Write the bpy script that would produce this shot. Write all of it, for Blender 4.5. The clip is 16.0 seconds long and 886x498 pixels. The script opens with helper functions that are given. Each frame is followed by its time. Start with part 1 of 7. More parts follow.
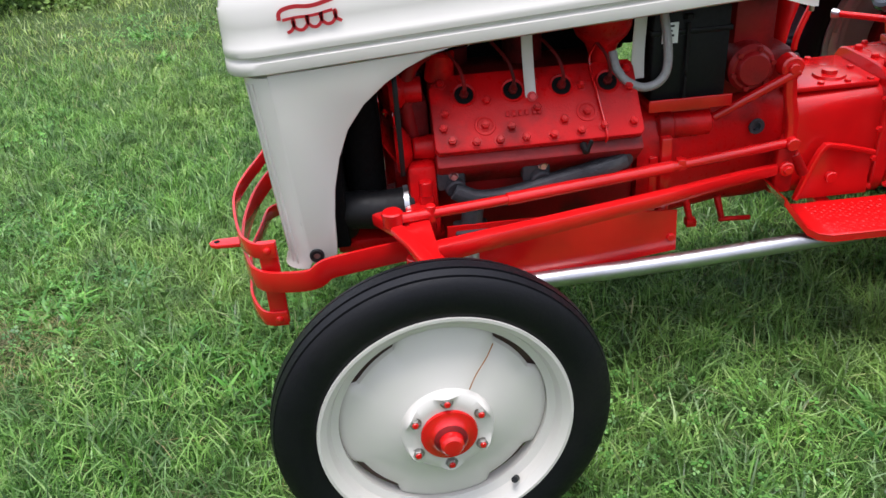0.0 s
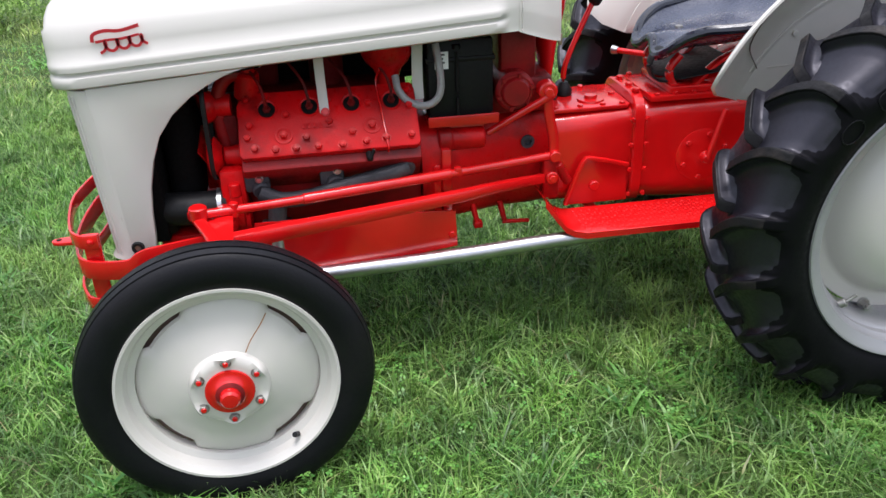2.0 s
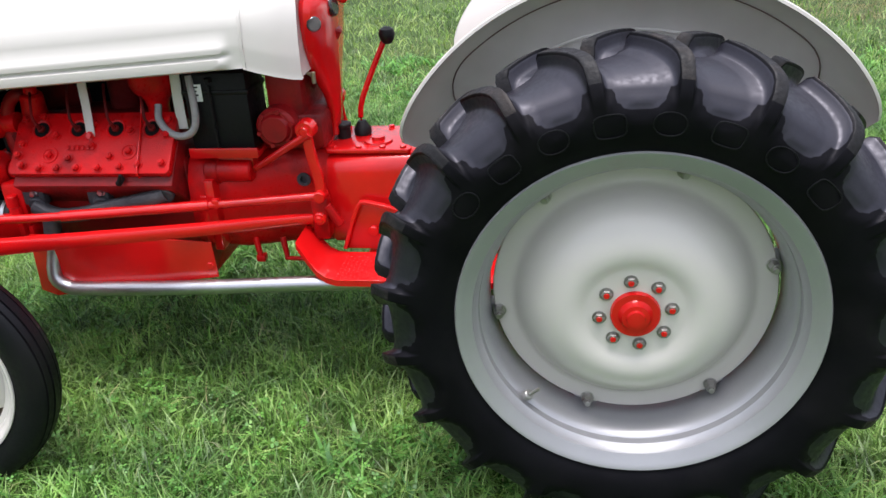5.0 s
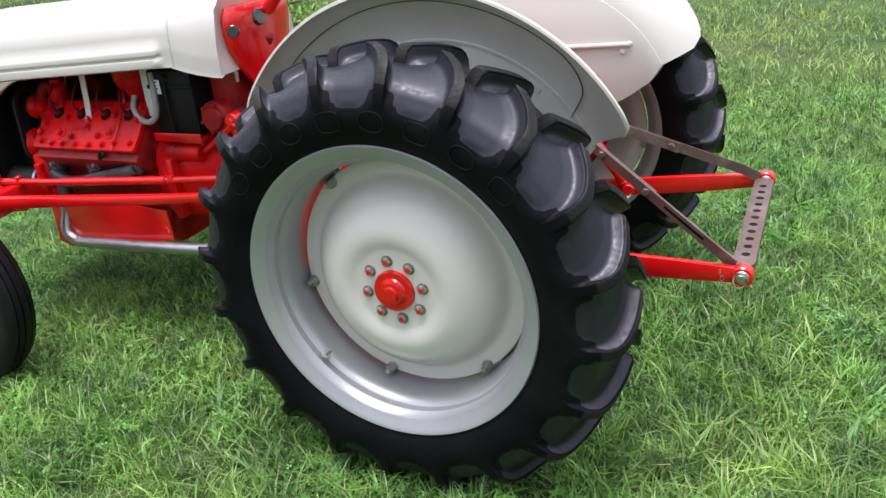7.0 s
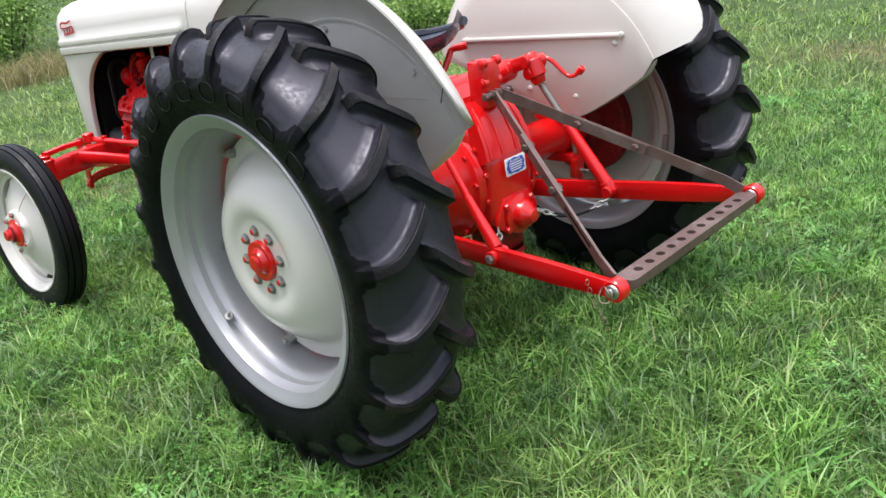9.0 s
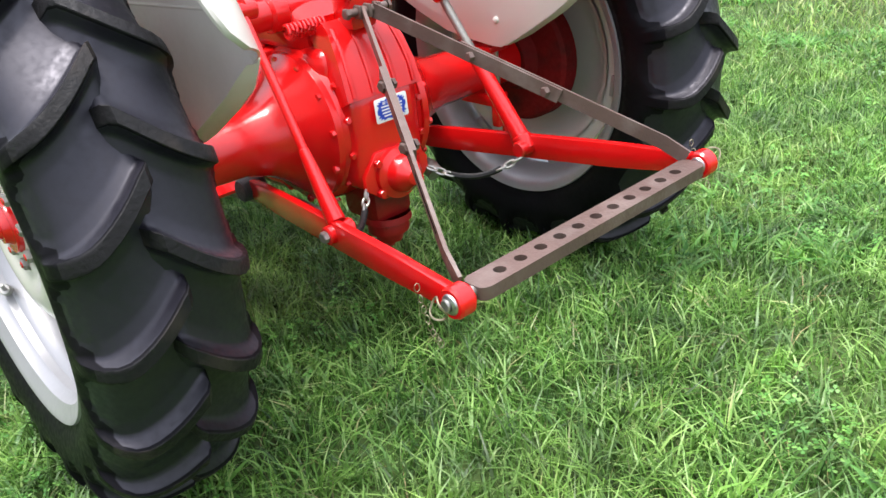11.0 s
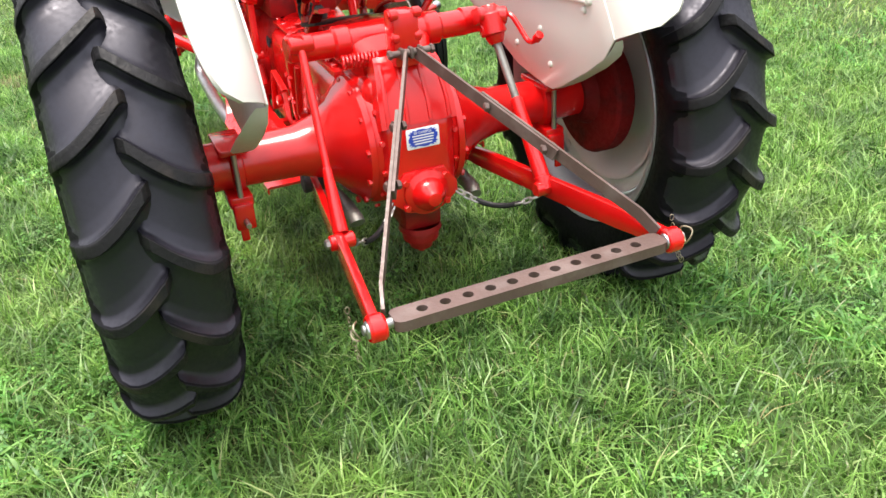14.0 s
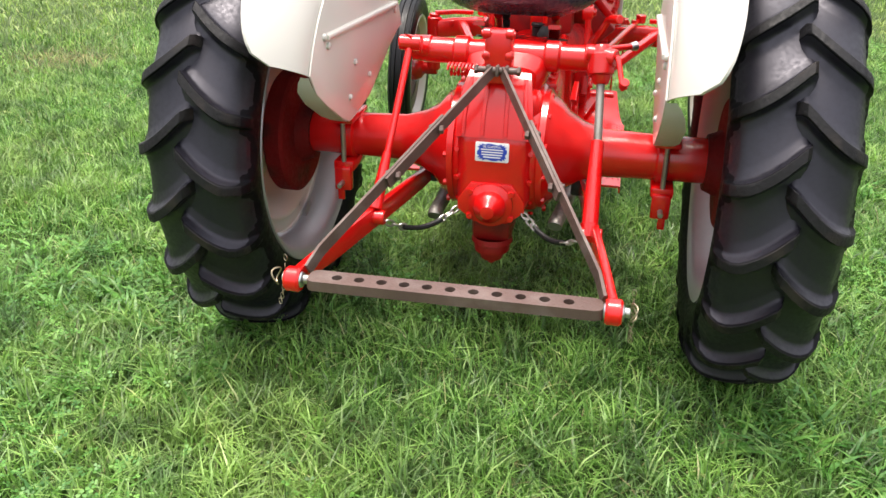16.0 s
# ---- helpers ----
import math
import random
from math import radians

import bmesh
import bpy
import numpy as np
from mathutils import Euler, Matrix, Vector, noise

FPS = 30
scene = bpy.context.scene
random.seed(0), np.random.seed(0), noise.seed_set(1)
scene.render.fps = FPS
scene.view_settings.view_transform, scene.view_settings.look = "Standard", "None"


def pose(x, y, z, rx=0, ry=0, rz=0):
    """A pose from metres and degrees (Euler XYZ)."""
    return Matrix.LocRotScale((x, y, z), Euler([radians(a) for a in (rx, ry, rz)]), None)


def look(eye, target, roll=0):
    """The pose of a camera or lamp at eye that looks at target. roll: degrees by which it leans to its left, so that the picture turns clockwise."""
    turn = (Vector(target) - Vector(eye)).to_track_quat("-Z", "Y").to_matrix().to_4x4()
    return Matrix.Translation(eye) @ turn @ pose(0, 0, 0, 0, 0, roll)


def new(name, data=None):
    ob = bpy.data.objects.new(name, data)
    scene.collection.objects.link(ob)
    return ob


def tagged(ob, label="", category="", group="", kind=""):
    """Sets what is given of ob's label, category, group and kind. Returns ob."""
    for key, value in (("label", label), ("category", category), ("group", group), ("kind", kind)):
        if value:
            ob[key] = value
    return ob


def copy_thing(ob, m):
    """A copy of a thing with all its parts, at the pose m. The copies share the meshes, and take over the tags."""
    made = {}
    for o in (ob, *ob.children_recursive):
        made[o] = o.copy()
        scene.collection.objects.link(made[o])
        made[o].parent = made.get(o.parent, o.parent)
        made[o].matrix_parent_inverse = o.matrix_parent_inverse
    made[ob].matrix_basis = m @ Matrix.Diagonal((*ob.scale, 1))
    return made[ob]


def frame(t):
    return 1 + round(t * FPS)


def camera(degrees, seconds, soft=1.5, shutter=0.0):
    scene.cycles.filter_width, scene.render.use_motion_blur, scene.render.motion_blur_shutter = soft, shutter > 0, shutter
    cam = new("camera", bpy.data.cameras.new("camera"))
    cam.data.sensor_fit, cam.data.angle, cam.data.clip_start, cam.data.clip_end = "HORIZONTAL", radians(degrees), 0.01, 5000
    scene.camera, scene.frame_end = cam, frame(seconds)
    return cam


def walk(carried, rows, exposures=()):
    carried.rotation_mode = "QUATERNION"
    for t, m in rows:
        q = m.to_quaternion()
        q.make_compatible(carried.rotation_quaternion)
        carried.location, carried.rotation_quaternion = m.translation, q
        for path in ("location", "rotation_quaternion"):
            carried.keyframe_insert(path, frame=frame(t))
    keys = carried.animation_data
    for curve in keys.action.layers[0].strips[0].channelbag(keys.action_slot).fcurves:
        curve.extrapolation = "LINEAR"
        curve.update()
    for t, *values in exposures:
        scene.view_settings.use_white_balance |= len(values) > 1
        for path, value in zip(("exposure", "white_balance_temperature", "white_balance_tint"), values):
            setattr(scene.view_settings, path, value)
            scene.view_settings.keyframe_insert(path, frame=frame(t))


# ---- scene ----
cam = camera(56.0, 16.0)
PATH = [
    (0, (-0.063, -2.03, 1.46), (0.044, -0.294, 0.472), -4.4),
    (0.5, (-0.029, -2.091, 1.475), (0.135, -0.352, 0.5), -3.5),
    (1, (0.061, -2.249, 1.479), (0.274, -0.494, 0.545), -2.3),
    (1.5, (0.182, -2.421, 1.501), (0.438, -0.662, 0.583), -2.0),
    (2, (0.273, -2.418, 1.494), (0.528, -0.658, 0.58), -2.1),
    (2.5, (0.416, -2.345, 1.487), (0.597, -0.577, 0.57), -2.0),
    (3, (0.557, -2.298, 1.483), (0.682, -0.534, 0.548), -2.6),
    (3.5, (0.796, -2.316, 1.48), (0.833, -0.544, 0.553), -2.9),
    (4, (1.084, -2.347, 1.487), (0.978, -0.57, 0.576), -4.2),
    (4.5, (1.365, -2.313, 1.466), (1.182, -0.531, 0.576), -3.9),
    (5, (1.631, -2.315, 1.485), (1.339, -0.538, 0.615), -3.5),
    (7.5, (2.917, -2.264, 1.452), (1.95, -0.707, 0.653), -6.33),
    (8, (3.096, -2.117, 1.397), (1.985, -0.65, 0.614), -6.14),
    (8.5, (3.282, -1.943, 1.371), (2.033, -0.585, 0.599), -7.11),
    (9, (3.489, -1.735, 1.312), (2.132, -0.47, 0.565), -7.53),
    (9.5, (3.496, -1.518, 1.23), (2.106, -0.301, 0.464), -6.69),
    (10, (3.47, -1.309, 1.171), (2.078, -0.128, 0.354), -6.21),
    (12.5, (3.278, -0.957, 1.12), (1.874, 0.105, 0.172), -4.76),
    (13, (3.459, -0.948, 1.223), (1.933, -0.041, 0.302), -4.91),
    (13.5, (3.661, -0.834, 1.308), (2.081, -0.087, 0.335), -4.76),
    (14, (3.779, -0.7, 1.366), (2.156, -0.039, 0.402), -3.58),
    (14.5, (3.895, -0.519, 1.394), (2.17, -0.075, 0.483), -1.88),
    (15, (4.022, -0.303, 1.417), (2.242, -0.158, 0.517), -0.94),
    (15.5, (4.029, -0.039, 1.35), (2.238, -0.167, 0.469), 0.58),
    (16, (4.003, 0.299, 1.336), (2.243, -0.07, 0.46), 0.73),
]
walk(cam, [(t, look(eye, target, roll)) for t, eye, target, roll in PATH],
     exposures=((0, -0.03, 6200, 10), (3, 0.05, 6250, 10), (5, 0.16, 6300, 10), (9, 0.15, 6350, 9), (10.2, 0.38, 6450, 8), (12.5, 0.84, 6600, 8), (13, 0.80, 6700, 8), (14.5, 0.63, 7000, 7), (16, 0.49, 7050, 8)))

# ---- sky, sun, exposure ----
world = bpy.data.worlds.new("overcast_sky")
scene.world = world
world.use_nodes = True
wn, wl = world.node_tree.nodes, world.node_tree.links
sky = wn.new("ShaderNodeTexSky")
sky.sky_type = "NISHITA"
sky.sun_disc = False
sky.sun_elevation, sky.sun_rotation = radians(81), radians(171)
sky.dust_density, sky.air_density, sky.ozone_density = 5.0, 1.6, 1.0
veil = wn.new("ShaderNodeMix")
veil.data_type = "RGBA"
veil.inputs["Factor"].default_value = 0.72
veil.inputs["B"].default_value = (7.05, 7.2, 8.1, 1)
wl.new(sky.outputs[0], veil.inputs["A"])
# an overcast sky is about three times as bright overhead as at the horizon
wtc, wsep, wrange, wmul = wn.new("ShaderNodeTexCoord"), wn.new("ShaderNodeSeparateXYZ"), wn.new("ShaderNodeMapRange"), wn.new("ShaderNodeMix")
wrange.inputs["From Min"].default_value, wrange.inputs["From Max"].default_value = 0.0, 1.0
wrange.inputs["To Min"].default_value, wrange.inputs["To Max"].default_value = 0.44, 1.28
wmul.data_type, wmul.blend_type, wmul.inputs["Factor"].default_value = "RGBA", "MULTIPLY", 1.0
wl.new(wtc.outputs["Generated"], wsep.inputs[0])
wl.new(wsep.outputs["Z"], wrange.inputs["Value"])
wl.new(veil.outputs["Result"], wmul.inputs["A"])
wl.new(wrange.outputs["Result"], wmul.inputs["B"])
wl.new(wmul.outputs["Result"], wn["Background"].inputs["Color"])
wn["Background"].inputs["Strength"].default_value = 0.215
sun = new("sun", bpy.data.lights.new("sun", "SUN"))
sun.data.energy, sun.data.angle, sun.data.color = 3.8, radians(24), (1.0, 0.95, 0.94)
sun.matrix_world = look((0.75, -0.75, 6.0), (0.9, 0, 0))


# ---- materials ----
def node_mat(name, base, rough=0.5, metal=0.0, coat=0.0, var=0.12, scale=6.0, fine=0.06, fine_scale=90.0, bump=0.1, bump_scale=60.0,
             dirt=None, dirt_amount=0.0, dirt_scale=3.0, spec=0.5, rough_var=0.12):
    m = bpy.data.materials.new(name)
    m.use_nodes = True
    nt = m.node_tree
    p = nt.nodes["Principled BSDF"]
    tc = nt.nodes.new("ShaderNodeTexCoord")

    def noise_tex(s, detail):
        n = nt.nodes.new("ShaderNodeTexNoise")
        n.inputs["Scale"].default_value, n.inputs["Detail"].default_value = s, detail
        nt.links.new(tc.outputs["Object"], n.inputs["Vector"])
        return n

    def mixed(a, b, fac, blend="MIX"):
        x = nt.nodes.new("ShaderNodeMix")
        x.data_type, x.blend_type = "RGBA", blend
        for sock, v in (("A", a), ("B", b), ("Factor", fac)):
            if hasattr(v, "is_linked"):
                nt.links.new(v, x.inputs[sock])
            else:
                x.inputs[sock].default_value = v if sock == "Factor" else (*v, 1)
        return x.outputs["Result"]

    def ranged(sock, lo, hi, a=0.35, b=0.65):
        r = nt.nodes.new("ShaderNodeMapRange")
        r.inputs["From Min"].default_value, r.inputs["From Max"].default_value = a, b
        r.inputs["To Min"].default_value, r.inputs["To Max"].default_value = lo, hi
        nt.links.new(sock, r.inputs["Value"])
        return r.outputs["Result"]

    big, small = noise_tex(scale, 4), noise_tex(fine_scale, 3)
    dark = tuple(c * (1 - var) for c in base)
    light = tuple(min(1, c * (1 + var * 0.6)) for c in base)
    col = mixed(dark, light, ranged(big.outputs["Fac"], 0, 1))
    grain = tuple(c * (1 - fine * 3) for c in base)
    col = mixed(col, grain, ranged(small.outputs["Fac"], 0, min(1, fine * 6), 0.45, 0.75))
    if dirt:
        d = noise_tex(dirt_scale, 7)
        col = mixed(col, dirt, ranged(d.outputs["Fac"], 0, dirt_amount, 0.5, 0.68))
    nt.links.new(col, p.inputs["Base Color"])
    nt.links.new(ranged(small.outputs["Fac"], max(0.02, rough - rough_var * 0.5), min(1, rough + rough_var)), p.inputs["Roughness"])
    p.inputs["Metallic"].default_value = metal
    p.inputs["Coat Weight"].default_value = coat
    p.inputs["Coat Roughness"].default_value = 0.12
    p.inputs["Specular IOR Level"].default_value = spec
    if bump:
        b = nt.nodes.new("ShaderNodeBump")
        b.inputs["Strength"].default_value, b.inputs["Distance"].default_value = bump, 0.004
        bn = noise_tex(bump_scale, 4)
        nt.links.new(bn.outputs["Fac"], b.inputs["Height"])
        nt.links.new(b.outputs["Normal"], p.inputs["Normal"])
    return m


RED = node_mat("red_tractor_enamel", (0.62, 0.0055, 0.0065), 0.19, coat=0.4, var=0.08, fine=0.02, bump=0.04, bump_scale=45, dirt=(0.22, 0.003, 0.004), dirt_amount=0.30, dirt_scale=5, spec=0.5, rough_var=0.06)
RED_CAST = node_mat("red_painted_cast_iron", (0.58, 0.0033, 0.0052), 0.32, coat=0.0, var=0.20, fine=0.04, bump=0.22, bump_scale=190, dirt=(0.040, 0.004, 0.004), dirt_amount=0.65, dirt_scale=9, spec=0.22)
# Dull dark red for grime and grease, with deep shade put into the colour.
RED_DULL_SHADE = node_mat("dull_shaded_red_paint", (0.17, 0.006, 0.007), 0.72, var=0.3, fine=0.08, bump=0.3, bump_scale=150, dirt=(0.020, 0.010, 0.009), dirt_amount=0.7, dirt_scale=10, spec=0.2)
# Grimy red, darkened further for shade round the steering gear and engine block.
RED_GRIME_SHADE = node_mat("grimy_shaded_red_paint", (0.27, 0.0035, 0.005), 0.45, var=0.25, fine=0.05, bump=0.25, bump_scale=150, dirt=(0.030, 0.006, 0.006), dirt_amount=0.7, dirt_scale=8, spec=0.35)
CREAM = node_mat("pale_grey_enamel", (0.605, 0.575, 0.535), 0.26, coat=0.15, var=0.025, scale=3.0, fine=0.0, bump=0.02, bump_scale=9, dirt=(0.50, 0.48, 0.45), dirt_amount=0.12, dirt_scale=2.0, rough_var=0.0)
CREAM_IN = node_mat("dull_pale_grey_enamel", (0.59, 0.565, 0.53), 0.40, var=0.06, fine=0.01, bump=0.05, bump_scale=20, dirt=(0.33, 0.30, 0.25), dirt_amount=0.25, dirt_scale=4)
SILVER = node_mat("silver_wheel_paint", (0.37, 0.368, 0.385), 0.38, metal=0.5, var=0.05, fine=0.008, bump=0.03, bump_scale=40, dirt=(0.34, 0.33, 0.33), dirt_amount=0.15, dirt_scale=4, rough_var=0.05)
CHROME = node_mat("bright_steel_pipe", (0.52, 0.52, 0.54), 0.34, metal=1.0, var=0.08, bump=0.05, bump_scale=40, dirt=(0.35, 0.33, 0.30), dirt_amount=0.4, dirt_scale=9)
STEEL = node_mat("worn_plated_steel", (0.42, 0.41, 0.39), 0.36, metal=0.9, var=0.2, bump=0.15, bump_scale=150, dirt=(0.16, 0.13, 0.10), dirt_amount=0.4, dirt_scale=30)
DULL_STEEL = node_mat("dull_grey_steel", (0.30, 0.29, 0.27), 0.52, metal=0.8, var=0.2, bump=0.2, bump_scale=120, dirt=(0.12, 0.10, 0.08), dirt_amount=0.4, dirt_scale=30)
BROWN = node_mat("brown_primed_steel", (0.115, 0.072, 0.062), 0.44, metal=0.15, var=0.18, fine=0.05, bump=0.2, bump_scale=160, dirt=(0.22, 0.18, 0.165), dirt_amount=0.4, dirt_scale=14)
RUBBER = node_mat("black_tyre_rubber", (0.0046, 0.0045, 0.0066), 0.44, var=0.25, fine=0.08, bump=0.12, bump_scale=140, dirt=(0.011, 0.010, 0.010), dirt_amount=0.4, dirt_scale=5, spec=0.24)
RUBBER_WORN = node_mat("scuffed_tread_rubber", (0.009, 0.0085, 0.010), 0.55, var=0.4, fine=0.12, bump=0.4, bump_scale=120, dirt=(0.040, 0.031, 0.027), dirt_amount=0.6, dirt_scale=14, spec=0.25)


def tread_mat():
    """Tyre rubber: matt black side walls, smooth shiny ground between the bars, told apart by the mesh's own "bay" value."""
    m = node_mat("farm_tyre_rubber", (0.0040, 0.0039, 0.0050), 0.44, var=0.3, scale=9, fine=0.06, bump=0.03, bump_scale=110, dirt=(0.010, 0.009, 0.010), dirt_amount=0.5, dirt_scale=6, spec=0.2)
    nt = m.node_tree
    p = nt.nodes["Principled BSDF"]
    at = nt.nodes.new("ShaderNodeAttribute")
    at.attribute_name = "bay"
    sharp = nt.nodes.new("ShaderNodeMapRange")
    sharp.interpolation_type = "SMOOTHSTEP"
    sharp.inputs["From Min"].default_value, sharp.inputs["From Max"].default_value = -0.10, 0.14
    nt.links.new(at.outputs["Fac"], sharp.inputs["Value"])
    gloss = nt.nodes.new("ShaderNodeMapRange")
    gloss.inputs["To Min"].default_value, gloss.inputs["To Max"].default_value = 0.10, 0.62
    nt.links.new(sharp.outputs["Result"], gloss.inputs["Value"])
    nt.links.new(gloss.outputs["Result"], p.inputs["Specular IOR Level"])
    # Sky sheen put into the base colour: lighter and bluer between the bars.
    mix = nt.nodes.new("ShaderNodeMix")
    mix.data_type = "RGBA"
    mix.inputs["A"].default_value, mix.inputs["B"].default_value = (1, 1, 1, 1), (1.25, 1.2, 1.7, 1)
    nt.links.new(sharp.outputs["Result"], mix.inputs["Factor"])
    tint = nt.nodes.new("ShaderNodeMix")
    tint.data_type, tint.blend_type = "RGBA", "MULTIPLY"
    tint.inputs["Factor"].default_value = 1.0
    nt.links.new(p.inputs["Base Color"].links[0].from_socket, tint.inputs["A"])
    nt.links.new(mix.outputs["Result"], tint.inputs["B"])
    nt.links.new(tint.outputs["Result"], p.inputs["Base Color"])
    p.inputs["Specular Tint"].default_value = (0.90, 0.88, 1.0, 1)
    return m


TREAD = tread_mat()
BLACK = node_mat("black_moulded_plastic", (0.005, 0.005, 0.006), 0.5, var=0.15, bump=0.1, bump_scale=150, spec=0.25)
HOSE = node_mat("black_rubber_hose", (0.008, 0.008, 0.009), 0.5, var=0.2, bump=0.15, bump_scale=90, spec=0.3)
SEAT = node_mat("dark_blue_vinyl", (0.030, 0.036, 0.062), 0.26, coat=0.3, var=0.2, bump=0.12, bump_scale=90, dirt=(0.075, 0.08, 0.105), dirt_amount=0.4, dirt_scale=6)
SEAT_EDGE = node_mat("glossy_dark_vinyl", (0.010, 0.012, 0.024), 0.16, coat=0.5, var=0.2, bump=0.05, bump_scale=40)
IRON = node_mat("bare_dark_cast_iron", (0.050, 0.051, 0.060), 0.62, metal=0.35, var=0.25, bump=0.5, bump_scale=150, dirt=(0.12, 0.11, 0.11), dirt_amount=0.4, dirt_scale=12)
# Near-black for the radiator core, and for shade painted into gaps and holes.
SHADE_BLACK = node_mat("near_black_core_and_shade", (0.005, 0.005, 0.005), 0.8, var=0.3, bump=0.3, bump_scale=200, spec=0.1)
BRAID = node_mat("grey_braided_cable", (0.34, 0.34, 0.34), 0.55, metal=0.4, var=0.15, bump=0.6, bump_scale=350)
WHITE = node_mat("white_printed_label", (0.78, 0.78, 0.78), 0.5, var=0.03, bump=0.0)
BLUE = node_mat("blue_print", (0.015, 0.05, 0.42), 0.45, var=0.05, bump=0.0)
LOGO = node_mat("red_script_paint", (0.50, 0.018, 0.030), 0.4, var=0.06, bump=0.05)
GLASS = node_mat("dark_gauge_glass", (0.02, 0.02, 0.02), 0.06, coat=0.5, bump=0.0)
AMBER = node_mat("dull_brass", (0.36, 0.31, 0.22), 0.45, metal=1.0, var=0.1)


def plant_mat(name, stops, rough=0.55, trans=0.35, patch=0.9, patch_mix=0.35, dry=(0.30, 0.27, 0.10)):
    """Leaves: colour by Random Per Island, patches of drier growth by place, thin enough to let light through."""
    m = bpy.data.materials.new(name)
    m.use_nodes = True
    nt = m.node_tree
    p = nt.nodes["Principled BSDF"]
    geo, tc = nt.nodes.new("ShaderNodeNewGeometry"), nt.nodes.new("ShaderNodeTexCoord")
    ramp = nt.nodes.new("ShaderNodeValToRGB")
    while len(ramp.color_ramp.elements) < len(stops):
        ramp.color_ramp.elements.new(0.5)
    for e, (pos, c) in zip(ramp.color_ramp.elements, stops):
        e.position, e.color = pos, (*c, 1)
    nt.links.new(geo.outputs["Random Per Island"], ramp.inputs["Fac"])
    n = nt.nodes.new("ShaderNodeTexNoise")
    n.inputs["Scale"].default_value, n.inputs["Detail"].default_value = patch, 4
    nt.links.new(tc.outputs["Object"], n.inputs["Vector"])
    r = nt.nodes.new("ShaderNodeMapRange")
    r.inputs["From Min"].default_value, r.inputs["From Max"].default_value, r.inputs["To Max"].default_value = 0.45, 0.75, patch_mix
    nt.links.new(n.outputs["Fac"], r.inputs["Value"])
    mix = nt.nodes.new("ShaderNodeMix")
    mix.data_type = "RGBA"
    mix.inputs["B"].default_value = (*dry, 1)
    nt.links.new(r.outputs["Result"], mix.inputs["Factor"])
    nt.links.new(ramp.outputs["Color"], mix.inputs["A"])
    n2 = nt.nodes.new("ShaderNodeTexNoise")
    n2.inputs["Scale"].default_value, n2.inputs["Detail"].default_value = patch * 6, 3
    nt.links.new(tc.outputs["Object"], n2.inputs["Vector"])
    r2 = nt.nodes.new("ShaderNodeValToRGB")
    for e, (pos, c) in zip(r2.color_ramp.elements, ((0.32, (0.50, 0.57, 0.68, 1)), (0.68, (1.30, 1.32, 1.24, 1)))):
        e.position, e.color = pos, c
    nt.links.new(n2.outputs["Fac"], r2.inputs["Fac"])
    tone = nt.nodes.new("ShaderNodeMix")
    tone.data_type, tone.blend_type = "RGBA", "MULTIPLY"
    tone.inputs["Factor"].default_value = 1.0
    nt.links.new(mix.outputs["Result"], tone.inputs["A"])
    nt.links.new(r2.outputs["Color"], tone.inputs["B"])
    mix = tone
    nt.links.new(mix.outputs["Result"], p.inputs["Base Color"])
    p.inputs["Roughness"].default_value = rough
    p.inputs["Specular IOR Level"].default_value = 0.5
    tr = nt.nodes.new("ShaderNodeBsdfTranslucent")
    nt.links.new(mix.outputs["Result"], tr.inputs["Color"])
    mx = nt.nodes.new("ShaderNodeMixShader")
    mx.inputs["Fac"].default_value = trans
    out = nt.nodes["Material Output"]
    nt.links.new(p.outputs[0], mx.inputs[1])
    nt.links.new(tr.outputs[0], mx.inputs[2])
    nt.links.new(mx.outputs[0], out.inputs["Surface"])
    return m


GRASS = plant_mat("lawn_grass", [(0.0, (0.028, 0.080, 0.012)), (0.30, (0.090, 0.215, 0.034)), (0.60, (0.190, 0.375, 0.076)), (0.86, (0.285, 0.465, 0.125)), (0.975, (0.37, 0.52, 0.175)), (1.0, (0.48, 0.45, 0.23))], rough=0.40, trans=0.36, patch=1.1, patch_mix=0.30, dry=(0.41, 0.45, 0.15))
GRASS_DRY = plant_mat("sun_dried_lawn_grass", [(0.0, (0.040, 0.085, 0.014)), (0.30, (0.125, 0.230, 0.038)), (0.60, (0.255, 0.400, 0.088)), (0.86, (0.355, 0.485, 0.145)), (1.0, (0.48, 0.50, 0.215))], rough=0.42, trans=0.36, patch=0.7, patch_mix=0.55, dry=(0.46, 0.44, 0.17))
CLOVER = plant_mat("clover_leaves", [(0.0, (0.09, 0.27, 0.05)), (0.6, (0.17, 0.40, 0.075)), (1.0, (0.27, 0.50, 0.12))], rough=0.42, trans=0.4, patch=1.2, patch_mix=0.1)
BUSH = plant_mat("shrub_leaves", [(0.0, (0.12, 0.22, 0.05)), (0.5, (0.26, 0.42, 0.10)), (1.0, (0.42, 0.56, 0.18))], patch=1.5, patch_mix=0.3, dry=(0.36, 0.40, 0.12))
STRAW = plant_mat("dry_tall_grass", [(0.0, (0.22, 0.17, 0.07)), (0.6, (0.36, 0.29, 0.14)), (1.0, (0.20, 0.22, 0.07))], patch=1.0, patch_mix=0.1)
SOIL = node_mat("mossy_lawn_soil", (0.050, 0.085, 0.024), 0.9, var=0.35, scale=3, fine=0.15, fine_scale=60, bump=0.8, bump_scale=40, dirt=(0.085, 0.13, 0.038), dirt_amount=0.6, dirt_scale=1.2, spec=0.2)
BARK = node_mat("grey_brown_bark", (0.10, 0.075, 0.055), 0.85, var=0.3, bump=0.8, bump_scale=60)


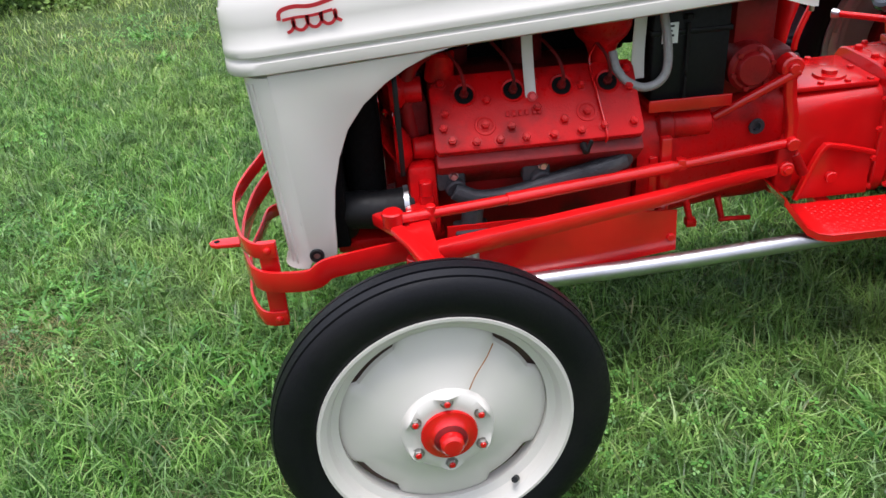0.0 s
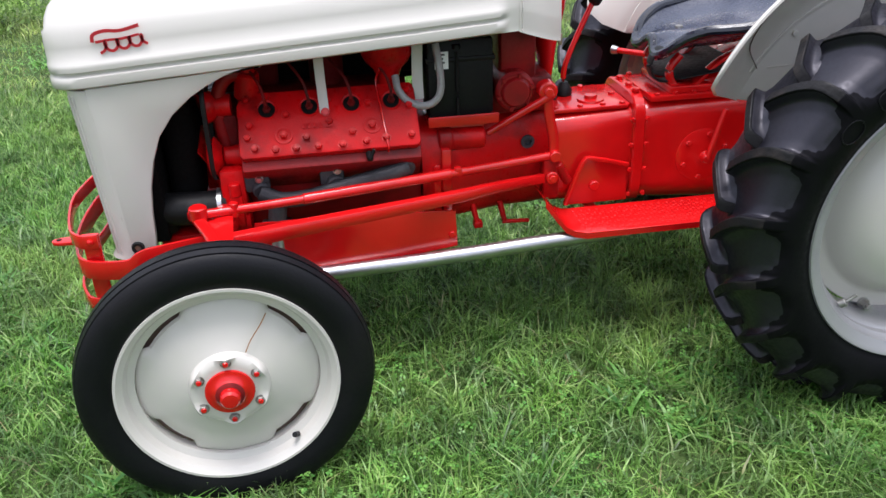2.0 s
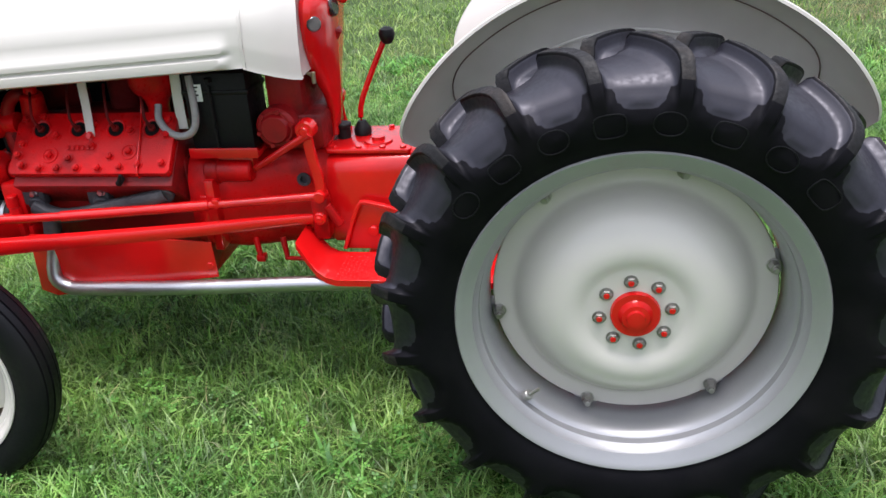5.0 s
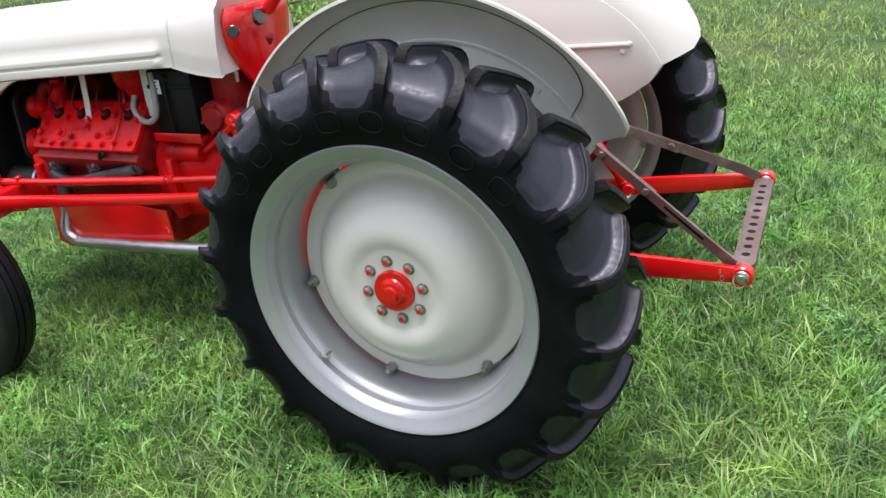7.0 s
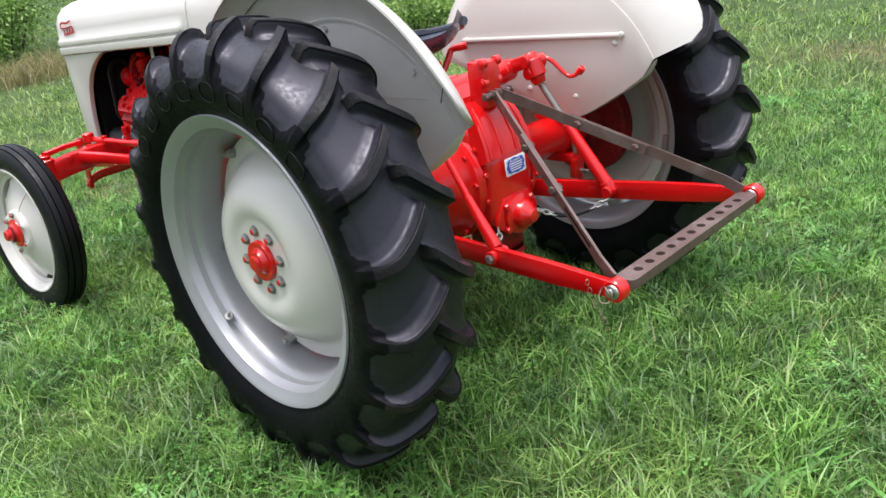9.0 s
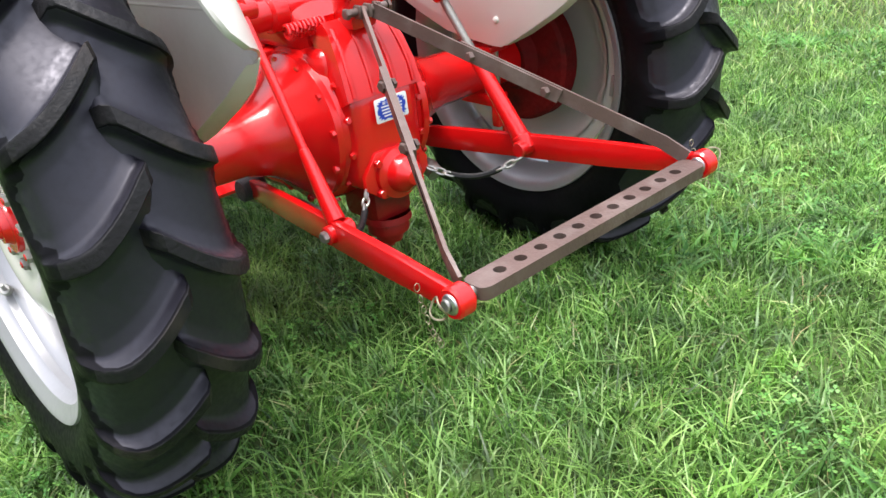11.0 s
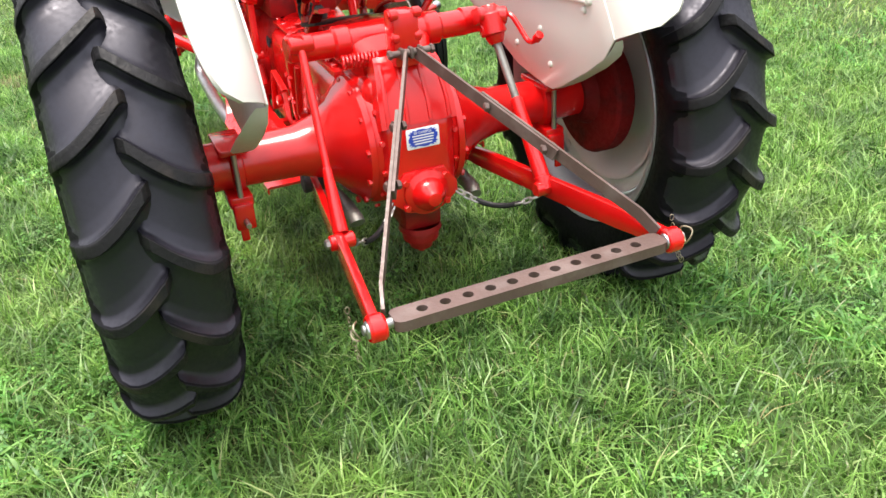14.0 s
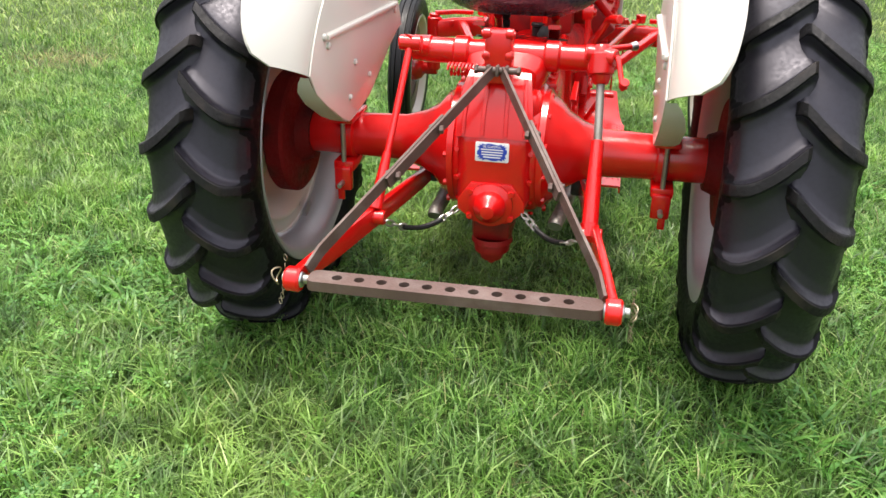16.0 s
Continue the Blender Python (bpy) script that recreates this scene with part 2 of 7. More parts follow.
# ---- mesh helpers ----
def crisp(bm, angle=34):
    a = radians(angle)
    for fc in bm.faces:
        fc.smooth = True
    for e in bm.edges:
        e.smooth = len(e.link_faces) == 2 and e.calc_face_angle(0) < a


def part(name, bm, material, parent=None, label="", angle=34, at=None):
    """One mesh object from a bmesh, under a thing or a part."""
    bmesh.ops.recalc_face_normals(bm, faces=bm.faces)
    crisp(bm, angle)
    me = bpy.data.meshes.new(name)
    bm.to_mesh(me)
    bm.free()
    for m in material if isinstance(material, (list, tuple)) else [material]:
        me.materials.append(m)
    ob = new(name, me)
    if at is not None:
        ob.matrix_basis = at
    if parent is not None:
        ob.parent = parent
    if label:
        tagged(ob, label)
    return ob


def again(ob, m, parent=None):
    """Another object on the same mesh."""
    c = ob.copy()
    scene.collection.objects.link(c)
    c.matrix_basis = m
    if parent is not None:
        c.parent = parent
    return c


def face(bm, vs, mi=0):
    try:
        fc = bm.faces.new(vs)
        fc.material_index = mi
        return fc
    except ValueError:
        return None


def lathe(bm, profile, segs=48, centre=(0, 0, 0), axis="Y", closed=False, a0=0.0, a1=360.0):
    """Turns (along the axis, radius) pairs round an axis."""
    full = abs(a1 - a0) >= 359.9
    n = segs if full else segs + 1
    rings = []
    for h, r in profile:
        ring = []
        if r < 1e-5:
            v = bm.verts.new(_turned(h, 0, 0, axis, centre))
            ring = [v] * n
        else:
            for k in range(n):
                t = radians(a0 + (a1 - a0) * k / segs)
                ring.append(bm.verts.new(_turned(h, r * math.cos(t), r * math.sin(t), axis, centre)))
        rings.append(ring)
    pairs = list(zip(rings, rings[1:]))
    if closed:
        pairs.append((rings[-1], rings[0]))
    for A, B in pairs:
        for k in range(segs):
            j = (k + 1) % n
            vs = []
            for v in (A[k], A[j], B[j], B[k]):
                if v not in vs:
                    vs.append(v)
            if len(vs) > 2:
                face(bm, vs)
    return bm


def _turned(h, u, v, axis, c):
    p = {"Y": (u, h, v), "X": (h, u, v), "Z": (u, v, h)}[axis]
    return (p[0] + c[0], p[1] + c[1], p[2] + c[2])


def smooth_path(pts, sub=6):
    """Catmull-Rom through the points."""
    P = [Vector(p) for p in pts]
    P = [P[0] * 2 - P[1], *P, P[-1] * 2 - P[-2]]
    out = []
    for i in range(1, len(P) - 2):
        a, b, c, d = P[i - 1 : i + 3]
        for k in range(sub):
            t = k / sub
            out.append(0.5 * (2 * b + (c - a) * t + (2 * a - 5 * b + 4 * c - d) * t * t + (3 * b - a - 3 * c + d) * t ** 3))
    out.append(P[-2])
    return out


def sweep(bm, pts, section, up=(0, 0, 1), caps=True, scale=None):
    """Carries a closed (side, up) section along a path."""
    P = [Vector(p) for p in pts]
    up = Vector(up)
    rings = []
    for i, p in enumerate(P):
        d = (P[min(i + 1, len(P) - 1)] - P[max(i - 1, 0)]).normalized()
        side = d.cross(up)
        if side.length < 1e-3:
            side = d.cross(Vector((0, 1, 0.01)))
        side.normalize()
        top = side.cross(d).normalized()
        s = scale[i] if scale else 1.0
        rings.append([bm.verts.new(p + side * a * s + top * b * s) for a, b in section])
    n = len(section)
    for A, B in zip(rings, rings[1:]):
        for k in range(n):
            face(bm, (A[k], A[(k + 1) % n], B[(k + 1) % n], B[k]))
    if caps:
        face(bm, rings[0][::-1])
        face(bm, rings[-1])
    return bm


def circle(r, n=12):
    return [(r * math.cos(2 * math.pi * k / n), r * math.sin(2 * math.pi * k / n)) for k in range(n)]


def rounded(w, h, r=0.003):
    """A rounded rectangle section."""
    out = []
    for cx, cy, a in ((w / 2 - r, h / 2 - r, 0), (-w / 2 + r, h / 2 - r, 90), (-w / 2 + r, -h / 2 + r, 180), (w / 2 - r, -h / 2 + r, 270)):
        for k in range(3):
            t = radians(a + 45 * k)
            out.append((cx + r * math.cos(t), cy + r * math.sin(t)))
    return out


def tube(bm, pts, r, n=12, sub=6, scale=None):
    return sweep(bm, smooth_path(pts, sub) if sub else pts, circle(r, n), scale=scale)


def rod(bm, a, b, r0, r1=None, n=14, bev=0.15):
    """A round bar from a to b with eased ends."""
    a, b = Vector(a), Vector(b)
    r1 = r0 if r1 is None else r1
    L = (b - a).length
    e = min(bev * r0, L * 0.2)
    prof = [(0, r0 - e), (e, r0), (L - e, r1), (L, r1 - e)]
    d = (b - a).normalized()
    q = Vector((0, 0, 1)).rotation_difference(d)
    rings = [[bm.verts.new(a + q @ Vector((r * math.cos(2 * math.pi * k / n), r * math.sin(2 * math.pi * k / n), h))) for k in range(n)] for h, r in prof]
    for A, B in zip(rings, rings[1:]):
        for k in range(n):
            face(bm, (A[k], A[(k + 1) % n], B[(k + 1) % n], B[k]))
    face(bm, rings[0][::-1])
    face(bm, rings[-1])
    return bm


def box(bm, lo, hi, bev=0.006, m=None, segs=2):
    """A box between two corners with eased edges, optionally moved by m."""
    t = bmesh.new()
    bmesh.ops.create_cube(t, size=1)
    for v in t.verts:
        v.co = Vector([lo[i] + (hi[i] - lo[i]) * (v.co[i] + 0.5) for i in range(3)])
    if bev:
        bmesh.ops.bevel(t, geom=t.edges[:], offset=bev, segments=segs, affect="EDGES", profile=0.5)
    return merge(bm, t, m)


def merge(bm, t, m=None):
    if m is not None:
        t.transform(m)
    vs = {v: bm.verts.new(v.co) for v in t.verts}
    for fc in t.faces:
        face(bm, [vs[v] for v in fc.verts], fc.material_index)
    t.free()
    return bm


def plate(bm, outline, thick, m=None, bev=0.002):
    """A flat outline (u, v) given thickness along w, eased, moved by m (u, v, w to world)."""
    t = bmesh.new()
    vs = [t.verts.new((u, v, 0)) for u, v in outline]
    fc = t.faces.new(vs)
    ext = bmesh.ops.extrude_face_region(t, geom=[fc])
    for v in ext["geom"]:
        if isinstance(v, bmesh.types.BMVert):
            v.co.z += thick
    if bev:
        rim = [e for e in t.edges if len(e.link_faces) == 2 and e.calc_face_angle(0) > 1.0 and abs(e.verts[0].co.z - e.verts[1].co.z) < 1e-6]
        bmesh.ops.bevel(t, geom=rim, offset=min(bev, thick * 0.45), segments=2, affect="EDGES", profile=0.5)
    return merge(bm, t, m)


def upright(y):
    """u, v, w as x, z and to the far side from y."""
    return Matrix(((1, 0, 0, 0), (0, 0, 1, y), (0, 1, 0, 0), (0, 0, 0, 1)))


def hexhead(bm, c, d, r=0.010, h=0.008, washer=0.0):
    """A hexagon head standing on c along d."""
    d = Vector(d).normalized()
    q = Vector((0, 0, 1)).rotation_difference(d).to_matrix().to_4x4()
    t = bmesh.new()
    prof = [(0, r), (h * 0.8, r), (h, r * 0.82)]
    rings = [[t.verts.new((rr * math.cos(math.pi / 3 * k), rr * math.sin(math.pi / 3 * k), hh)) for k in range(6)] for hh, rr in prof]
    for A, B in zip(rings, rings[1:]):
        for k in range(6):
            face(t, (A[k], A[(k + 1) % 6], B[(k + 1) % 6], B[k]))
    face(t, rings[-1])
    if washer:
        lathe(t, [(0, washer), (0.002, washer), (0.002, r * 0.5)], 12, axis="Z")
    return merge(bm, t, Matrix.Translation(c) @ q)


def flip_y(bm):
    for v in bm.verts:
        v.co.y = -v.co.y
    return bm


B = bmesh.new
AXLE_F, AXLE_R = -0.006, 1.778
HUB_F, HUB_R = 0.330, 0.570

# ---- the tractor ----
tractor = tagged(new("tractor"), "vintage farm tractor in red and pale grey enamel on grass", "tractor")


def smoothstep(a, b, x):
    t = np.clip((x - a) / (b - a), 0, 1)
    return t * t * (3 - 2 * t)


def grid_mesh(name, co, faces, material, smooth=True):
    me = bpy.data.meshes.new(name)
    me.vertices.add(len(co))
    me.vertices.foreach_set("co", np.asarray(co, np.float32).ravel())
    size = faces.shape[1]
    me.loops.add(faces.size)
    me.loops.foreach_set("vertex_index", faces.ravel().astype(np.int32))
    me.polygons.add(len(faces))
    me.polygons.foreach_set("loop_start", np.arange(0, faces.size, size, dtype=np.int32))
    me.polygons.foreach_set("use_smooth", np.full(len(faces), smooth))
    me.update(calc_edges=True)
    for m in material if isinstance(material, (list, tuple)) else [material]:
        me.materials.append(m)
    return me


LUGS, LEAN = 20, radians(8.6)


def rear_tyre_mesh():
    """Farm tyre: two half carcasses whose grids follow the slant of their 20 bars, which reach a little past the middle."""
    prof = np.array([(-0.020, 0.534), (-0.012, 0.540), (-0.004, 0.5455), (0.004, 0.5460), (0.014, 0.5460), (0.026, 0.5455), (0.040, 0.5440), (0.056, 0.5410), (0.072, 0.5365), (0.086, 0.5305), (0.098, 0.5230), (0.107, 0.5140), (0.1135, 0.5040),
                     (0.1180, 0.4930), (0.1205, 0.4850), (0.1225, 0.4760), (0.1240, 0.4650), (0.1250, 0.4500), (0.1248, 0.4350), (0.1235, 0.4200), (0.1205, 0.4060), (0.1165, 0.3940), (0.1120, 0.3850), (0.1095, 0.3720)])
    lift = np.array([0.0, 0.75, 1.0, 1, 1, 1, 1, 1, 1, 1, 1, 1, 0.93, 0.72, 0.42, 0.16, 0.0, 0, 0, 0, 0, 0, 0, 0])
    seat = np.array([0, 0, 0, 0, 0, 0, 0, 0, 0, 0, 0, 0, 0, 0.25, 0.85, 1.0, 1.0, 0.9, 0.7, 0.5, 0.3, 0.15, 0, 0])
    flank = [-2.20, -1.86, -1.55, -1.28, -1.10, -0.98, -0.84, -0.4, 0.4, 0.84, 0.98, 1.10, 1.28, 1.55, 1.86, 2.20]
    rise = [0.0, 0.03, 0.11, 0.30, 0.66, 0.95, 1.0, 1.0, 1.0, 1.0, 0.95, 0.66, 0.30, 0.11, 0.03, 0.0]
    bay = np.linspace(0, 1, 11)[1:-1]
    pitch = 2 * math.pi / LUGS
    cos_, quads, worn, bays = [], [], [], []
    for s in (-1, 1):
        first = sum(len(c) for c in cos_)
        rows = len(prof)
        cols = []
        for g in range(LUGS):
            for k, (f, h) in enumerate(zip(flank, rise)):
                cols.append((g, f, None, h))
            for b in bay:
                cols.append((g, None, b, 0.0))
        pts = np.zeros((len(cols), rows, 3))
        for c, (g, f, b, h) in enumerate(cols):
            for r, (y, rad) in enumerate(prof):
                u = max(-0.2, min(1.0, y / 0.118))
                half = (0.0138 - 0.0004 * max(0, u)) / 0.56
                mid = LEAN * (1 - max(u, 0)) ** 1.55 - LEAN * 1.1 * min(u, 0)
                if b is None:
                    off = f * half
                else:
                    off = 2.20 * half + (pitch - 4.4 * half) * b
                ang = g * pitch + mid + off + (0.5 * pitch if s > 0 else 0)
                edge = abs(2 * b - 1) if b is not None else 1.0
                deep = 12.4 + 3.9 * (1 - edge ** 5.0) if b is not None else 0
                dip = -0.0045 * (1 - edge ** 2) * (1 if r < 14 else 0) - (0.0035 * min(1.0, 5 * (1 - edge)) if b is not None and r < deep else 0)
                top = min(0.0325 + 0.004 * max(0, u) ** 2, 0.040)
                if r < 3 and b is None:
                    top += 0.546 - rad
                # normal of the section
                nx, nr = (0.0, 1.0) if u < 0.8 else ((u - 0.8) / 0.2 * 0.75, 1.0 - (u - 0.8) / 0.2 * 0.55)
                d = h * lift[r] * top + dip
                side = 0.0065 * seat[r] * (1.0 if b is None else (0.15 if r < deep else 1.0))
                R, Y = rad + nr * d, y + nx * d * 0.45 + side
                pts[c, r] = (R * math.cos(ang), s * Y * 1.06, R * math.sin(ang))
        cos_.append(pts.reshape(-1, 3))
        n = len(cols)
        for c in range(n):
            c2 = (c + 1) % n
            for r in range(rows - 1):
                q = (first + c * rows + r, first + c * rows + r + 1, first + c2 * rows + r + 1, first + c2 * rows + r)
                quads.append(q if s < 0 else q[::-1])
                a, b2 = cols[c], cols[c2]
                worn.append(1 if a[1] is not None and b2[1] is not None and abs(a[1]) < 1.0 and abs(b2[1]) < 1.0 and r < 12 else 0)
        for g, f, b, h in cols:
            for r in range(rows):
                if b is not None:
                    v = 12.4 + 3.9 * (1 - abs(2 * b - 1) ** 5.0) - r - 0.5
                else:
                    v = 11.9 - r if abs(f) > 1.2 else (11.2 - r if abs(f) > 1.05 else -1.0)
                bays.append(max(-1.0, min(1.0, v)))
    me = grid_mesh("rear_tyre", np.concatenate(cos_), np.array(quads), [TREAD, RUBBER_WORN])
    me.attributes.new("bay", "FLOAT", "POINT").data.foreach_set("value", np.array(bays, np.float32))
    me.polygons.foreach_set("material_index", np.array(worn, np.int32))
    bm = bmesh.new()
    bm.from_mesh(me)
    crisp(bm, 38)
    bm.to_mesh(me)
    bm.free()
    return me


TYRE_R = rear_tyre_mesh()


def raised_mark(r, deg, wide, tall, kind, s):
    """A low moulded mark on the tyre's side wall: an open outline with no letter in it."""
    bm = B()
    pts = []
    for k in range(17):
        a = 2 * math.pi * k / 16
        c, d = math.cos(a), math.sin(a)
        p = 0.55 if kind else 0.9
        u, v = wide / 2 * math.copysign(abs(c) ** p, c), tall / 2 * math.copysign(abs(d) ** p, d)
        rr, t = r + v, radians(deg) + u / r
        side = 0.1395 - abs(rr - 0.452) * 0.10
        pts.append((rr * math.cos(t), s * side, rr * math.sin(t)))
    sweep(bm, pts, rounded(0.0026, 0.0024, 0.0006), up=(0, 1, 0), caps=False)
    return bm


def rear_wheel(side):
    """side -1: the near wheel, +1: the far one. Built with its outer face to -y, turned for the far side."""
    yc = 0.670
    m = Matrix.Translation((AXLE_R, side * yc, HUB_R))
    if side > 0:
        m = m @ Matrix.Rotation(math.pi, 4, "Z")
    bm = B()
    prof = [(-0.120, 0.366), (-0.124, 0.372), (-0.126, 0.378), (-0.121, 0.381), (-0.117, 0.376), (-0.114, 0.362), (-0.108, 0.352), (-0.092, 0.347), (-0.085, 0.341), (-0.068, 0.339), (-0.060, 0.331), (-0.04, 0.326), (0.04, 0.324), (0.055, 0.330), (0.085, 0.345), (0.108, 0.352), (0.114, 0.362), (0.119, 0.381), (0.126, 0.378), (0.121, 0.364),
            (0.104, 0.346), (0.080, 0.337), (0.05, 0.318), (-0.04, 0.319), (-0.060, 0.324), (-0.068, 0.332), (-0.085, 0.334), (-0.092, 0.340), (-0.108, 0.345)]
    lathe(bm, [(y * 0.97 - 0.010, r) for y, r in prof], 96, closed=True)
    wheel = part("rear_wheel", bm, SILVER, tractor, "silver-painted steel rear rim", angle=34, at=m)
    tyre = new("tyre", TYRE_R)
    tyre.parent = wheel
    tyre.matrix_basis = Matrix.Translation((0, -0.010, 0)) @ Matrix.Rotation(radians(7.3), 4, "Y")
    if side > 0:
        tyre.matrix_basis = Matrix.Translation((0, -0.010, 0)) @ Matrix.Rotation(math.pi, 4, "Z") @ Matrix.Rotation(radians(5.0), 4, "Y")
    tagged(tyre, "black farm tyre with deep chevron bars")
    if side < 0:
        for k, deg in enumerate((141, 127, 113, 99, 85, 71, 57, 43)):
            part("moulded_mark", raised_mark(0.440, deg, 0.060, 0.046, k % 2, -1), RUBBER, wheel, at=Matrix.Translation((0, -0.010, 0)))
    # dished centre
    bm = B()
    lathe(bm, [(0.028, 0.3095), (0.022, 0.3105), (0.018, 0.308), (0.015, 0.290), (0.013, 0.272), (0.010, 0.264), (0.003, 0.257), (-0.014, 0.246), (-0.034, 0.231), (-0.053, 0.213), (-0.069, 0.193), (-0.080, 0.172), (-0.0855, 0.153), (-0.0862, 0.141), (-0.0848, 0.129), (-0.0812, 0.118), (-0.0780, 0.110), (-0.0762, 0.102), (-0.076, 0.05), (-0.076, 0.0), (-0.066, 0.0), (-0.066, 0.10), (-0.077, 0.14), (-0.066, 0.175), (-0.02, 0.228), (0.014, 0.254), (0.022, 0.27)], 96, closed=False)
    part("wheel_disc", bm, CREAM, wheel, "dished pale grey enamel wheel centre")
    # clamp bolts and lugs at the disc's edge
    for k, deg in enumerate((190, 252, 308, 14, 72, 130)):
        a = radians(deg)
        c, s = math.cos(a), math.sin(a)
        bm = B()
        hexhead(bm, (0.301 * c, 0.016, 0.301 * s), (0, -1, 0), 0.013, 0.022, 0.016)
        rod(bm, (0.301 * c, -0.004, 0.301 * s), (0.301 * c, -0.016, 0.301 * s), 0.007)
        part("rim_bolt", bm, STEEL, wheel)
        bm = B()
        box(bm, (0.296, 0.028, -0.028), (0.322, 0.040, 0.028), 0.003, Matrix.Rotation(-a, 4, "Y"))
        part("rim_lug", bm, SILVER, wheel)
    for k in range(8):
        a = radians(99 + 45 * k)
        c, s = 0.0762 * math.cos(a), 0.0762 * math.sin(a)
        bm = B()
        hexhead(bm, (c, -0.075, s), (0, -1, 0), 0.0125, 0.011, 0.0155)
        nut = part("lug_nut", bm, DULL_STEEL, wheel)
        bm = B()
        rod(bm, (c, -0.084, s), (c, -0.0880, s), 0.0072, 0.0064, 10, 0.3)
        part("stud", bm, RED, nut, "red-painted stud end")
    bm = B()
    lathe(bm, [(-0.074, 0.0), (-0.074, 0.053), (-0.082, 0.0535), (-0.088, 0.051), (-0.087, 0.036), (-0.094, 0.031), (-0.100, 0.029), (-0.101, 0.020), (-0.108, 0.018), (-0.109, 0.0)], 32)
    part("hub", bm, RED, wheel, "red hub boss")
    bm = B()
    a = radians(223)
    c, s = math.cos(a), math.sin(a)
    rod(bm, (0.322 * c, -0.082, 0.322 * s), (0.306 * c, -0.090, 0.306 * s), 0.012)
    rod(bm, (0.306 * c, -0.090, 0.306 * s), (0.276 * c, -0.096, 0.276 * s), 0.0042)
    part("valve", bm, STEEL, wheel)
    # The drum's darker red stands for the shade inside the wheel.
    bm = B()
    lathe(bm, [(0.024, 0.0), (0.024, 0.172), (0.030, 0.178), (0.072, 0.178), (0.080, 0.168), (0.084, 0.09), (0.12, 0.075), (0.12, 0.0)], 48)
    part("brake_drum", bm, RED_DULL_SHADE, wheel, "red brake drum")
    return wheel


def front_wheel(side):
    yc = 0.7214
    # both wheels are steered a little, and lean out at the top
    m = Matrix.Translation((AXLE_F, side * yc, HUB_F)) @ pose(0, 0, 0, 0, 0, 4.3 if side < 0 else 184.3) @ pose(0, 0, 0, -2.0)
    bm = B()
    lathe(bm, [(-0.045, 0.2475), (-0.050, 0.252), (-0.050, 0.258), (-0.046, 0.259), (-0.043, 0.250), (-0.038, 0.243), (-0.020, 0.236), (-0.012, 0.224), (0.02, 0.222), (0.036, 0.240), (0.044, 0.258), (0.050, 0.257), (0.046, 0.245),
               (0.034, 0.232), (0.018, 0.214), (-0.010, 0.214), (-0.018, 0.230), (-0.036, 0.238)], 80, closed=True)
    wheel = part("front_wheel", bm, CREAM, tractor, "pale grey enamel front rim", angle=22, at=m)
    bm = B()
    section = [(-0.044, 0.249), (-0.053, 0.256), (-0.060, 0.270), (-0.066, 0.290), (-0.067, 0.308), (-0.064, 0.325), (-0.059, 0.336), (-0.054, 0.343), (-0.0485, 0.348), (-0.048, 0.343), (-0.043, 0.343), (-0.0425, 0.3505), (-0.0225, 0.3555), (-0.022, 0.345), (-0.016, 0.345), (-0.0155, 0.357),
               (0.0155, 0.357), (0.016, 0.345), (0.022, 0.345), (0.0225, 0.3555), (0.0425, 0.3505), (0.043, 0.343), (0.048, 0.343), (0.0485, 0.348), (0.054, 0.343), (0.061, 0.332), (0.067, 0.310), (0.065, 0.288), (0.058, 0.266), (0.046, 0.250)]
    lathe(bm, [(h * 0.80, 0.247 + (r - 0.249) * 0.928) for h, r in section], 96)
    part("tyre", bm, RUBBER, wheel, "black ribbed front tyre", angle=25)
    # centre disc, its edge cut back in four places
    bm = B()
    prof = [(0.006, 1.0), (-0.002, 0.975), (-0.006, 0.93), (-0.016, 0.80), (-0.029, 0.62), (-0.039, 0.48), (-0.042, 0.44), (-0.053, 0.425), (-0.058, 0.405), (-0.060, 0.34), (-0.060, 0.30), (-0.060, 0.0)]
    rings = []
    n = 96
    for h, f in prof:
        ring = []
        for k in range(n):
            a = 2 * math.pi * k / n
            R = 0.2165
            g = (a - math.pi / 4 + radians(4)) % (math.pi / 2)
            g = min(g, math.pi / 2 - g)
            if g < radians(20):
                R = 0.2165 * (0.918 + 0.082 * float(smoothstep(radians(13.5), radians(20), g)) ** 1.5)
            r = f * (R if f > 0.9 else 0.2165)
            bump = 0.0
            if 0.34 < f < 0.43:
                bump = (-0.010 * max(0, math.cos(6 * (a - math.pi / 2))) + 0.004 * max(0, -math.cos(6 * (a - math.pi / 2)))) * (1 if f > 0.35 else 0.6)
            ring.append(bm.verts.new((r * math.cos(a), h + bump, r * math.sin(a))) if f else None)
        rings.append(ring)
    for A, Bq in zip(rings, rings[1:]):
        if Bq[0] is None:
            face(bm, A)
            break
        for k in range(n):
            face(bm, (A[k], A[(k + 1) % n], Bq[(k + 1) % n], Bq[k]))
    part("wheel_disc", bm, CREAM, wheel, "pale grey enamel wheel centre with four slots")
    if side < 0:
        bm = B()
        a0, a1 = Vector((0.048, -0.0545, 0.090)), Vector((0.105, -0.0335, 0.168))
        tube(bm, [a0 + Vector((0, 0.004, 0)), a0.lerp(a1, 0.35) + Vector((-0.004, 0.0035, 0)), a0.lerp(a1, 0.7) + Vector((0.0, 0.006, 0.001)), a1 + Vector((0, 0.012, 0))], 0.0014, 5, 5)
        part("rust_streak", bm, node_mat("rust_stain", (0.30, 0.14, 0.05), 0.8), wheel, "thin rust streak")
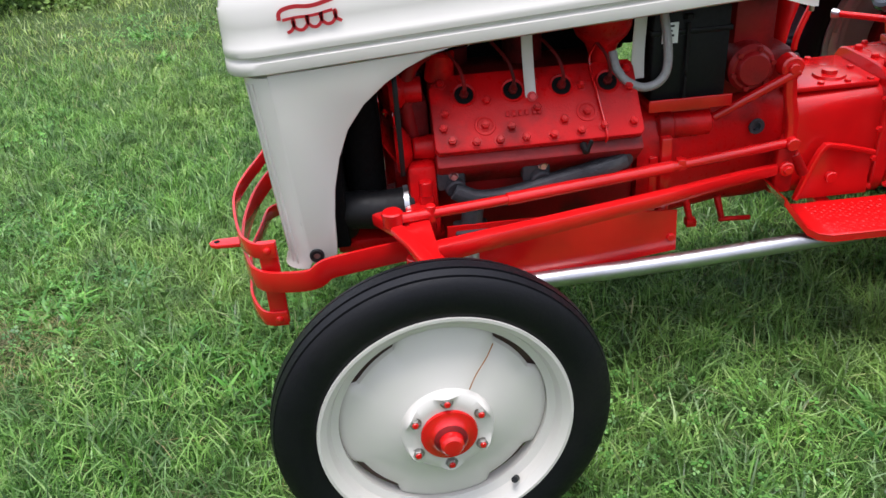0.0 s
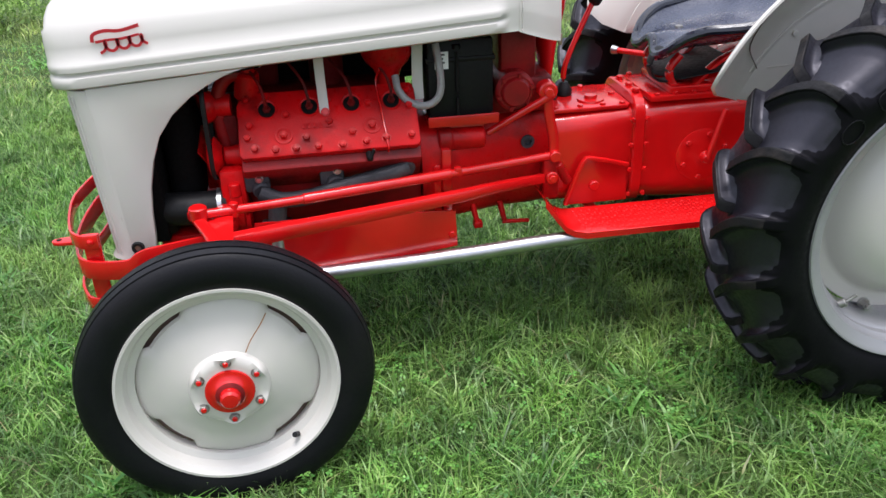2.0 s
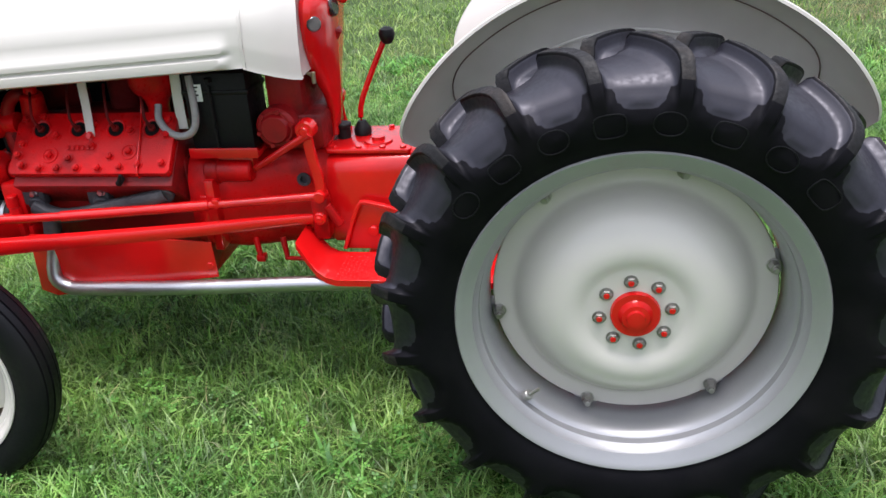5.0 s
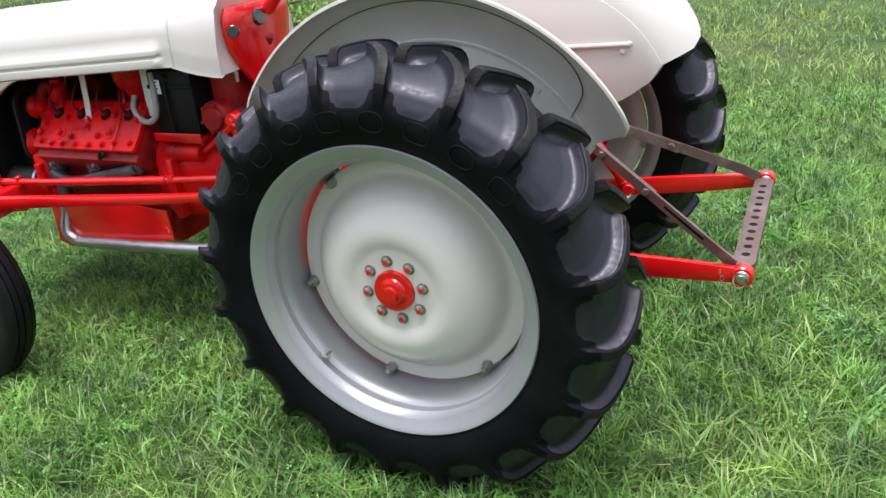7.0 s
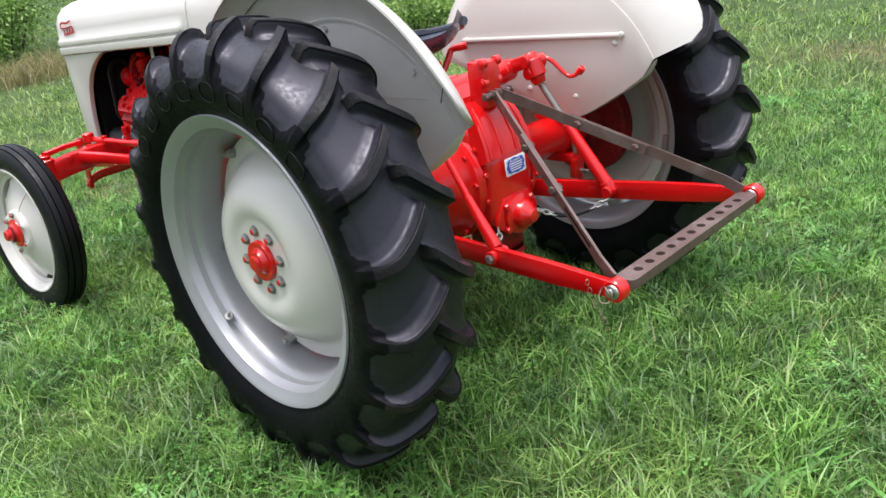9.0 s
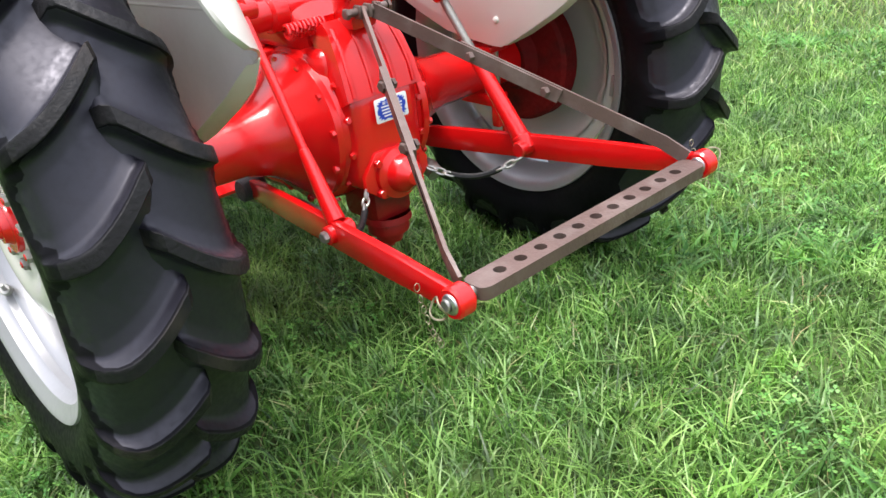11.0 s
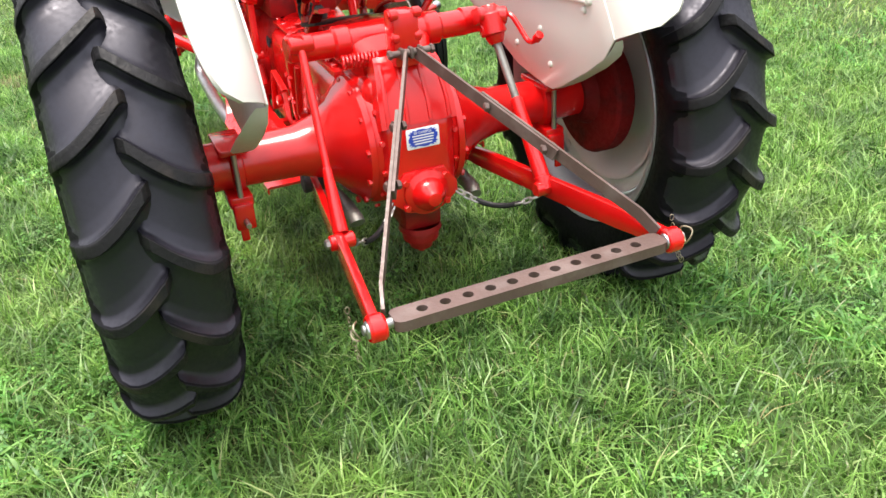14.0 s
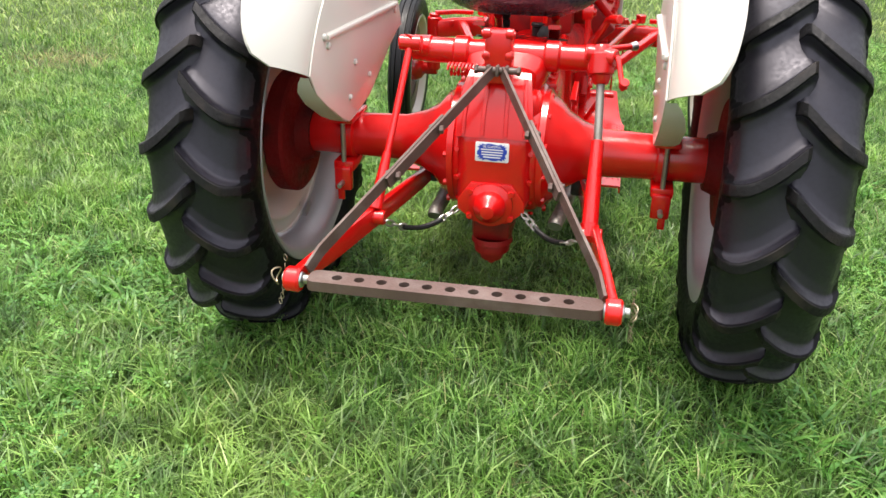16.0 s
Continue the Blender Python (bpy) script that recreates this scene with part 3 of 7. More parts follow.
    for k in range(6):
        a = radians(90 + 60 * k)
        c, s = 0.0755 * math.cos(a), 0.0755 * math.sin(a)
        bm = B()
        hexhead(bm, (c, -0.059, s), (0, -1, 0), 0.0110, 0.009, 0.0135)
        nut = part("lug_nut", bm, DULL_STEEL, wheel)
        bm = B()
        rod(bm, (c, -0.067, s), (c, -0.071, s), 0.0068, 0.006, 10, 0.3)
        part("stud", bm, RED, nut, "red-painted stud end")
    bm = B()
    lathe(bm, [(-0.058, 0.0), (-0.058, 0.056), (-0.063, 0.0575), (-0.067, 0.056), (-0.068, 0.050), (-0.070, 0.041), (-0.076, 0.034), (-0.082, 0.030), (-0.085, 0.0245), (-0.100, 0.0232), (-0.106, 0.018), (-0.108, 0.0)], 32)
    part("hub", bm, RED, wheel, "red grease-stained hub cap")
    bm = B()
    lathe(bm, [(-0.0790, 0.0335), (-0.0812, 0.0320), (-0.0850, 0.0270), (-0.0865, 0.0252)], 32)
    part("grease_ring", bm, RED_DULL_SHADE, wheel, "dark grease round the hub cap")
    bm = B()
    a = radians(-52)
    rod(bm, (0.226 * math.cos(a), -0.028, 0.226 * math.sin(a)), (0.212 * math.cos(a), -0.044, 0.212 * math.sin(a)), 0.007)
    part("valve", bm, HOSE, wheel)
    # Added ring behind the slots, its brown standing for the dark wheel inside.
    bm = B()
    lathe(bm, [(0.014, 0.150), (0.018, 0.2135), (0.020, 0.2135), (0.017, 0.150)], 64)
    part("slot_backing", bm, BROWN, wheel, "dull brown ring added to darken the slots")
    bm = B()
    lathe(bm, [(-0.055, 0.0), (-0.03, 0.06), (0.03, 0.065), (0.06, 0.05), (0.075, 0.03), (0.085, 0.0)], 24)
    part("hub_body", bm, RED, wheel)
    return wheel


for s in (-1, 1):
    rear_wheel(s)
    front_wheel(s)


# ---- bonnet and grille ----
def bottom_z(x):
    return 0.930 + 0.061 * (x + 0.345)


def bonnet_section(w, z0, zt, rib):
    """Half the outline, from the lower edge to the crown."""
    k = rib
    return [(w - 0.012, z0 + 0.002), (w + 0.001, z0 - 0.001), (w + 0.009 * k, z0 + 0.004), (w + 0.0105 * k, z0 + 0.016), (w + 0.009 * k, z0 + 0.028), (w + 0.001 * k, z0 + 0.033), (w + 0.001 * k, z0 + 0.038),
            (w + 0.0085 * k, z0 + 0.042), (w + 0.009 * k, z0 + 0.052), (w + 0.007 * k, z0 + 0.061), (w - 0.001, z0 + 0.068), (w - 0.003, z0 + 0.10), (w - 0.009, z0 + 0.135), (w - 0.024, zt - 0.055), (w - 0.050, zt - 0.030), (w - 0.095, zt - 0.013), (w - 0.16, zt - 0.004), (0.0, zt)]


def loft(bm, rows, cap_first=True, cap_last=True):
    rings = [[bm.verts.new(p) for p in row] for row in rows]
    for A, Bq in zip(rings, rings[1:]):
        for k in range(len(A) - 1):
            face(bm, (A[k], A[k + 1], Bq[k + 1], Bq[k]))
    if cap_first:
        face(bm, rings[0])
    if cap_last:
        face(bm, rings[-1][::-1])
    return rings


bm = B()
rows = []
X0, RN = -0.394, 0.095
for x in [X0, X0 + 0.004, X0 + 0.012, X0 + 0.025, X0 + 0.045, X0 + 0.07, X0 + 0.095, -0.2, -0.05, 0.1, 0.3, 0.5, 0.65, 0.72, 0.742, 0.750, 0.758, 0.766, 0.774, 0.782, 0.800, 0.812]:
    d = min(x - X0, RN)
    ease = math.sqrt(max(0, RN * RN - (RN - d) ** 2))
    w = 0.285 - RN + ease - 0.006 * max(0, (x - 0.5) / 0.3)
    z0 = bottom_z(x)
    zt = 1.152 + 0.045 * (x + 0.37) - 0.055 * (1 - ease / RN)
    rib = 1.0 - smoothstep(0.742, 0.782, x)
    half = bonnet_section(w, z0, zt, float(rib))
    rows.append([(x, -y, z) for y, z in half] + [(x, y, z) for y, z in half[-2::-1]])
loft(bm, rows, True, False)
bonnet = part("bonnet", bm, CREAM, tractor, "pale grey enamel bonnet with two side ribs", angle=50)

# rear cowl behind the ribs
bm = B()
rows = []
for x, w, z0 in ((0.806, 0.281, 0.998), (0.84, 0.272, 0.985), (0.88, 0.255, 0.970), (0.915, 0.232, 0.957), (0.938, 0.214, 0.951), (0.934, 0.207, 0.953)):
    zt = 1.152 + 0.045 * (x + 0.37)
    half = bonnet_section(w, z0, zt, 0.0)
    rows.append([(x, -y, z) for y, z in half] + [(x, y, z) for y, z in half[-2::-1]])
loft(bm, rows, False, True)
part("cowl", bm, CREAM, tractor, "pale grey fuel tank cowl", angle=50)
bm = B()
half = bonnet_section(0.2805, 0.997, 1.152 + 0.045 * 1.183, 0.0)
ring = [(0.8135, -y, z) for y, z in half[1:]] + [(0.8135, y, z) for y, z in half[-2:0:-1]]
sweep(bm, ring, circle(0.0013, 6))
part("cowl_seam", bm, CREAM_IN, bonnet, "fine seam between bonnet and cowl")

# painted maker's mark, as plain strokes
def side_stroke(pts, r):
    """A flat brush stroke lying on the bonnet's side."""
    path = smooth_path([(-0.199 + 1.22 * (x + 0.215), -0.2855 - 0.0004, 1.052 + 1.30 * (z - 1.058)) for x, z in pts], 5)
    t = B()
    sweep(t, path, [(r, 0.0006), (-r, 0.0006), (-r, -0.0008), (r, -0.0008)], up=(0, 1, 0), scale=None)
    return t


MARK = [([(-0.262, 1.052), (-0.258, 1.066), (-0.235, 1.072), (-0.205, 1.071), (-0.168, 1.079)], 0.0042),
        ([(-0.250 + 0.095 * k / 27 + 0.0060 * math.sin(2 * math.pi * k / 6.8), 1.041 + 0.012 * k / 27 - 0.0095 * math.cos(2 * math.pi * k / 6.8)) for k in range(28)], 0.0034),
        ([(-0.256, 1.052), (-0.232, 1.055), (-0.205, 1.056), (-0.170, 1.062)], 0.0030)]
for pts, r in MARK:
    part("painted_stroke", side_stroke(pts, r), LOGO, bonnet)

# grille shell: two side cheeks with a swept cut-out, joined by a front frame and bars
CUT = [(-0.207, 0.486), (-0.2045, 0.52), (-0.201, 0.58), (-0.191, 0.653), (-0.172, 0.726), (-0.145, 0.792), (-0.103, 0.847), (-0.051, 0.890), (-0.004, 0.918), (0.04, 0.938), (0.09, 0.950), (0.135, 0.9565)]
for s in (-1, 1):
    bm = B()
    top = [(0.135, 0.9585), (-0.05, bottom_z(-0.05) - 0.003), (-0.20, bottom_z(-0.2) - 0.003), (-0.300, bottom_z(-0.3) - 0.003)]
    front = [(-0.297, 0.85), (-0.289, 0.70), (-0.283, 0.58), (-0.278, 0.50), (-0.270, 0.468), (-0.250, 0.452), (-0.225, 0.452)]
    outline = CUT + top + front
    plate(bm, outline, 0.022, upright(-0.285), 0.004)
    if s > 0:
        flip_y(bm)
    part("grille_cheek", bm, CREAM, tractor, "pale grey grille side with swept engine cut-out", angle=40)
    # rounded front corner
    bm = B()
    rows = []
    for z in (0.452, 0.468, 0.50, 0.60, 0.70, 0.80, 0.88, 0.926):
        f = (z - 0.452) / 0.474
        xs = -0.268 - 0.032 * f - (0.012 if z < 0.46 else 0)
        row = []
        for k in range(9):
            a = radians(90 * k / 8)
            row.append((xs - 0.058 * math.sin(a), -0.285 + 0.058 * (1 - math.cos(a)), z))
        row += [(xs - 0.058, -0.19, z), (xs - 0.048, -0.19, z)]
        for k in range(8, -1, -1):
            a = radians(90 * k / 8)
            row.append((xs + 0.002 - 0.046 * math.sin(a), -0.277 + 0.046 * (1 - math.cos(a)), z))
        rows.append(row + [row[0]])
    loft(bm, rows)
    if s > 0:
        flip_y(bm)
    corner = part("grille_corner", bm, CREAM, tractor, angle=40)
    for deg in (38, 55):
        bm = B()
        a = radians(deg)
        pts = [(-0.268 - 0.032 * f - 0.0585 * math.sin(a), -0.285 + 0.0585 * (1 - math.cos(a)) - 0.0005, 0.462 + 0.45 * f) for f in (0, 0.5, 1)]
        sweep(bm, pts, circle(0.0028, 6))
        if s > 0:
            flip_y(bm)
        part("corner_bead", bm, CREAM_IN, corner)
bm = B()
box(bm, (-0.358, -0.20, 0.900), (-0.330, 0.20, 0.926), 0.004)
grille = part("grille_frame", bm, CREAM, tractor)
bm = B()
box(bm, (-0.326, -0.20, 0.452), (-0.300, 0.20, 0.480), 0.004)
part("grille_sill", bm, CREAM, grille)
bm = B()
sweep(bm, [(-0.322, 0, 0.470), (-0.352, 0, 0.910)], rounded(0.007, 0.020, 0.002), up=(1, 0, 0))
bar = part("grille_bar", bm, CREAM, grille, at=Matrix.Translation((0, -0.1904, 0)))
for k in range(1, 18):
    again(bar, Matrix.Translation((0, -0.1904 + 0.0224 * k, 0)), grille)
bm = B()
lathe(bm, [(-0.400, 0.0), (-0.400, 0.016), (-0.393, 0.024), (-0.378, 0.026), (-0.372, 0.022)], 24, centre=(0, -0.02, 0.955), axis="X")
part("bonnet_badge", bm, CHROME, bonnet, "round chrome bonnet latch")
bm = B()
lathe(bm, [(-0.312, 0.0), (-0.311, 0.007), (-0.306, 0.009)], 16, centre=(-0.256, 0.02, 0.487))
part("cheek_bolt", bm, STEEL, tractor)
bm = B()
lathe(bm, [(-0.300, 0.018), (-0.307, 0.016), (-0.307, 0.009), (-0.300, 0.009)], 20, centre=(-0.256, 0.014, 0.487))
part("rubber_grommet", bm, HOSE, tractor)

# radiator and what shows behind the cut-out
bm = B()
box(bm, (-0.250, -0.245, 0.475), (-0.175, 0.245, 0.915), 0.008)
radiator = part("radiator", bm, SHADE_BLACK, tractor, "black radiator core")
# Added near-black block: keeps the gap behind the radiator dark.
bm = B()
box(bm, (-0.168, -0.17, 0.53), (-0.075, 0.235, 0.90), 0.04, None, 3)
part("gap_block", bm, SHADE_BLACK, radiator)
for k in range(6):
    bm = B()
    t = B()
    box(t, (-0.006, 0.03, -0.03), (0.0, 0.180, 0.03), 0.002, Matrix.Rotation(radians(28), 4, "Y"))
    merge(bm, t, Matrix.Translation((-0.055, 0, 0.72)) @ Matrix.Rotation(radians(60 * k + 12), 4, "X"))
    part("fan_blade", bm, RED_CAST, radiator)

# ---- engine ----
def head_frame(s=-1):
    """Axes of a tilted cylinder head: u along the engine, v up the slope, w out of it."""
    u, v = Vector((1, 0, 0)), Vector((0, 0.68, 0.733))
    w = v.cross(u) * -1
    w = Vector((0, -0.733, 0.68))
    o = Vector((0.292, -0.200, 0.776))
    m = Matrix((( u.x, v.x, w.x, o.x), (u.y, v.y, w.y, o.y), (u.z, v.z, w.z, o.z), (0, 0, 0, 1)))
    return m


HEAD = head_frame()
bm = B()
box(bm, (0.045, -0.175, 0.42), (0.545, 0.175, 0.72), 0.02)
block = part("engine_block", bm, RED_GRIME_SHADE, tractor, "red-painted eight-cylinder engine block")
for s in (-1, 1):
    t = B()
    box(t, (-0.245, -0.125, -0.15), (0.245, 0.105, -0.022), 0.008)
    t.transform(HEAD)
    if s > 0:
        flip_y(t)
    part("cylinder_bank", t, RED_GRIME_SHADE, block)
for s in (-1, 1):
    bm = B()
    outline = [(-0.238, -0.098), (0.235, -0.098), (0.244, -0.088), (0.244, 0.082), (0.232, 0.094), (-0.200, 0.094), (-0.236, 0.080), (-0.246, 0.06), (-0.246, -0.088)]
    plate(bm, outline, 0.028, Matrix.Translation((0, 0, -0.022)), 0.006)
    bm.transform(HEAD)
    if s > 0:
        flip_y(bm)
    head = part("cylinder_head", bm, RED_CAST, tractor, "red-painted cast cylinder head with studs")
    for x, y in ((-0.205, -0.072), (-0.150, -0.080), (-0.095, -0.080), (-0.035, -0.080), (0.030, -0.080), (0.095, -0.076), (0.150, -0.070), (0.220, -0.066), (0.222, 0.020), (0.222, 0.065), (-0.222, -0.040), (-0.065, -0.050), (0.060, -0.045), (0.110, 0.035), (0.000, -0.010), (-0.215, -0.005), (-0.115, 0.020), (-0.218, 0.072), (0.115, -0.030), (-0.125, -0.040), (0.0, 0.055), (-0.165, 0.078)):
        bm = B()
        hexhead(bm, (x, y, 0.006), (0, 0, 1), 0.0105, 0.012, 0.014)
        rod(bm, (x, y, 0.016), (x, y, 0.021), 0.0055)
        bm.transform(HEAD)
        if s > 0:
            flip_y(bm)
        part("head_nut", bm, RED_CAST, head)
    if s < 0:
        for x in (-0.165, -0.05, 0.065, 0.175):
            bm = B()
            lathe(bm, [(0.0062, 0.030), (0.0085, 0.0275), (0.0075, 0.0235), (0.0066, 0.0225)], 24, centre=(x, 0.040, 0), axis="Z")
            bm.transform(HEAD)
            well = part("plug_well", bm, RED_CAST, head, "raised rim of a spark plug well")
            # A near-black disc paints the shade that makes the well look deep.
            bm = B()
            lathe(bm, [(0.0068, 0.0230), (0.0066, 0.0)], 24, centre=(x, 0.040, 0), axis="Z")
            bm.transform(HEAD)
            part("well_shade", bm, SHADE_BLACK, well, "near-black disc for the shade in the plug well")
            bm = B()
            rod(bm, (x, 0.040, 0.004), (x, 0.040, 0.016), 0.011, n=6)
            rod(bm, (x, 0.040, 0.016), (x, 0.042, 0.040), 0.0065, 0.0055)
            bm.transform(HEAD)
            plug = part("spark_plug", bm, RED_DULL_SHADE, head)
            bm = B()
            tube(bm, [(x, 0.042, 0.036), (x - 0.002, 0.052, 0.054), (x - 0.01, 0.085, 0.062), (x - 0.03, 0.13, 0.05), (x - 0.05, 0.17, 0.03)], 0.0040, 8)
            bm.transform(HEAD)
            part("plug_lead", bm, RED_DULL_SHADE, plug, "dark red ignition lead")
        for x, y in ((0.115, -0.030), (-0.125, -0.040)):
            bm = B()
            lathe(bm, [(0.005, 0.026), (0.0085, 0.024), (0.0085, 0.019), (0.0055, 0.017)], 24, centre=(x, y, 0), axis="Z")
            bm.transform(HEAD)
            part("boss_ring", bm, RED_CAST, head)
        bm = B()
        tube(bm, [(0.150, 0.115, 0.05), (0.138, 0.09, 0.016), (0.146, 0.0, 0.012), (0.152, -0.092, 0.012), (0.152, -0.104, -0.01)], 0.0028, 6)
        bm.transform(HEAD)
        part("thin_pipe", bm, RED, head)
        bm = B()
        rod(bm, (0.098, -0.104, -0.012), (0.100, -0.128, 0.004), 0.009)
        rod(bm, (0.100, -0.128, 0.004), (0.112, -0.108, 0.022), 0.005)
        bm.transform(HEAD)
        part("drain_tap", bm, BLACK, head, "small black drain tap")
        # faint cast characters kept as plain bars
        for x in (-0.075, -0.060, -0.045, -0.030, -0.012, 0.000):
            bm = B()
            box(bm, (x, -0.026, 0.010), (x + 0.009, -0.012, 0.0125), 0.001)
            bm.transform(HEAD)
            part("cast_mark", bm, RED_CAST, head)

# intake, filler, fuel lines above the block
# Added dark bodies that block light and the view across the engine bay.
bm = B()
box(bm, (0.10, 0.055, 0.80), (0.585, 0.185, 0.90), 0.03, None, 2)
lathe(bm, [(0.885, 0.0), (0.885, 0.105), (0.900, 0.112), (0.975, 0.112), (0.992, 0.10), (0.992, 0.0)], 28, centre=(0.20, 0.10, 0), axis="Z")
lathe(bm, [(0.885, 0.0), (0.885, 0.088), (0.900, 0.095), (0.975, 0.095), (0.992, 0.08), (0.992, 0.0)], 28, centre=(0.40, 0.10, 0), axis="Z")
box(bm, (0.47, 0.02, 0.83), (0.61, 0.17, 0.998), 0.02, None, 2)
part("light_block", bm, SHADE_BLACK, tractor, "near-black bodies added under the bonnet to block light")
bm = B()
box(bm, (0.09, -0.085, 0.77), (0.50, 0.085, 0.825), 0.02)
lathe(bm, [(0.82, 0.05), (0.89, 0.05), (0.93, 0.043), (0.955, 0.043)], 24, centre=(0.30, 0.02, 0), axis="Z")
part("intake_manifold", bm, RED_DULL_SHADE, tractor)
bm = B()
lathe(bm, [(0.800, 0.030), (0.86, 0.031), (0.885, 0.040), (0.905, 0.060), (0.925, 0.070), (0.965, 0.072), (0.975, 0.055), (0.98, 0.0)], 32, centre=(0.468, -0.115, 0), axis="Z")
part("air_cleaner_cup", bm, RED_CAST, tractor, "red cup-shaped engine breather")
bm = B()
rod(bm, (0.075, -0.115, 0.83), (0.085, -0.125, 0.905), 0.036, 0.032, 20)
rod(bm, (0.085, -0.125, 0.905), (0.088, -0.127, 0.925), 0.020, 0.018)
part("water_outlet", bm, RED_CAST, tractor)
bm = B()
tube(bm, [(0.085, -0.120, 0.890), (0.04, -0.128, 0.90), (0.005, -0.132, 0.865), (-0.005, -0.135, 0.80), (0.0, -0.137, 0.73), (0.012, -0.140, 0.66)], 0.019, 14)
part("bypass_pipe", bm, RED_GRIME_SHADE, tractor, "red-painted water pipe")
bm = B()
rod(bm, (-0.005, -0.180, 0.690), (0.075, -0.170, 0.685), 0.026, 0.034, 20)
lathe(bm, [(-0.044, 0.0), (-0.044, 0.050), (-0.038, 0.056), (-0.032, 0.047), (-0.026, 0.056), (-0.020, 0.050), (-0.005, 0.028), (-0.005, 0.0)], 28, centre=(0, -0.180, 0.690), axis="X")
part("water_pump", bm, RED_CAST, tractor, "red water pump and pulley")
bm = B()
belt = []
for k in range(33):
    a = 2 * math.pi * k / 32
    lift = 0.150 if math.sin(a) > 0 else 0.0
    belt.append((-0.032, -0.180 + 0.056 * math.cos(a) * (0.85 if math.sin(a) > 0 else 1), 0.690 + lift + 0.056 * math.sin(a)))
sweep(bm, belt, rounded(0.016, 0.012, 0.002), up=(1, 0, 0), caps=False)
part("fan_belt", bm, HOSE, tractor, "black rubber fan belt")
bm = B()
lathe(bm, [(-0.046, 0.0), (-0.046, 0.042), (-0.034, 0.046), (-0.022, 0.042), (-0.010, 0.030), (0.03, 0.030), (0.03, 0.0)], 24, centre=(0, -0.135, 0.82), axis="X")
part("fan_pulley", bm, RED_CAST, tractor)
bm = B()
lathe(bm, [(-0.05, 0.0), (-0.05, 0.07), (-0.03, 0.075), (-0.01, 0.07), (0.03, 0.03), (0.03, 0.0)], 28, centre=(0, 0.0, 0.56), axis="X")
part("crank_pulley", bm, RED_CAST, tractor)
# Filler drum added to close the bright gap beside the fan.
bm = B()
rod(bm, (-0.02, 0.06, 0.86), (0.16, 0.06, 0.86), 0.058, 0.058, 24)
part("gap_drum", bm, RED_DULL_SHADE, tractor)
# The tank also stops light bouncing off the bonnet's pale underside.
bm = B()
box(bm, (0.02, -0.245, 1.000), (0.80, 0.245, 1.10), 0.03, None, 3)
part("fuel_tank", bm, RED_DULL_SHADE, tractor, "dark red fuel tank under the bonnet")
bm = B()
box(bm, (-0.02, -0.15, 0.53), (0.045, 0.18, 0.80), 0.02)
part("front_plate", bm, RED_DULL_SHADE, tractor)
bm = B()
tube(bm, [(-0.02, -0.200, 0.553), (-0.055, -0.208, 0.553), (-0.11, -0.213, 0.556), (-0.155, -0.205, 0.556), (-0.185, -0.19, 0.545), (-0.20, -0.18, 0.50)], 0.047, 18, 6, None)
hose = part("lower_hose", bm, HOSE, tractor, "black rubber radiator hose")
bm = B()
lathe(bm, [(-0.036, 0.0485), (-0.036, 0.0505), (-0.024, 0.0505), (-0.024, 0.0485)], 24, centre=(0, -0.203, 0.553), axis="X")
part("hose_clamp", bm, CHROME, hose, "bright hose clamp")
bm = B()
box(bm, (-0.022, -0.235, 0.52), (0.048, -0.14, 0.665), 0.014)
box(bm, (0.000, -0.255, 0.50), (0.036, -0.225, 0.60), 0.010)
rod(bm, (0.018, -0.245, 0.595), (0.018, -0.245, 0.632), 0.016)
box(bm, (-0.02, -0.235, 0.47), (0.05, 0.235, 0.53), 0.012)
part("timing_cover", bm, RED_CAST, tractor, "red front engine cover")

# exhaust
bm = B()
sec = rounded(0.044, 0.040, 0.013)
sweep(bm, smooth_path([(0.085, -0.240, 0.598), (0.14, -0.246, 0.572), (0.22, -0.246, 0.573), (0.30, -0.246, 0.592), (0.40, -0.246, 0.612), (0.47, -0.242, 0.628), (0.495, -0.236, 0.636)], 5), sec)
for x, z in ((0.080, 0.615), (0.285, 0.617), (0.485, 0.642)):
    rod(bm, (x + 0.010, -0.244, z - 0.016), (x + 0.002, -0.190, z), 0.025, 0.030, 16)
    box(bm, (x - 0.034, -0.236, z - 0.020), (x + 0.034, -0.200, z + 0.030), 0.008)
rod(bm, (0.13, -0.246, 0.572), (0.120, -0.250, 0.500), 0.026, 0.026)
box(bm, (0.078, -0.290, 0.492), (0.162, -0.215, 0.506), 0.006)
manifold = part("exhaust_manifold", bm, IRON, tractor, "bare dark cast exhaust manifold")
for x, z in ((0.086, 0.634), (0.300, 0.639), (0.492, 0.664)):
    bm = B()
    hexhead(bm, (x, -0.236, z), (0, -1, 0), 0.0095, 0.012, 0.012)
    part("manifold_nut", bm, CHROME, manifold)
bm = B()
tube(bm, [(0.120, -0.252, 0.500), (0.116, -0.262, 0.45), (0.112, -0.275, 0.41), (0.118, -0.284, 0.375), (0.150, -0.285, 0.352), (0.20, -0.287, 0.348), (0.40, -0.295, 0.357), (0.62, -0.303, 0.370), (0.86, -0.305, 0.385), (1.1, -0.285, 0.388), (1.45, -0.212, 0.392)], 0.0215, 18)
exhaust = part("exhaust_pipe", bm, CHROME, tractor, "bright steel exhaust pipe slung under the tractor")
bm = B()
tube(bm, [(1.44, -0.214, 0.392), (1.72, -0.172, 0.398), (1.86, -0.168, 0.398), (1.885, -0.168, 0.395), (1.895, -0.168, 0.388)], 0.0205, 18)
part("tail_pipe", bm, DULL_STEEL, exhaust, "dull grey tail end")
bm = B()
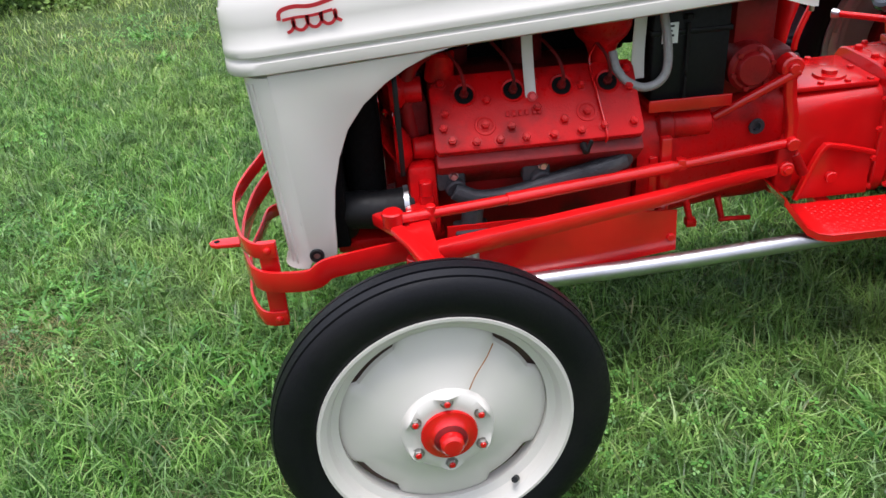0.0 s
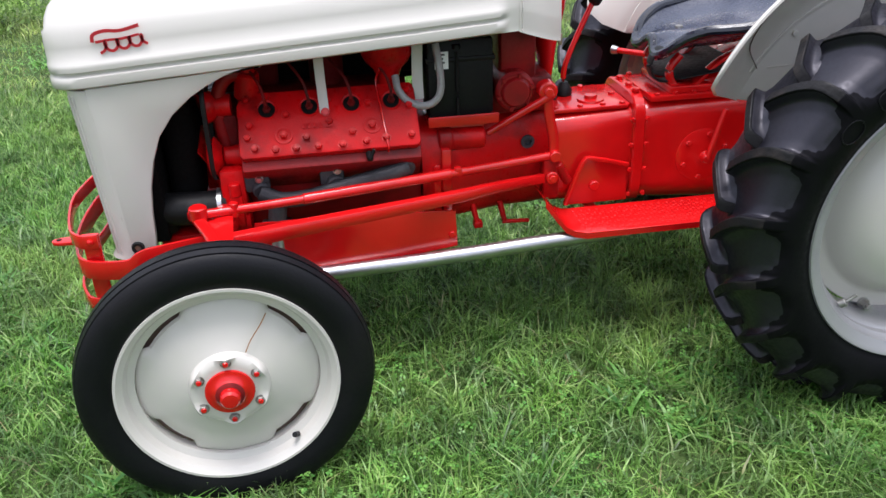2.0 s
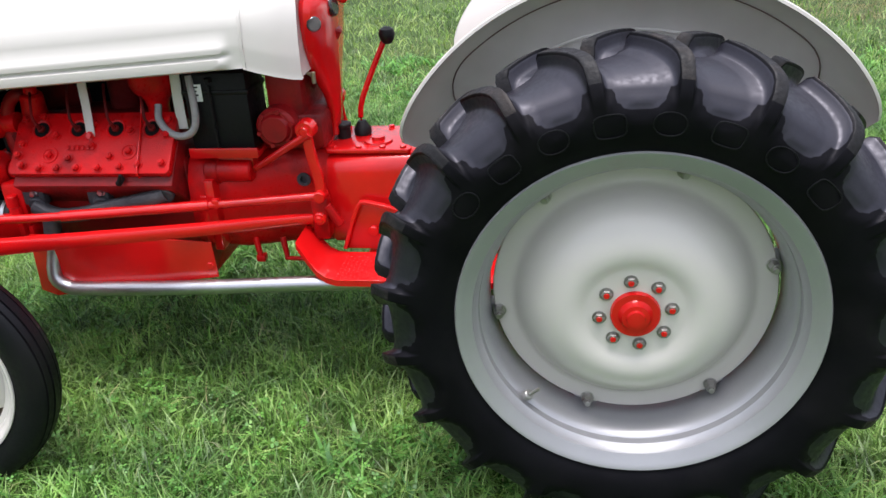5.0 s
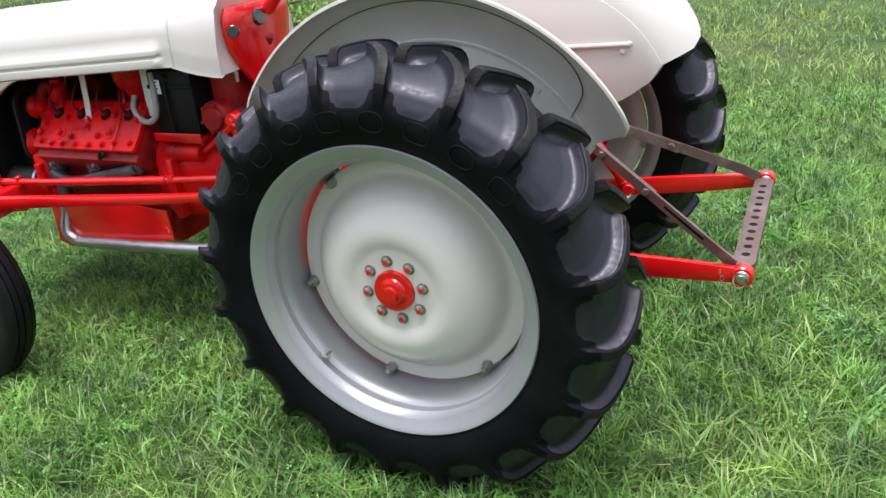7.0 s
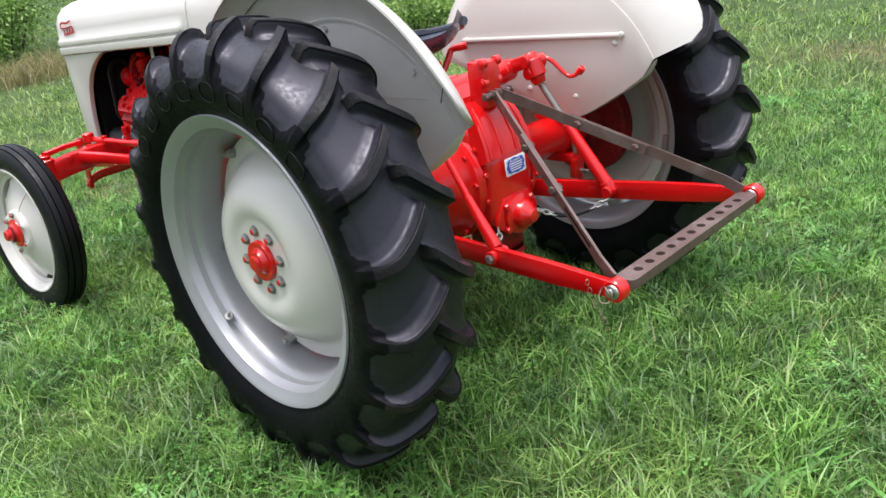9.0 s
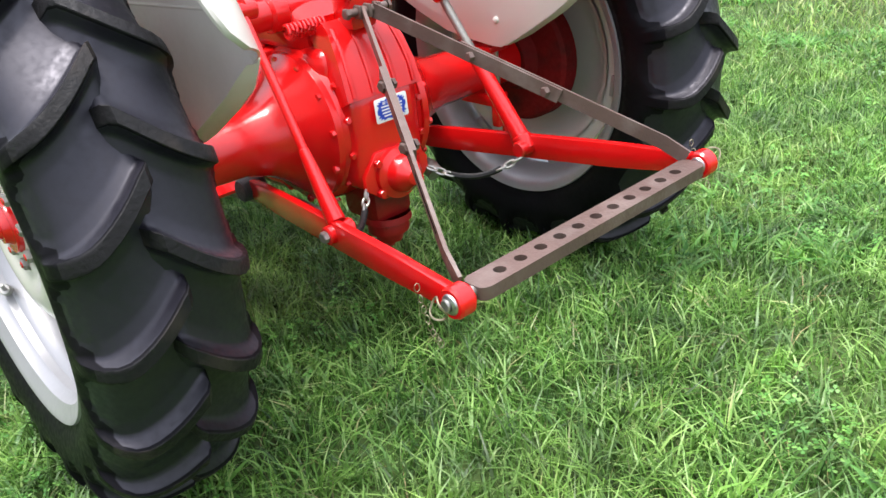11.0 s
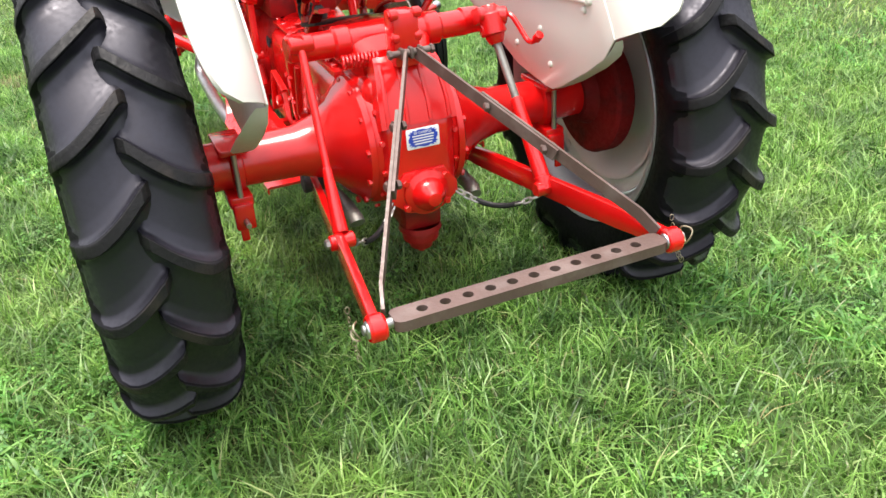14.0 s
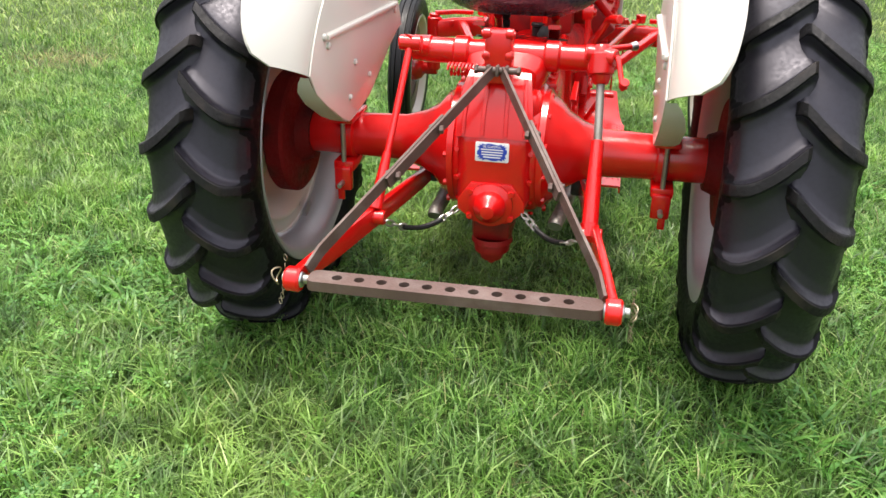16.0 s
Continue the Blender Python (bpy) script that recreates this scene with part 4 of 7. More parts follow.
tube(bm, [(1.25, 0.120, 0.425), (1.40, 0.190, 0.395), (1.60, 0.196, 0.398), (1.84, 0.178, 0.402), (1.880, 0.172, 0.398), (1.895, 0.170, 0.390)], 0.0205, 18)
part("exhaust_pipe", bm, DULL_STEEL, tractor, "second dull steel exhaust pipe")

# oil pan and side shield
bm = B()
box(bm, (0.06, -0.16, 0.315), (0.56, 0.16, 0.45), 0.03, None, 3)
part("oil_pan", bm, RED_CAST, tractor)
# The far shield is an unseen mirror copy that keeps sky light from underneath.
for s in (-1, 1):
    bm = B()
    plate(bm, [(0.05, 0.335), (0.10, 0.315), (0.35, 0.352), (0.628, 0.388), (0.624, 0.500), (0.30, 0.520), (0.06, 0.520)], 0.006, upright(-0.276))
    if s > 0:
        flip_y(bm)
    shield = part("side_shield", bm, RED, tractor, "flat red steel side shield")
    bm = B()
    hexhead(bm, (0.611, s * 0.276, 0.427), (0, s, 0), 0.011, 0.007)
    part("shield_bolt", bm, RED, shield)

# grey straps and cable
bm = B()
sweep(bm, smooth_path([(0.283, -0.192, 0.786), (0.281, -0.182, 0.83), (0.279, -0.172, 0.90), (0.278, -0.165, 0.99)], 4), rounded(0.026, 0.004, 0.001), up=(0, 1, 0.2))
strap = part("bracket_strap", bm, CREAM_IN, tractor, "pale grey steel strap")
bm = B()
hexhead(bm, (0.284, -0.197, 0.797), (0, -0.9, 0.3), 0.010, 0.010, 0.012)
part("strap_bolt", bm, RED, strap)
bm = B()
sweep(bm, smooth_path([(0.548, -0.152, 0.80), (0.547, -0.150, 0.87), (0.552, -0.150, 0.99)], 4), rounded(0.030, 0.004, 0.001), up=(0, 1, 0.2))
part("bracket_strap", bm, CREAM_IN, tractor, "pale grey steel strap")
bm = B()
tube(bm, [(0.485, -0.150, 0.870), (0.490, -0.172, 0.835), (0.515, -0.185, 0.805), (0.552, -0.190, 0.790), (0.588, -0.190, 0.800), (0.606, -0.188, 0.832), (0.606, -0.180, 0.89), (0.598, -0.165, 0.955)], 0.0105, 12)
part("earth_cable", bm, BRAID, tractor, "grey braided battery cable")

# battery in its tray
bm = B()
box(bm, (0.575, -0.168, 0.740), (0.760, -0.030, 0.962), 0.008)
box(bm, (0.570, -0.172, 0.900), (0.765, -0.028, 0.914), 0.004)
battery = part("battery", bm, BLACK, tractor, "black box-shaped battery with a small label")
bm = B()
box(bm, (0.594, -0.1735, 0.884), (0.632, -0.1722, 0.932), 0.0)
part("label", bm, WHITE, battery, "small white label")
for k in range(3):
    bm = B()
    box(bm, (0.601, -0.1745, 0.922 - 0.011 * k), (0.622 - 0.004 * (k % 2), -0.1737, 0.9265 - 0.011 * k), 0.0)
    part("print_bar", bm, BLACK, battery)
bm = B()
tube(bm, [(0.655, -0.176, 0.722), (0.655, -0.178, 0.80), (0.655, -0.176, 0.93)], 0.0045, 8)
hexhead(bm, (0.655, -0.172, 0.938), (0, 0, 1), 0.012, 0.012)
part("hold_down_rod", bm, BLACK, battery)
bm = B()
box(bm, (0.568, -0.185, 0.722), (0.772, -0.020, 0.737), 0.004)
box(bm, (0.568, -0.188, 0.722), (0.772, -0.182, 0.752), 0.002)
box(bm, (0.60, -0.15, 0.66), (0.74, -0.05, 0.722), 0.01)
part("battery_tray", bm, RED, tractor)

# clutch housing, starter, gearbox, rear housing
def section_loft(name, rows, material, label="", n=28, power=3.2):
    """Rounded box sections (x, half width, z low, z high)."""
    bm = B()
    rings = []
    for x, w, a, b in rows:
        ring = []
        for k in range(n):
            t = 2 * math.pi * k / n
            c, s = math.cos(t), math.sin(t)
            ring.append(bm.verts.new((x, w * math.copysign(abs(c) ** (2 / power), c), (a + b) / 2 + (b - a) / 2 * math.copysign(abs(s) ** (2 / power), s))))
        rings.append(ring)
    for A, Bq in zip(rings, rings[1:]):
        for k in range(n):
            face(bm, (A[k], A[(k + 1) % n], Bq[(k + 1) % n], Bq[k]))
    face(bm, rings[0][::-1])
    face(bm, rings[-1])
    return part(name, bm, material, tractor, label)


section_loft("clutch_housing", [(0.545, 0.190, 0.40, 0.735), (0.60, 0.192, 0.40, 0.735), (0.602, 0.172, 0.40, 0.72), (0.66, 0.165, 0.395, 0.715), (0.80, 0.118, 0.40, 0.735), (0.90, 0.112, 0.40, 0.745), (0.948, 0.115, 0.41, 0.735)], RED_CAST, "red cast clutch housing")
bm = B()
for z0, z1, yy in ((0.44, 0.66, -0.205),):
    box(bm, (0.600, yy, z0), (0.628, -0.13, z1), 0.005)
    box(bm, (0.575, yy + 0.01, z0 + 0.02), (0.598, -0.13, z1 - 0.05), 0.005)
part("mounting_plate", bm, RED, tractor)
bm = B()
rod(bm, (0.605, -0.150, 0.672), (0.735, -0.150, 0.672), 0.034, 0.032, 20)
rod(bm, (0.596, -0.150, 0.672), (0.640, -0.150, 0.672), 0.038, 0.038, 20)
part("starter_motor", bm, RED_CAST, tractor)
bm = B()
lathe(bm, [(-0.120, 0.021), (-0.124, 0.020), (-0.124, 0.011), (-0.112, 0.010), (-0.112, 0.0)], 20, centre=(0.873, -0.002, 0.633))
part("inspection_hole", bm, IRON, tractor)

gear = section_loft("gearbox", [(0.946, 0.128, 0.42, 0.700), (0.965, 0.130, 0.42, 0.702), (1.19, 0.130, 0.42, 0.712), (1.198, 0.130, 0.42, 0.712)], RED, "red gearbox with a bolted top cover", power=6)
bm = B()
plate(bm, [(0.95, -0.112), (1.185, -0.112), (1.195, -0.10), (1.195, 0.10), (1.185, 0.112), (0.95, 0.112), (0.94, 0.10), (0.94, -0.10)], 0.014, Matrix.Translation((0, 0, 0.706)), 0.004)
lathe(bm, [(0.72, 0.042), (0.727, 0.040), (0.728, 0.020), (0.738, 0.019), (0.740, 0.0)], 24, centre=(1.088, -0.045, 0), axis="Z")
cover = part("gearbox_cover", bm, RED, gear)
for x, y in ((0.965, -0.095), (1.04, -0.098), (1.11, -0.098), (1.17, -0.098), (1.17, 0.0), (0.965, 0.095), (1.1, 0.095)):
    bm = B()
    hexhead(bm, (x, y, 0.720), (0, 0, 1), 0.0095, 0.007)
    part("cover_bolt", bm, RED, gear)
joint = section_loft("housing_joint", [(1.196, 0.142, 0.40, 0.748), (1.200, 0.146, 0.396, 0.752), (1.228, 0.146, 0.396, 0.752), (1.232, 0.142, 0.40, 0.748)], RED, "bolted red housing flange", power=5)
for z in (0.44, 0.52, 0.60, 0.68):
    for x in (1.190, 1.238):
        bm = B()
        hexhead(bm, (x, -0.140, z), (0, -1, 0), 0.008, 0.010)
        part("flange_bolt", bm, RED, joint)
for y in (-0.09, -0.03, 0.05):
    bm = B()
    hexhead(bm, (1.214, y, 0.750), (0, 0, 1), 0.012, 0.012)
    part("flange_bolt", bm, RED, joint)
section_loft("rear_housing", [(1.230, 0.125, 0.40, 0.715), (1.25, 0.130, 0.40, 0.720), (1.45, 0.140, 0.385, 0.726), (1.62, 0.148, 0.385, 0.730), (1.70, 0.150, 0.39, 0.735)], RED, "red cast rear housing", power=5)
bm = B()
plate(bm, [(1.25, -0.125), (1.72, -0.135), (1.72, 0.135), (1.25, 0.125)], 0.020, Matrix.Translation((0, 0, 0.722)), 0.005)
rows = []
lid = part("hydraulic_cover", bm, RED, tractor)
for k in range(8):
    for s in (-1, 1):
        bm = B()
        hexhead(bm, (1.27 + 0.058 * k, s * 0.118, 0.742), (0, 0, 1), 0.0095, 0.008)
        part("cover_bolt", bm, RED, lid)
section_loft("lift_cover", [(1.40, 0.075, 0.73, 0.765), (1.48, 0.105, 0.73, 0.80), (1.60, 0.115, 0.73, 0.845), (1.72, 0.118, 0.73, 0.855), (1.80, 0.110, 0.73, 0.840), (1.83, 0.09, 0.73, 0.81)], RED, "red hydraulic lift cover", power=3.5)
bm = B()
lathe(bm, [(-0.150, 0.0), (-0.150, 0.030), (-0.144, 0.072), (-0.138, 0.086), (-0.120, 0.088)], 32, centre=(1.428, 0, 0.545))
rod(bm, (1.428, -0.150, 0.545), (1.428, -0.176, 0.545), 0.018, 0.014)
cover = part("brake_cover", bm, RED, tractor, "round red bolted side cover")
for k in range(6):
    a = radians(60 * k + 20)
    bm = B()
    hexhead(bm, (1.428 + 0.070 * math.cos(a), -0.144, 0.545 + 0.070 * math.sin(a)), (0, -1, 0), 0.009, 0.008)
    part("cover_bolt", bm, RED, cover)
bm = B()
rod(bm, (1.428, -0.172, 0.545), (1.470, -0.172, 0.70), 0.009)
part("brake_lever", bm, RED, tractor)

# steering box, arms, column and instrument panel
bm = B()
rod(bm, (0.825, -0.165, 0.800), (0.825, 0.165, 0.800), 0.058, 0.058, 28)
rod(bm, (0.825, -0.178, 0.800), (0.825, -0.160, 0.800), 0.040, 0.044, 24)
box(bm, (0.76, -0.12, 0.72), (0.95, 0.12, 0.83), 0.02)
box(bm, (0.79, -0.115, 0.80), (0.90, 0.115, 0.99), 0.02)
rod(bm, (0.83, 0, 0.82), (0.98, 0, 1.05), 0.035, 0.028)
steer = part("steering_box", bm, RED_GRIME_SHADE, tractor, "red steering gear housing, grime and shade in its colour")
for k in range(6):
    a = radians(60 * k + 15)
    bm = B()
    hexhead(bm, (0.825 + 0.049 * math.cos(a), -0.164, 0.800 + 0.049 * math.sin(a)), (0, -1, 0), 0.0075, 0.008)
    part("housing_bolt", bm, RED_GRIME_SHADE, steer)
for s in (-1, 1):
    bm = B()
    rod(bm, (0.915, s * 0.150, 0.800), (0.915, s * 0.190, 0.800), 0.030, 0.028)
    rod(bm, (0.915, s * 0.186, 0.800), (0.915, s * 0.200, 0.800), 0.014, 0.013)
    sweep(bm, smooth_path([(0.915, s * 0.172, 0.80), (0.922, s * 0.175, 0.73), (0.936, s * 0.177, 0.66), (0.938, s * 0.178, 0.605)], 4), rounded(0.030, 0.022, 0.006), up=(0, 1, 0))
    rod(bm, (0.937, s * 0.160, 0.607), (0.937, s * 0.205, 0.607), 0.019, 0.017)
    part("drop_arm", bm, RED, tractor, "red steering drop arm")
    bm = B()
    tube(bm, [(0.937, s * 0.182, 0.606), (0.60, s * 0.236, 0.597), (0.2, s * 0.305, 0.592), (-0.06, s * 0.362, 0.600)], 0.0125, 12, 8)
    rod(bm, (0.62, s * 0.233, 0.598), (0.20, s * 0.305, 0.592), 0.0155, 0.0155)
    rod(bm, (-0.068, s * 0.375, 0.590), (-0.068, s * 0.375, 0.628), 0.022, 0.024)
    box(bm, (0.630, s * 0.229 - 0.012, 0.588), (0.652, s * 0.229 + 0.012, 0.616), 0.004)
    rod(bm, (0.02, s * 0.344, 0.578), (0.02, s * 0.344, 0.618), 0.012)
    part("drag_link", bm, RED, tractor, "long red steering drag link")
    bm = B()
    pts = smooth_path([(0.905, s * 0.182, 0.536), (0.75, s * 0.232, 0.541), (0.6, s * 0.280, 0.543), (0.3, s * 0.372, 0.552), (0.12, s * 0.425, 0.556), (0.0, s * 0.46, 0.556)], 5)
    sweep(bm, pts, rounded(0.034, 0.042, 0.012), scale=[0.72 + 0.5 * k / len(pts) for k in range(len(pts))])
    rod(bm, (0.930, s * 0.150, 0.540), (0.930, s * 0.202, 0.540), 0.019)
    rod(bm, (0.930, s * 0.200, 0.540), (0.930, s * 0.210, 0.540), 0.011, n=6)
    part("radius_rod", bm, RED, tractor, "red tapered radius rod")
    bm = B()
    box(bm, (0.905, s * 0.165 - 0.025, 0.47), (0.955, s * 0.165 + 0.025, 0.60), 0.01)
    rod(bm, (0.95, s * 0.18, 0.575), (0.985, s * 0.18, 0.515), 0.014)
    part("radius_rod_bracket", bm, RED_CAST, tractor)
bm = B()
rod(bm, (0.745, -0.150, 0.680), (0.93, -0.190, 0.795), 0.0105, 0.012)
part("brake_pull_rod", bm, RED, tractor)

bm = B()
rows = []
for z, w, xf, xb in ((0.735, 0.030, 0.938, 0.966), (0.80, 0.032, 0.940, 0.974), (0.86, 0.050, 0.930, 0.980), (0.93, 0.095, 0.905, 0.983), (0.97, 0.130, 0.900, 0.985), (1.02, 0.160, 0.898, 0.988), (1.07, 0.170, 0.898, 0.992), (1.11, 0.172, 0.900, 0.996), (1.135, 0.165, 0.91, 0.99), (1.152, 0.150, 0.92, 0.98)):
    n = 20
    row = []
    for k in range(n + 1):
        t = 2 * math.pi * k / n
        c, s = math.cos(t), math.sin(t)
        row.append(((xf + xb) / 2 + (xb - xf) / 2 * math.copysign(abs(c) ** 0.9, c), w * math.copysign(abs(s) ** 0.9, s), z))
    rows.append(row)
loft(bm, rows)
panel = part("instrument_panel", bm, RED, tractor, "red instrument panel and steering support")
bm = B()
rod(bm, (0.955, -0.135, 1.080), (0.972, -0.161, 1.083), 0.021, 0.020, 24)
part("dial", bm, GLASS, panel, "small round dark gauge")
bm = B()
rod(bm, (0.975, -0.045, 1.105), (1.002, -0.048, 1.110), 0.028, 0.027, 24)
part("dial", bm, GLASS, panel, "small round dark gauge")
bm = B()
rod(bm, (1.00, 0.0, 1.12), (1.16, 0.0, 1.30), 0.022, 0.020)
part("steering_column", bm, RED, tractor)
bm = B()
q = Matrix.Translation((1.175, 0, 1.30)) @ Matrix.Rotation(radians(40), 4, "Y")
ring = [q @ Vector((0.215 * math.cos(2 * math.pi * k / 40), 0.215 * math.sin(2 * math.pi * k / 40), 0)) for k in range(41)]
sweep(bm, ring, circle(0.014, 10), up=(0.64, 0, 0.77), caps=False)
rod(bm, q @ Vector((0, 0, -0.03)), q @ Vector((0, 0, 0.02)), 0.035)
for k in range(4):
    a = radians(45 + 90 * k)
    rod(bm, q @ Vector((0.03 * math.cos(a), 0.03 * math.sin(a), 0)), q @ Vector((0.21 * math.cos(a), 0.21 * math.sin(a), 0)), 0.007)
part("steering_wheel", bm, BLACK, tractor, "black four-spoke steering wheel")

bm = B()
rod(bm, (0.930, -0.14, 0.950), (0.952, -0.16, 0.945), 0.005)
rod(bm, (0.952, -0.16, 0.957), (0.952, -0.16, 0.925), 0.006)
part("fuel_tap", bm, AMBER, tractor, "small brass fuel tap and pipe")

# gear lever and filler
bm = B()
tube(bm, [(1.025, 0.03, 0.72), (1.025, 0.03, 0.80), (1.055, 0.035, 0.88), (1.115, 0.042, 1.005)], 0.0085, 10)
lever = part("gear_lever", bm, RED, tractor, "bent red gear lever")
bm = B()
lathe(bm, [(0.985, 0.0), (0.985, 0.012), (0.997, 0.020), (1.012, 0.024), (1.026, 0.020), (1.032, 0.010), (1.033, 0.0)], 20, centre=(1.119, 0.043, 0), axis="Z")
part("knob", bm, BLACK, lever, "black ball knob")
bm = B()
lathe(bm, [(0.715, 0.020), (0.722, 0.026), (0.738, 0.026), (0.752, 0.018), (0.762, 0.012), (0.764, 0.0)], 20, centre=(1.025, 0.03, 0), axis="Z")
part("boot", bm, HOSE, lever, "black rubber boot")
bm = B()
rod(bm, (0.975, 0.0, 0.715), (0.975, 0.0, 0.752), 0.020)
rod(bm, (0.975, 0.0, 0.752), (0.975, 0.0, 0.765), 0.024)
part("oil_filler", bm, HOSE, tractor)

# ---- running boards ----
for s in (-1, 1):
    bm = B()
    prof = [(0.884, 0.514), (0.915, 0.470), (0.942, 0.436), (0.968, 0.423), (1.00, 0.420), (1.30, 0.420), (1.62, 0.420)]
    rows = []
    for x, z in prof:
        y0, y1 = -0.165, -0.338
        if x < 1.0:
            y1 = -0.300 - 0.038 * (x - 0.884) / 0.116
        rows.append([(x, y0, z), (x, y1 + 0.006, z), (x, y1, z - 0.003), (x, y1, z - 0.022), (x, y1 + 0.004, z - 0.022), (x, y1 + 0.006, z - 0.007), (x, y0, z - 0.007), (x, y0, z)])
    loft(bm, rows)
    box(bm, (1.05, -0.30, 0.385), (1.09, -0.10, 0.414), 0.004)
    if s > 0:
        flip_y(bm)
    board = part("running_board", bm, RED, tractor, "red stamped steel footplate", angle=30)
    # raised tread studs, staggered
    co, fa = [], []
    for i in range(46):
        for j in range(10):
            x, y = 1.0 + 0.0125 * i, -0.19 - 0.0165 * j - (0.008 if i % 2 else 0)
            if y < -0.330:
                continue
            a = radians(45 if (i + j) % 2 else -45)
            c, d = 0.0058 * math.cos(a), 0.0058 * math.sin(a)
            e, g = -0.0020 * math.sin(a), 0.0020 * math.cos(a)
            b0 = len(co)
            co += [(x - c, y - d, 0.4202), (x + e, y + g, 0.4202), (x + c, y + d, 0.4202), (x - e, y - g, 0.4202), (x, y, 0.4226)]
            fa += [(b0, b0 + 1, b0 + 4), (b0 + 1, b0 + 2, b0 + 4), (b0 + 2, b0 + 3, b0 + 4), (b0 + 3, b0, b0 + 4)]
    co = np.array(co)
    if s > 0:
        co[:, 1] *= -1
    studs = new("tread_studs", grid_mesh("tread_studs", co, np.array(fa), RED, False))
    studs.parent = board
    tagged(studs, kind="stuff")
    bm = B()
    plate(bm, [(0.985, 0.424), (1.035, 0.560), (1.075, 0.570), (1.175, 0.545), (1.185, 0.424)], 0.006, upright(-0.150))
    sweep(bm, smooth_path([(0.985, -0.157, 0.43), (1.035, -0.157, 0.562), (1.075, -0.157, 0.572), (1.178, -0.157, 0.545)], 3), rounded(0.012, 0.018, 0.003), up=(0, 1, 0))
    rod(bm, (1.075, -0.150, 0.485), (1.075, -0.165, 0.485), 0.016)
    if s > 0:
        flip_y(bm)
    part("step_bracket", bm, RED, tractor, "folded red step bracket")
    bm = B()
    for x0 in (0.70, 0.785):
        bm = B()
        rod(bm, (x0, -0.13, 0.45), (x0 + 0.012, -0.145, 0.392), 0.010, 0.008)
        if x0 > 0.75:
            rod(bm, (0.79, -0.145, 0.388), (0.875, -0.145, 0.384), 0.0065)
        else:
            box(bm, (0.700, -0.155, 0.376), (0.728, -0.125, 0.398), 0.005)
        if s > 0:
            flip_y(bm)
        part("pedal_link", bm, RED_CAST, tractor)

# ---- mudguards ----
FC = (1.777, 0.652)
# the shell's section from the flat plate out to the rolled rim: (outwards, radius)
SHELL = [(0.0, 0.440), (0.002, 0.462), (0.009, 0.483), (0.022, 0.508), (0.042, 0.534), (0.064, 0.556), (0.087, 0.573), (0.107, 0.585), (0.124, 0.592)]


def shell_at(f):
    """A point a part f of the way out along the section."""
    k = f * (len(SHELL) - 1)
    i = min(int(k), len(SHELL) - 2)
    a, b = SHELL[i], SHELL[i + 1]
    return a[0] + (b[0] - a[0]) * (k - i), a[1] + (b[1] - a[1]) * (k - i)


